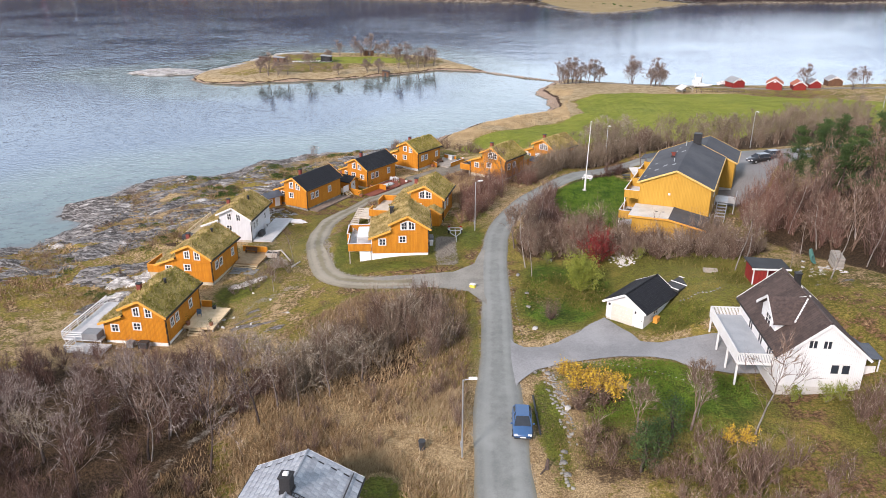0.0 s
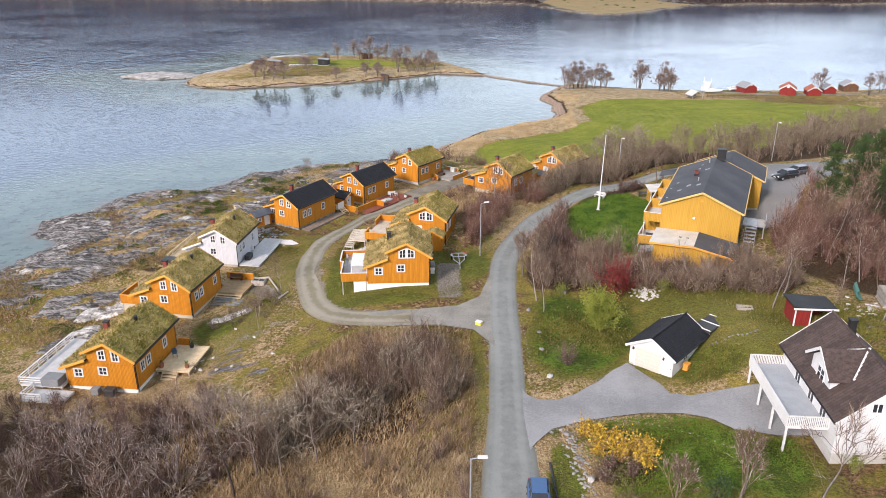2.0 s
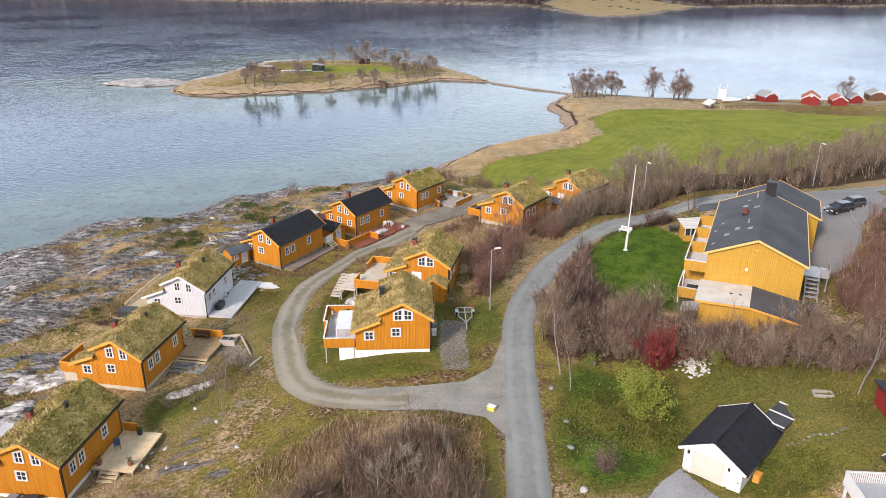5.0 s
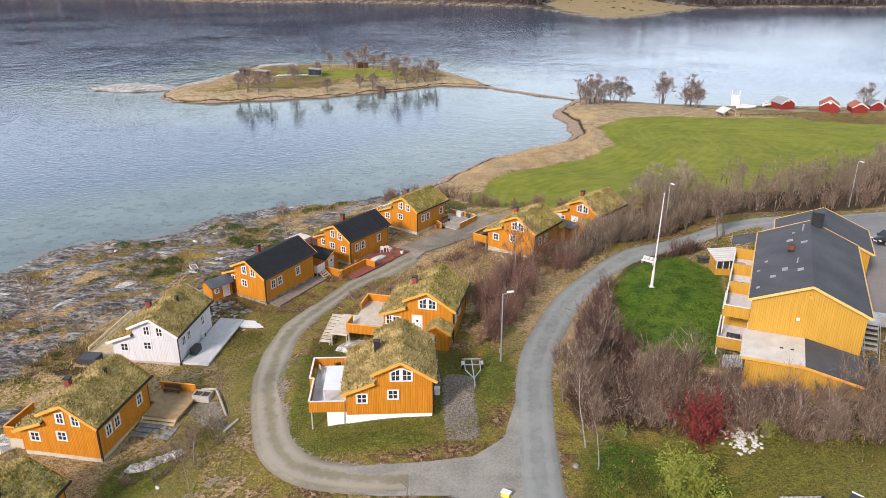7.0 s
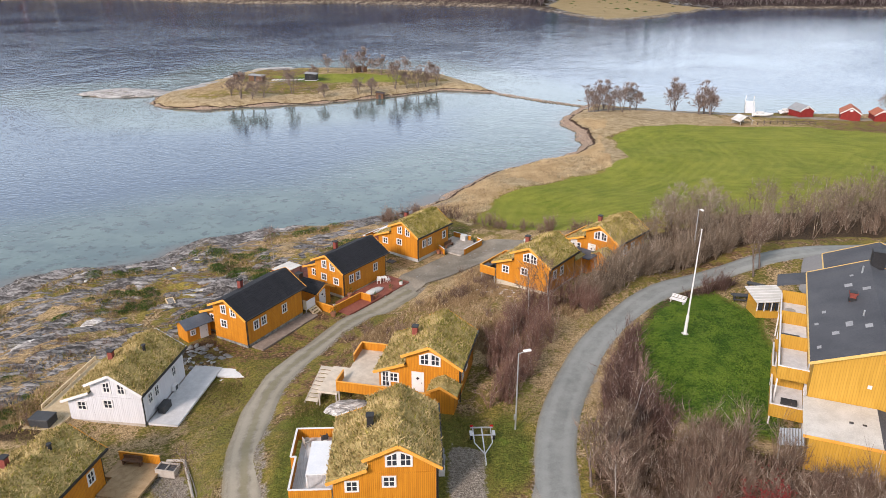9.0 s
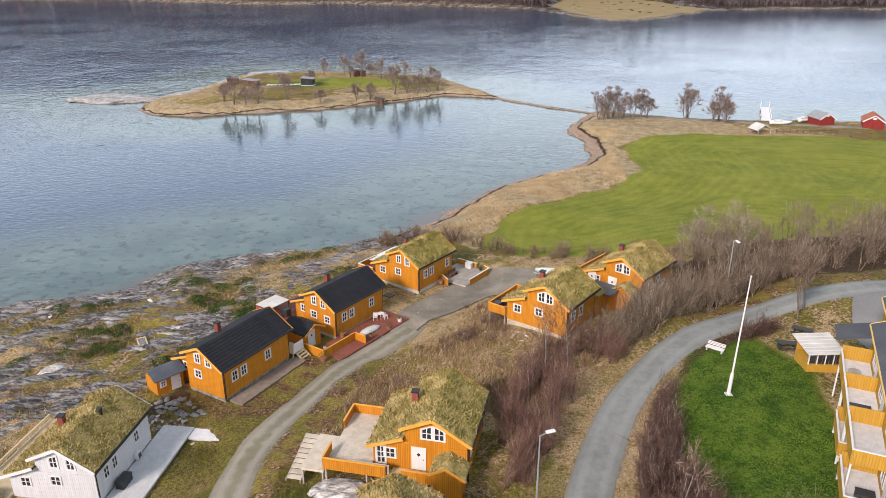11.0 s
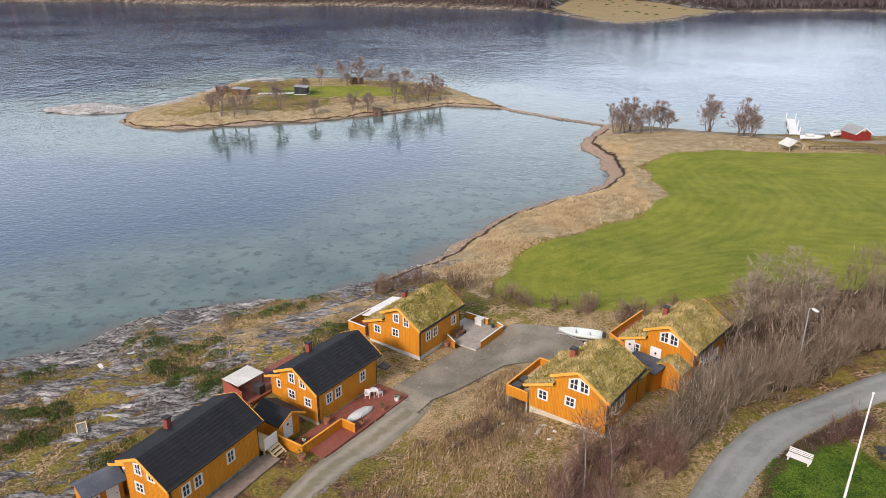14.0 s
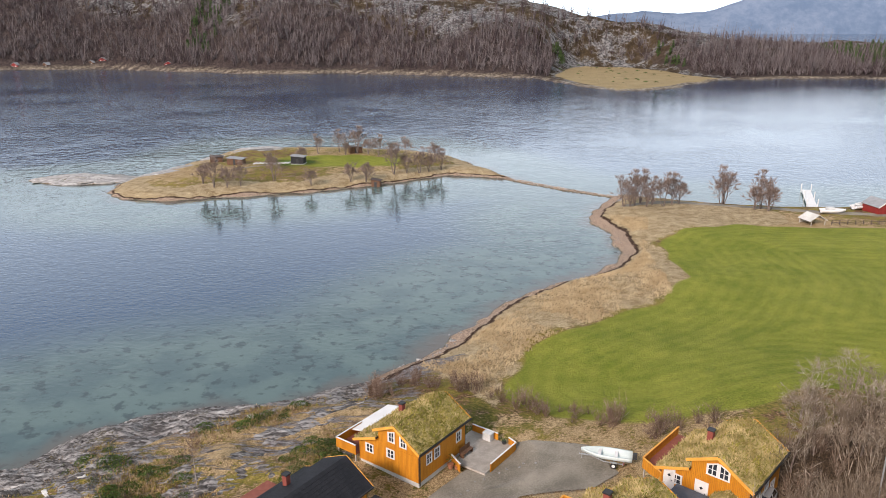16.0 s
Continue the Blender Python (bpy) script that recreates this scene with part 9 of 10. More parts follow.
for lx in (-1.9, 1.9):
    for ly in (0.2, 4.0):
        part("post", boxes((lx - 0.07, ly - 0.07, -0.3, lx + 0.07, ly + 0.07, 1.4)), DECK_GREY, hay)
part("back_wall", boxes((-1.8, 3.9, 0, 1.8, 3.98, 1.3)), DECK_GREY, hay)
fence = thing("fence", 87.5, 256.5, at(95, 257), 92, "brown wooden fence along the field", "fence")
for i in range(10):
    part("post", boxes((-0.07, i * 1.8 - 0.07, -0.6, 0.07, i * 1.8 + 0.07, 1.1)), BARK_DARK, fence)
for z in (0.4, 0.85):
    part("rail", boxes((0.07, -0.1, z - 0.07, 0.12, 16.4, z + 0.07)), BARK_DARK, fence)
jet = thing("jetty", 93.0, 275.5, 0.4, 21, "white floating jetty with posts at the shore", "jetty")
for k in range(14):
    part("deck_board", boxes((-1.2, 6 + k * 1.7, 0, 1.2, 7.6 + k * 1.7, 0.35)), WHITE_PAINT, jet)
part("gangway", boxes((-0.6, 0, 0.25, 0.6, 6, 0.5)), GALV, jet)
for sx in (-1.3, 1.3):
    for sy in (8.0, 18.0, 29.0):
        bm = bmesh.new()
        tube(bm, (sx, sy, -1.5), (sx, sy, 2.2), 0.12, 0.12, 8)
        part("post", bm, WHITE_PAINT, jet)
for k, (bx, by, byw) in enumerate(((100, 271, 70), (103.5, 272.5, 60), (90.5, 268, 95))):
    b = thing("boat", bx, by, at(bx, by) + 0.1, byw, "white boat laid up on the shore", "boat", "laid-up boats")
    bm = bmesh.new()
    hull(bm, 6.0, 2.2, 1.0)
    part("hull", bm, WHITE_PAINT, b, smooth=True)
    part("cover", boxes((-0.7, 1.2, 0.9, 0.7, 3.2, 1.5)), TARP, b, bevel=0.12)

# ---- island ----
def hut(x, y, yaw, w, l, h, mat, roof, label, name="hut"):
    e = thing(name, x, y, at(x, y), yaw, label, "hut", "huts on the island")
    part("wall", prism([(-w / 2, -0.6), (w / 2, -0.6), (w / 2, h), (-w / 2, h + 0.35)], "y", 0, l), mat, e)
    part("roof", prism([(-w / 2 - 0.3, h + 0.37), (w / 2 + 0.3, h - 0.02), (w / 2 + 0.3, h + 0.1), (-w / 2 - 0.3, h + 0.5)], "y", -0.3, l + 0.3), roof, e)
    part("doorway", boxes((-0.4, -0.04, 0, 0.4, -0.004, 1.8)), PLASTIC_DARK, e)
    return e


DARK_TIMBER = cladding("black_timber", (0.014, 0.015, 0.017), (0.035, 0.036, 0.04))
ch = hut(-51.5, 331, 5, 4.2, 3.6, 2.3, DARK_TIMBER, GREY_ROOF, "small black timber hut on the island green", "black_hut")
part("plinth", boxes((-2.2, -0.15, -0.6, 2.2, 3.7, 0.12)), WHITE_PAINT, ch)
hut(-34.5, 353, -20, 4.5, 3.0, 2.0, BROWN, BROWN_TILE, "open brown shelter on the island")
hut(-23.8, 309.6, 10, 2.6, 2.2, 2.2, BROWN, BROWN_TILE, "small brown hut above the island shore")
hut(-72, 330, 8, 5, 3.4, 1.8, BROWN, GREY_ROOF, "grey-roofed brown hut behind trees on the island")
hut(-80, 337, -12, 4, 3.4, 1.6, BROWN, BROWN_TILE, "low brown hut on the island")
for i in range(9):
    bx, by = -54.8 - i * 1.35, 333.4 - i * 0.2
    tagged(part("stepping_board", boxes((-0.28, -1.1, -0.3, 0.28, 1.1, 0.12)), WHITE_PAINT), "white wooden walkway board on the island", "walkway board", "walkway boards").matrix_world = pose(bx, by, at(bx, by) + 0.15, 0, 0, -14)
tagged(ribbon("island_path", smooth_line([(-57, 331), (-63, 328), (-70, 322)], 1.0), 0.5, GRAVEL, 0.15, "pale gravel path across the island", "path"), kind="structure")

# ---- rocks ----
def rock_shape(seed, sub=2):
    """An angular block: an uneven ball cut by a few planes."""
    bm = bmesh.new()
    bmesh.ops.create_icosphere(bm, subdivisions=sub, radius=1.0)
    r = random.Random(seed)
    off = Vector((seed * 3.7, seed * 1.9, seed * 0.7))
    cuts = [(Vector((r.gauss(0, 1), r.gauss(0, 1), r.gauss(0, 0.6))).normalized(), r.uniform(0.5, 0.85)) for _ in range(7)] + [(Vector((r.gauss(0, 0.15), r.gauss(0, 0.15), 1)).normalized(), r.uniform(0.5, 0.7))]
    for v in bm.verts:
        v.co *= 1.1 + noise.noise(v.co * 1.1 + off) * 0.4 + noise.noise(v.co * 2.9 + off) * 0.22
        for nrm, d in cuts:
            over = v.co.dot(nrm) - d
            if over > 0:
                v.co -= nrm * over * 0.9
    V = np.array([v.co for v in bm.verts])
    F = np.array([[v.index for v in f.verts] for f in bm.faces])
    bm.free()
    return V, F


SKERRY_ROCK = surface("skerry_rock", (0.20, 0.195, 0.18), (0.40, 0.385, 0.36), big=0.3, fine=2, rough=0.9, bump=0.8, dist=0.1)
STONES = [rock_shape(s) for s in range(8)]
BOULDERS = [rock_shape(s + 20, 1) for s in range(6)]


def stones(name, spots, mat, label, shapes=None, category="rock", turn=(-24, 22), flat=(0.28, 0.5)):
    """Many stones joined: each spot is x, y, half length, half width."""
    V, F, n = [], [], 0
    shapes = shapes or STONES
    zs = height(np.array([q[0] for q in spots]), np.array([q[1] for q in spots]))
    for (x, y, a, b), z in zip(spots, zs):
        v, f = shapes[RNG.integers(len(shapes))]
        t = radians(RNG.normal(*turn))
        h = min(a, b) * RNG.uniform(*flat) * 1.5
        c, s = math.cos(t), math.sin(t)
        X, Y = v[:, 0] * a, v[:, 1] * b
        V.append(np.stack([X * c - Y * s + x, X * s + Y * c + y, v[:, 2] * h + z - 0.25 * h], 1))
        F.append(f + n)
        n += len(v)
    return tagged(tri_mesh(name, np.vstack(V), np.vstack(F), mat), label, category, kind="stuff")


def belt(n, lo, hi, xr, yr, size):
    x, y = RNG.uniform(*xr, n * 12), RNG.uniform(*yr, n * 12)
    d = outline_dist(COAST_WEST + COAST_NORTH, x, y)
    ok = (d > lo) & (d < hi)
    for hx, hy, hr in CLEAR:
        ok &= np.hypot(x - hx, y - hy) > hr + 1.5
    ok &= x < -16 + 0.35 * (y - 150)
    s = RNG.uniform(*size, n * 12)
    return [(a, b, c * RNG.uniform(1.2, 2.4), c) for a, b, c in zip(x[ok][:n], y[ok][:n], s[ok][:n])]


def bedding(name, x0, y0, x1, y1, cover, mat, label, step=0.25, strike=30.0, proud=0.5):
    """Bare rock in tilted beds that breaks through the ground where cover is high."""
    X, Y = np.meshgrid(np.arange(x0, x1, step), np.arange(y0, y1, step))
    c, s = math.cos(radians(strike)), math.sin(radians(strike))
    u, v = X * c + Y * s, Y * c - X * s
    bed = v + 0.8 * wave(u * 0.4, v, 1.9, 2) + 0.5 * patchy(u * 0.35, v, 1.6, 4, 5)
    saw = (bed / 1.3) % 1.0
    fine = (bed / 0.45 + 0.4 * patchy(u * 0.5, v, 0.8, 3, 8)) % 1.0
    cut = np.abs(patchy(u * 0.8 + v * 0.3, v * 0.3, 1.6, 3, 6))
    amount = cover(X, Y) + 0.52 * patchy(u * 0.3, v, 1.9, 5, 3) + 0.12 * patchy(u * 0.6, v, 0.6, 3, 9)
    lift = np.clip(amount - 0.62, -0.5, 0.4)
    Z = height(X.ravel(), Y.ravel()).reshape(X.shape) + lift * 0.7 + np.clip(lift + 0.15, 0, 0.35) * (proud * 1.1 * saw + 0.5 * fine - 0.7 * (cut < 0.06) + 0.25 * patchy(u, v, 0.6, 3, 2))
    f = grid_faces(X.shape[1], X.shape[0])
    f = f[(lift.ravel()[f] > -0.12).any(1)]
    used, inv = np.unique(f, return_inverse=True)
    V = np.stack([X.ravel(), Y.ravel(), Z.ravel()], 1)[used]
    q = inv.reshape(-1, 4)
    ob = tri_mesh(name, V, np.vstack([q[:, :3], q[:, [0, 2, 3]]]), mat)
    return tagged(ob, label, "rock", kind="stuff")


def bedrock_mat(name, dark, mid_, light, seams=0.7):
    """Streaked rock: dark cracks and lichen along the beds, pale quartz."""
    m, n, l, p = shader(name)
    co, mp = n.new("ShaderNodeTexCoord"), n.new("ShaderNodeMapping")
    mp.inputs["Rotation"].default_value, mp.inputs["Scale"].default_value = (0, 0, radians(-30)), (0.3, 1.4, 1)
    l.new(co.outputs["Object"], mp.inputs["Vector"])
    big, led, fine = noise_node(n, l, co.outputs["Object"], 0.22, 4, 0.6), noise_node(n, l, mp.outputs[0], 1.1, 6, 0.7), noise_node(n, l, mp.outputs[0], 5.0, 5, 0.7)
    col = mix_col(n, l, ramp(n, l, calc(n, l, "ADD", calc(n, l, "MULTIPLY", led, 0.6), calc(n, l, "MULTIPLY", fine, 0.4)), 0.43, 0.57), dark, mid_)
    col = mix_col(n, l, ramp(n, l, calc(n, l, "ADD", calc(n, l, "MULTIPLY", led, 0.5), calc(n, l, "MULTIPLY", big, 0.5)), 0.55, 0.66), col, light)
    col = mix_col(n, l, ramp(n, l, calc(n, l, "ADD", calc(n, l, "MULTIPLY", fine, 0.5), calc(n, l, "MULTIPLY", big, 0.5)), 0.42, 0.36), col, (0.10, 0.085, 0.035))
    # dark seams between the beds
    sep = n.new("ShaderNodeSeparateXYZ")
    l.new(mp.outputs[0], sep.inputs[0])
    bed = calc(n, l, "FRACT", calc(n, l, "ADD", calc(n, l, "MULTIPLY", sep.outputs[1], 1.2), calc(n, l, "MULTIPLY", led, 2.4)), 0.0)
    seam = calc(n, l, "MULTIPLY", ramp(n, l, bed, 0.0, 0.16), ramp(n, l, bed, 1.0, 0.9))
    col = mix_col(n, l, calc(n, l, "MULTIPLY", calc(n, l, "SUBTRACT", 1.0, seam), seams), col, tuple(c * 0.8 for c in dark))
    l.new(col, p.inputs["Base Color"])
    p.inputs["Roughness"].default_value, p.inputs["Specular IOR Level"].default_value = 0.85, 0.25
    bumped(n, l, p, calc(n, l, "ADD", calc(n, l, "ADD", led, fine), seam), 0.9, 0.12)
    return m


BEDROCK = bedrock_mat("streaked_bedrock", (0.058, 0.054, 0.053), (0.295, 0.285, 0.28), (0.54, 0.53, 0.515))
SKERRY_BED = bedrock_mat("skerry_bedrock", (0.24, 0.235, 0.23), (0.48, 0.475, 0.465), (0.62, 0.61, 0.60), 0.2)
BLEACHED = bedrock_mat("bleached_bedrock", (0.28, 0.27, 0.26), (0.66, 0.65, 0.63), (0.78, 0.77, 0.75), 0.25)


def near_round(X, Y, rounds):
    out = np.zeros(X.shape)
    for cx, cy, a, b, turn, k in rounds:
        c, s = math.cos(radians(turn)), math.sin(radians(turn))
        u, v = (X - cx) * c + (Y - cy) * s, (Y - cy) * c - (X - cx) * s
        out = np.maximum(out, k * np.clip(1.5 - (u / a) ** 2 - (v / b) ** 2, 0, 1))
    return out


def shore_cover(X, Y):
    d = outline_dist(COAST_WEST + COAST_NORTH, X, Y)
    west = np.clip((-30 - X + 0.42 * (Y - 105)) / 10, 0, 1)
    k = 0.9 * np.clip((8.5 - d) / 5, 0, 1) * (d > -1) + (0.52 + 0.12 * np.clip((110 - Y) / 20, 0, 1)) * np.clip((32 - d) / 10, 0, 1) * west
    k = np.maximum(k, 0.8 * near_round(X, Y, [(-29, 143.5, 5.5, 4, 30, 1.0), (-35, 138, 4, 3, 30, 0.9), (-44, 124, 6, 4, 25, 0.8), (-52, 112, 6, 4, 20, 0.9), (-48, 98, 6, 4, 25, 0.9), (-56, 104, 6, 3, 15, 0.9), (-44, 86, 4, 4, 20, 0.8), (-37.5, 119, 4.5, 3, 20, 1.0), (-33.5, 122.5, 3, 1.8, 20, 0.9), (-38.5, 126.5, 4.5, 2.4, 20, 1.05), (-33.5, 128.5, 2.5, 1.5, 30, 0.9), (-40, 112, 4, 3, 20, 0.95)]))
    for hx, hy, hr in CLEAR:
        k = k - 1.2 * np.clip(hr + 1.6 - np.hypot(X - hx, Y - hy), 0, 1)
    return np.where((Y > 176) | (X > -12), -1.0, k)


bedding("shore_ledge", -84, 74, -12, 178, shore_cover, BEDROCK, "broad grey rock ledges sloping into the water")
PALE_ROUNDS = [(-27.4, 91.2, 1.9, 0.7, 12, 1.2), (-25.0, 91.6, 1.2, 0.5, 12, 1.1), (-42.4, 95.6, 3.2, 1.8, 30, 1.15), (-45.4, 95.2, 2.4, 1.2, 35, 1.1), (-41.6, 98.0, 2.6, 1.0, 40, 1.1), (-44.2, 89.0, 2.6, 1.4, 60, 1.1), (-10.1, 107.5, 2.9, 1.4, -20, 1.2), (-7.4, 106.4, 1.3, 0.8, 20, 1.0), (-52, 128, 2.2, 0.9, 30, 1.0), (-46, 133, 2.0, 0.8, 30, 1.0)]
bedding("pale_bedrock", -58, 84, -4, 138, lambda X, Y: near_round(X, Y, PALE_ROUNDS), BLEACHED, "smooth white bedrock showing through the grass", step=0.2, proud=0.25)


def skerry_cover(X, Y):
    return np.maximum(1.0 * np.clip(0.55 + outline_dist(SKERRY, X, Y) / 3, 0, 1), near_round(X, Y, [(-97, 322, 9, 4, 10, 1.0), (-92, 332, 8, 3, 50, 0.9), (-86, 350, 6, 3, 60, 0.9), (-74, 371, 9, 4, 10, 1.0)]))


bedding("skerry_ledge", -138, 306, -60, 380, skerry_cover, SKERRY_BED, "bare pale skerry and ledges beside the island", step=0.6, strike=12.0, proud=0.2)
stones("shore_ledge_pale", belt(26, 0, 12, (-90, -10), (70, 182), (0.2, 0.6)), PALE_ROCK, "pale weathered rock on the shore", flat=(0.1, 0.25))
stones("shore_stone", belt(260, -2.5, 3, (-90, 0), (70, 200), (0.12, 0.4)), ROCKS, "loose grey stones at the waterline", BOULDERS, flat=(0.5, 0.9), turn=(0, 90))
stones("beach_stone", [(x + RNG.normal(0, 0.7), y + RNG.normal(0, 0.7), s, s * 0.8) for x, y in smooth_line(COAST_WEST[-12:], 0.9) for s in (RNG.uniform(0.1, 0.35),)], ROCKS, "small dark stones along the beach", BOULDERS, flat=(0.5, 0.8), turn=(0, 90))
stones("spit_stone", [(x + RNG.normal(0, 0.7), y + RNG.normal(0, 0.7), s, s * 0.8) for x, y in smooth_line(SPIT, 0.25) for s in (RNG.uniform(0.2, 0.55),)], SKERRY_ROCK, "stones of the low causeway to the island", BOULDERS, flat=(0.6, 0.9), turn=(0, 90))
stones("skerry_rock", [(RNG.uniform(-130, -104), RNG.uniform(314, 325), 3.2, 2.0) for _ in range(14)], SKERRY_ROCK, "bare pale skerry beside the island", turn=(0, 20), flat=(0.08, 0.16))
stones("island_ledge", [(RNG.uniform(-84, -64), RNG.uniform(360, 376), 2.4, 1.3) for _ in range(12)], SKERRY_ROCK, "pale ledges on the island shore", turn=(0, 30), flat=(0.1, 0.2))
GARDEN_STONES = [(9.6, 86.6, 0.4), (10.2, 81.4, 0.35), (10.0, 77.8, 0.4), (10.2, 72.6, 0.5), (10.4, 63.6, 0.42), (11.2, 60.0, 0.4), (11.5, 57.6, 0.46), (9.2, 63.9, 0.3), (14.2, 90.4, 0.5), (10.2, 51.4, 0.35), (10.0, 50.0, 0.4), (10.1, 48.7, 0.35)]
for gx, gy, gs in GARDEN_STONES:
    v, f = BOULDERS[RNG.integers(len(BOULDERS))]
    ob = tri_mesh("boulder", v, f, PALE_ROCK if gs > 0.45 else ROCKS)
    ob.matrix_world = pose(gx, gy, at(gx, gy) + gs * 0.2, 0, 0, RNG.uniform(0, 360)) @ Matrix.Diagonal((gs, gs * 0.8, gs * 0.6, 1))
    tagged(ob, "rounded grey boulder in the grass", "boulder", "boulders")
edge = [(12 + 0.55 * i, 65.6 - 0.012 * i * i, 0.13, 0.11) for i in range(24)] + [(27.0 + 0.4 * i, 75.6 - 0.2 * math.sin(i), 0.2, 0.16) for i in range(12)] + [(10.6 + 0.05 * i, 64 - 0.45 * i, 0.16, 0.14) for i in range(22)] + [(8.6, 70 + i * 0.8, 0.08, 0.1) for i in range(24)]
stones("garden_wall", [(x + RNG.normal(0, 0.25), y + RNG.normal(0, 0.12), q, q * 0.8) for x, y in smooth_line([(10.5, 64.9), (10.3, 62.3), (10.5, 58.7), (10.8, 55.8), (11.1, 52.0)], 0.28) for q in (RNG.uniform(0.10, 0.3),)] + [(11.1 + RNG.normal(0, 0.35), RNG.uniform(56, 64), q, q * 0.8) for q in RNG.uniform(0.08, 0.24, 60)] + [(9.9 + RNG.normal(0, 0.15), 51 - 0.35 * i, 0.25, 0.2) for i in range(12)], SKERRY_ROCK, "low dry wall of pale fieldstones along the garden", BOULDERS, flat=(0.7, 1.0), turn=(0, 90), category="stone wall")
stones("edging_stone", edge, ROCKS, "row of small edging stones along lawn and drive", BOULDERS, turn=(0, 90), flat=(0.6, 0.9), category="edging")
stones("quartz_pile", [(23.4 + RNG.normal(0, 0.75), 88.6 + RNG.normal(0, 0.8), 0.24, 0.19) for _ in range(110)], PALE_ROCK, "heap of pale stones in the garden", BOULDERS, turn=(0, 90), flat=(0.7, 1.0), category="stone heap")
stones("rubble", [(44.5 + RNG.normal(0, 1.2), 79 + RNG.normal(0, 1.4), 0.35, 0.25) for _ in range(34)] + [(-29 + RNG.normal(0, 1.4), 120.5 + RNG.normal(0, 1.5), 0.3, 0.2) for _ in range(30)] + [(-24.5 + RNG.normal(0, 2.5), 81 + RNG.normal(0, 3), 0.4, 0.25) for _ in range(10)] + [(5.2 + RNG.normal(0, 1.2), 133.5 + RNG.normal(0, 1.0), 0.3, 0.2) for _ in range(20)],
       PALE_ROCK, "scattered rubble and broken rock", BOULDERS, turn=(0, 90), flat=(0.5, 0.9), category="rubble")
stones("soil_stone", [(-29.8 + RNG.normal(0, 1.6), 123.2 + RNG.normal(0, 1.4), q * 1.4, q) for q in RNG.uniform(0.12, 0.5, 46)], ROCKS, "broken grey rock in dark soil beside the cabin", BOULDERS, flat=(0.3, 0.7), turn=(-20, 40), category="rubble")
stones("kerb_stone", [(x + 1.9 * nx + RNG.normal(0, 0.15), y + 1.9 * ny + RNG.normal(0, 0.15), 0.25, 0.2) for (x, y), nx, ny in [((TRACK_LINE[k][0], TRACK_LINE[k][1]), -0.82, 0.57) for k in range(68, 93)]], ROCKS, "stones edging the gravel track", BOULDERS, turn=(0, 90), flat=(0.5, 0.9), category="edging")

# ---- loose things ----
for k, (lx, ly, lw) in enumerate(((33.0, 126.8, 0.0), (35.6, 129.2, 0.0))):
    pt = thing("picnic_table", lx, ly, at(lx, ly), 10 + 25 * k, "black picnic bench on the lawn", "bench", "picnic benches")
    part("tabletop", boxes((-1.0, -0.4, 0.68, 1.0, 0.4, 0.75)), PLASTIC_DARK, pt)
    for sy in (-0.75, 0.75):
        part("seat", boxes((-1.0, sy - 0.15, 0.4, 1.0, sy + 0.15, 0.45)), PLASTIC_DARK, pt)
    for sx in (-0.7, 0.7):
        part("trestle", boxes((sx - 0.05, -0.75, 0.3, sx + 0.05, 0.75, 0.38), (sx - 0.05, -0.4, 0, sx + 0.05, -0.3, 0.7), (sx - 0.05, 0.3, 0, sx + 0.05, 0.4, 0.7)), PLASTIC_DARK, pt)
wb = thing("white_bench", 25.6, 126.4, at(25.6, 126.4), 40, "white wooden slatted lounger at the hedge", "bench")
for k in range(5):
    part("slat", boxes((-0.9, -0.35 + 0.145 * k, 0.36, 0.9, -0.25 + 0.145 * k, 0.41)), WHITE_PAINT, wb)
for k in range(3):
    part("back_slat", boxes((-0.9, 0.36 + 0.04 * k, 0.46 + 0.13 * k, 0.9, 0.40 + 0.04 * k, 0.55 + 0.13 * k)), WHITE_PAINT, wb)
for sx in (-0.75, 0.75):
    part("leg", boxes((sx - 0.05, -0.3, 0, sx + 0.05, 0.35, 0.35)), WHITE_PAINT, wb)
cf = thing("cold_frame", 27.6, 78.6, at(27.6, 78.6), 48, "dark glazed cold frame with white rails behind the garage", "cold frame")
part("bed", boxes((-1.0, -1.8, 0, 1.0, 1.8, 0.3)), PLASTIC_DARK, cf)
for k in range(3):
    part("rail", boxes((-1.05, -1.8 + k * 1.75, 0.3, 1.05, -1.7 + k * 1.75, 0.38)), WHITE_PAINT, cf)
pf = thing("wooden_frame", 31.8, 80.5, at(31.8, 80.5), 10, "low wooden frame lying in the grass", "frame")
part("frame", boxes((-0.8, -0.4, 0, 0.8, -0.32, 0.3), (-0.8, 0.32, 0, 0.8, 0.4, 0.3), (-0.8, -0.32, 0, -0.72, 0.32, 0.3), (0.72, -0.32, 0, 0.8, 0.32, 0.3)), DECK_GREY, pf)
rb = thing("rowing_boat", 44.0, 81.5, at(44, 81.5) + 0.4, 20, "green upturned rowing boat among the trees", "boat")
bm = bmesh.new()
hull(bm, 3.4, 1.3, 0.5)
o = part("hull", bm, surface("green_hull", (0.05, 0.16, 0.14), (0.09, 0.24, 0.20), rough=0.5), rb, smooth=True)
o.matrix_local = pose(0, 0, 0.3, 0, 65, 0)
wp = thing("woodpile", 46.6, 80.6, at(46.6, 80.6), 15, "stacked grey planks under the trees", "woodpile")
for k in range(12):
    part("plank", boxes((-0.5 + 0.02 * (k % 3), -1.6, 0.13 * k, 0.5 + 0.05 * (k % 2), 1.6 - 0.1 * (k % 4), 0.13 * k + 0.08)), DECK_GREY, wp)
mb = thing("grit_box", 3.7, 83.2, at(3.7, 83.2) + 0.02, 30, "small yellow grit box at the junction", "grit box")
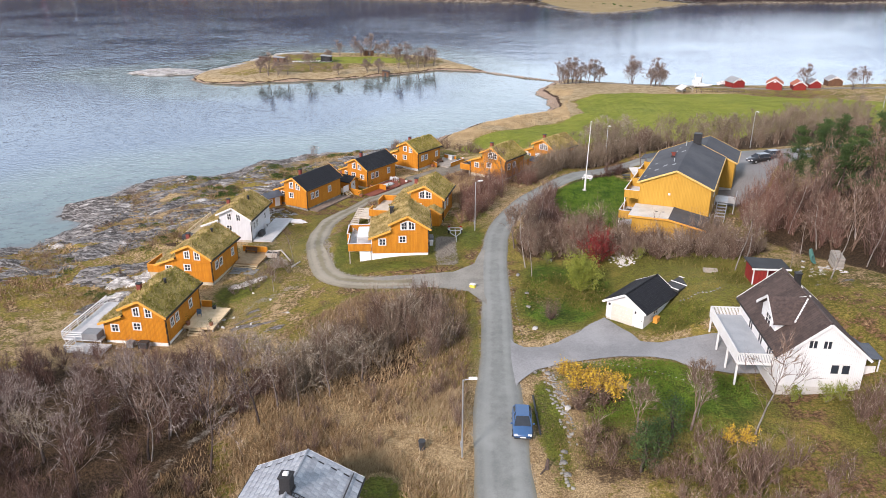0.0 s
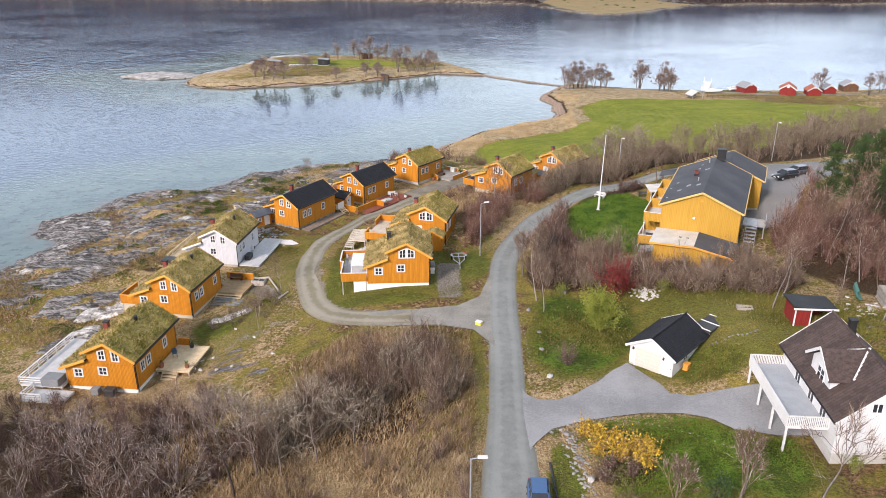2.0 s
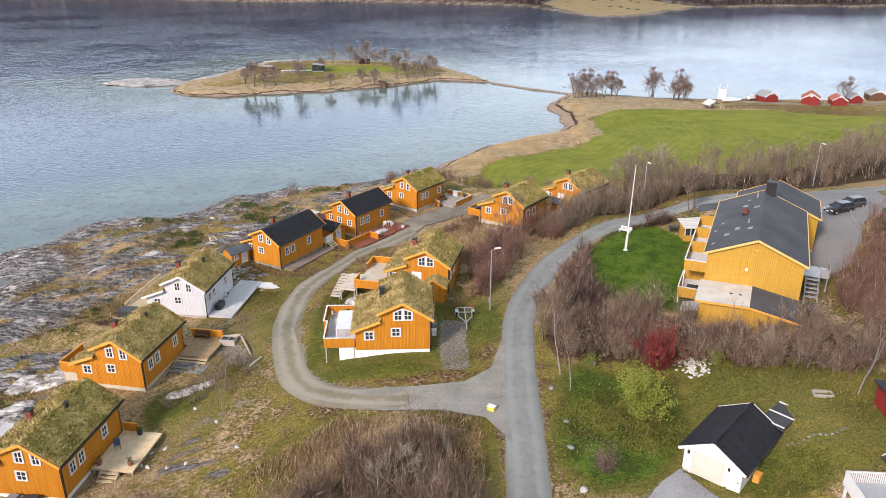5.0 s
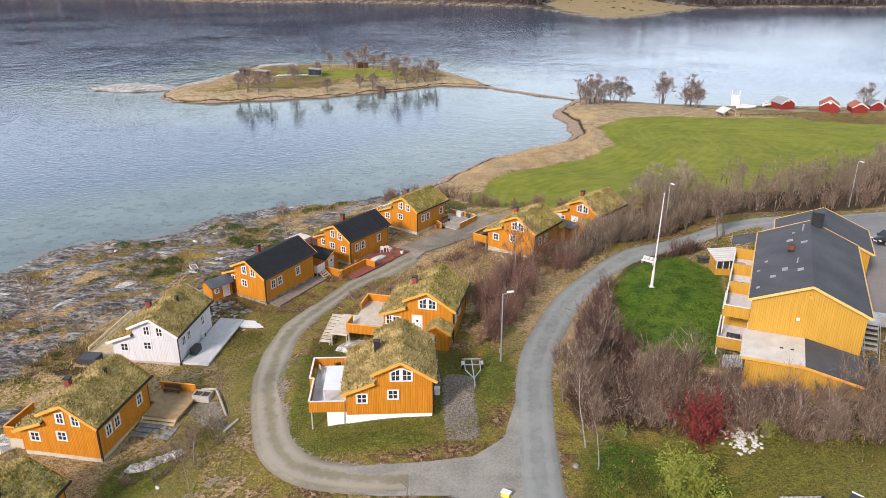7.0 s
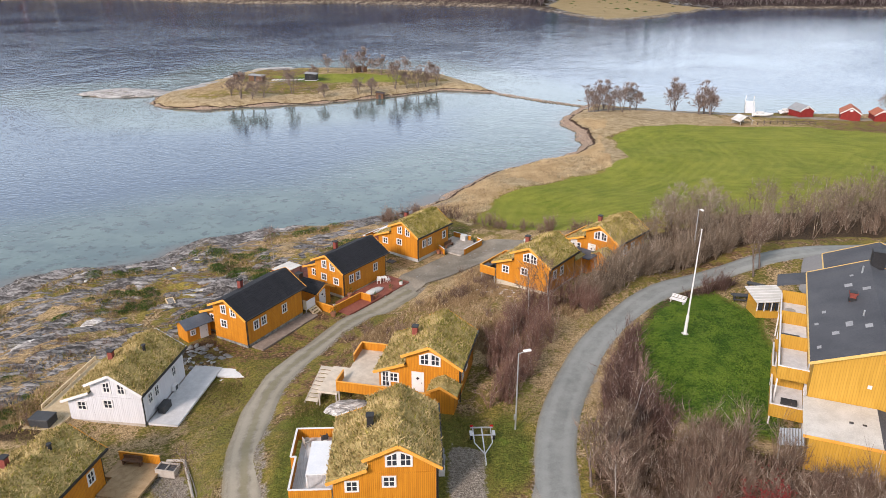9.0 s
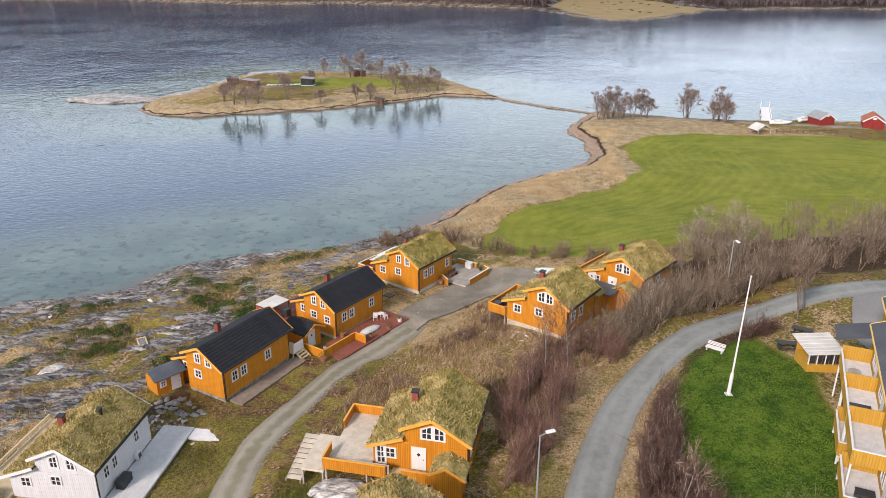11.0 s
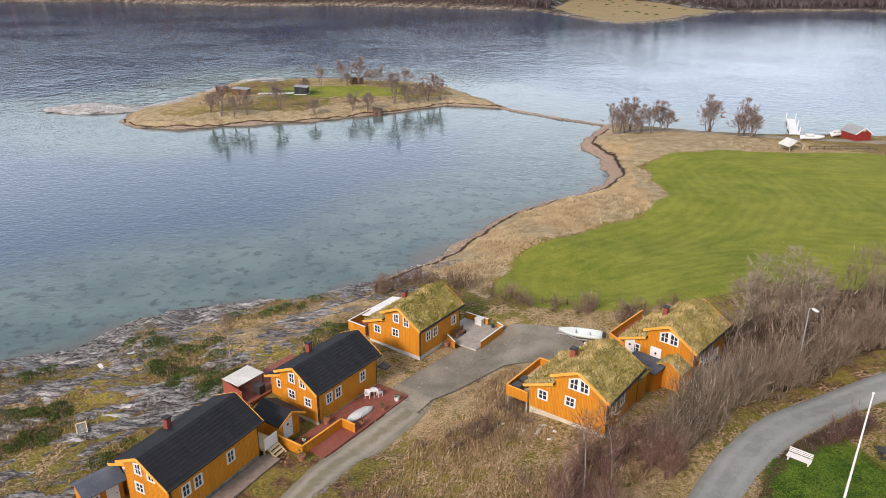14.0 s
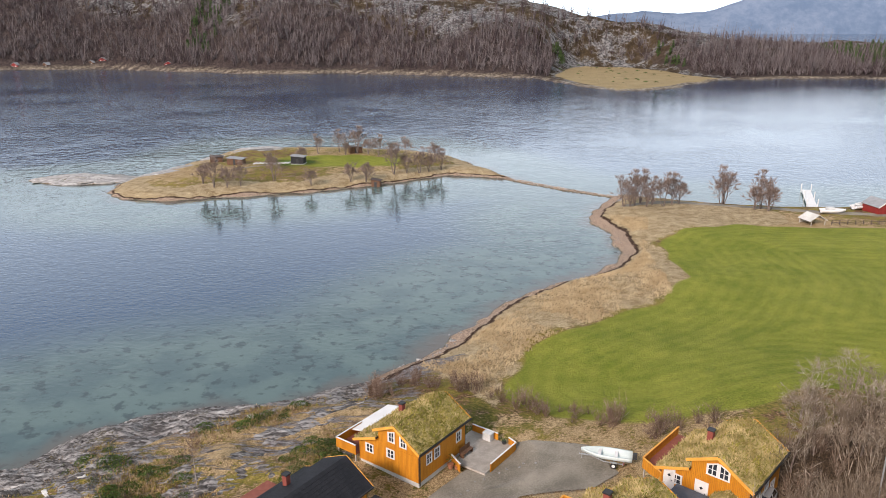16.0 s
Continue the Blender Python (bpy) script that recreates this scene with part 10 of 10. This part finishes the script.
part("body", boxes((-0.35, -0.25, 0, 0.35, 0.25, 0.4)), surface("yellow_plastic", (0.62, 0.5, 0.06), (0.74, 0.6, 0.1), rough=0.6), mb, bevel=0.03)
part("lid", boxes((-0.38, -0.28, 0.4, 0.38, 0.28, 0.46)), WHITE_PAINT, mb, bevel=0.02)
dp = thing("drain_pipe", 8.5, 53.7, at(8.5, 56.5), 0, "long dark plastic pipe lying on the green verge", "pipe")
bm = bmesh.new()
tube(bm, (0, 0, at(8.5, 53.7) - at(8.5, 56.5) + 0.12), (0.0, 6.0, at(8.5, 59.7) - at(8.5, 56.5) + 0.12), 0.09, 0.09, 10)
part("pipe", bm, PLASTIC_DARK, dp)
part("collar", boxes((-0.12, 2.9, 0.0, 0.12, 3.2, 0.24)), PLASTIC_DARK, dp, bevel=0.04)
st = thing("tree_stump", 8.5, 49.4, at(8.5, 49.4), 15, "dark weathered stump with a broken root on the verge", "stump")
bm = bmesh.new()
tube(bm, (0, 0, -0.1), (0.05, 0.1, 0.9), 0.2, 0.12, 9)
part("trunk", bm, BARK_DARK, st)
bm = bmesh.new()
tube(bm, (0, 0, 0.15), (-0.4, -0.9, 0.05), 0.1, 0.05, 7)
part("root", bm, BARK_DARK, st)
for bxx, byy in ((-1.8, 52.2),):
    bi = thing("bin", bxx, byy, at(bxx, byy), 0, "dark round barrel in the dry grass", "barrel")
    bm = bmesh.new()
    tube(bm, (0, 0, 0), (0, 0, 0.8), 0.28, 0.3, 14)
    part("body", bm, PLASTIC_DARK, bi)
    bm = bmesh.new()
    tube(bm, (0, 0, 0.8), (0, 0, 0.85), 0.32, 0.32, 14)
    part("lid", bm, PLASTIC_DARK, bi)
dw = thing("driftwood", -44.8, 162.7, at(-44.1, 163.5) + 0.25, 0, "bleached white driftwood plank on the shore ledge", "driftwood")
bm = bmesh.new()
beam(bm, (0, 0, 0), (1.6, 1.9, 0.15), 0.3, 0.1)
part("plank", bm, DECK_BLEACHED, dw)
for ax, ay, bx_, by_ in ((-26.0, 103.2, -24.2, 102.7), (-24.2, 102.6, -21.8, 97.5), (-21.0, 94.1, -20.2, 96.0)):
    lg = thing("log", ax, ay, at(ax, ay), 0, "weathered timber log edging the path", "log", "edging logs")
    bm = bmesh.new()
    tube(bm, (0, 0, 0.1), (bx_ - ax, by_ - ay, at(bx_, by_) - at(ax, ay) + 0.1), 0.13, 0.12, 8)
    part("trunk", bm, DECK_GREY, lg)
bpi = thing("garden_box", -38.2, 139.0, at(-38.2, 139), 60, "wooden box filled with stones on the heath", "planter")
part("box", boxes((-1.0, -0.5, 0, 1.0, -0.42, 0.5), (-1.0, 0.42, 0, 1.0, 0.5, 0.5), (-1.0, -0.42, 0, -0.92, 0.42, 0.5), (0.92, -0.42, 0, 1.0, 0.42, 0.5)), DECK, bpi)
part("filling", boxes((-0.92, -0.42, 0, 0.92, 0.42, 0.42)), ROCKS, bpi)
for fx, fy, fm in ((-470, 912, RED), (-440, 918, BROWN), (-385, 938, RED), (-398, 936, BROWN), (-300, 905, RED)):
    zz = max(2.0, float(far_height(np.array([fx]), np.array([fy]))[0][0]))
    hs = thing("far_house", fx, fy, zz, RNG.uniform(-30, 30), "small timber house on the far shore", "house", "houses on the far shore")
    part("wall", prism([(-4, -3), (4, -3), (4, 3.2), (0, 5.6), (-4, 3.2)], "y", 0, 9), fm, hs)
    for s in (-1, 1):
        part("roof", slab([(0, 5.8), (s * 4.5, 3.0)], 0.2, -0.4, 9.4), GREY_ROOF, hs)
    for wx in (-2, 2):
        part("window", boxes((wx - 0.6, -0.06, 1.2, wx + 0.6, -0.01, 2.4)), WHITE_PAINT, hs)
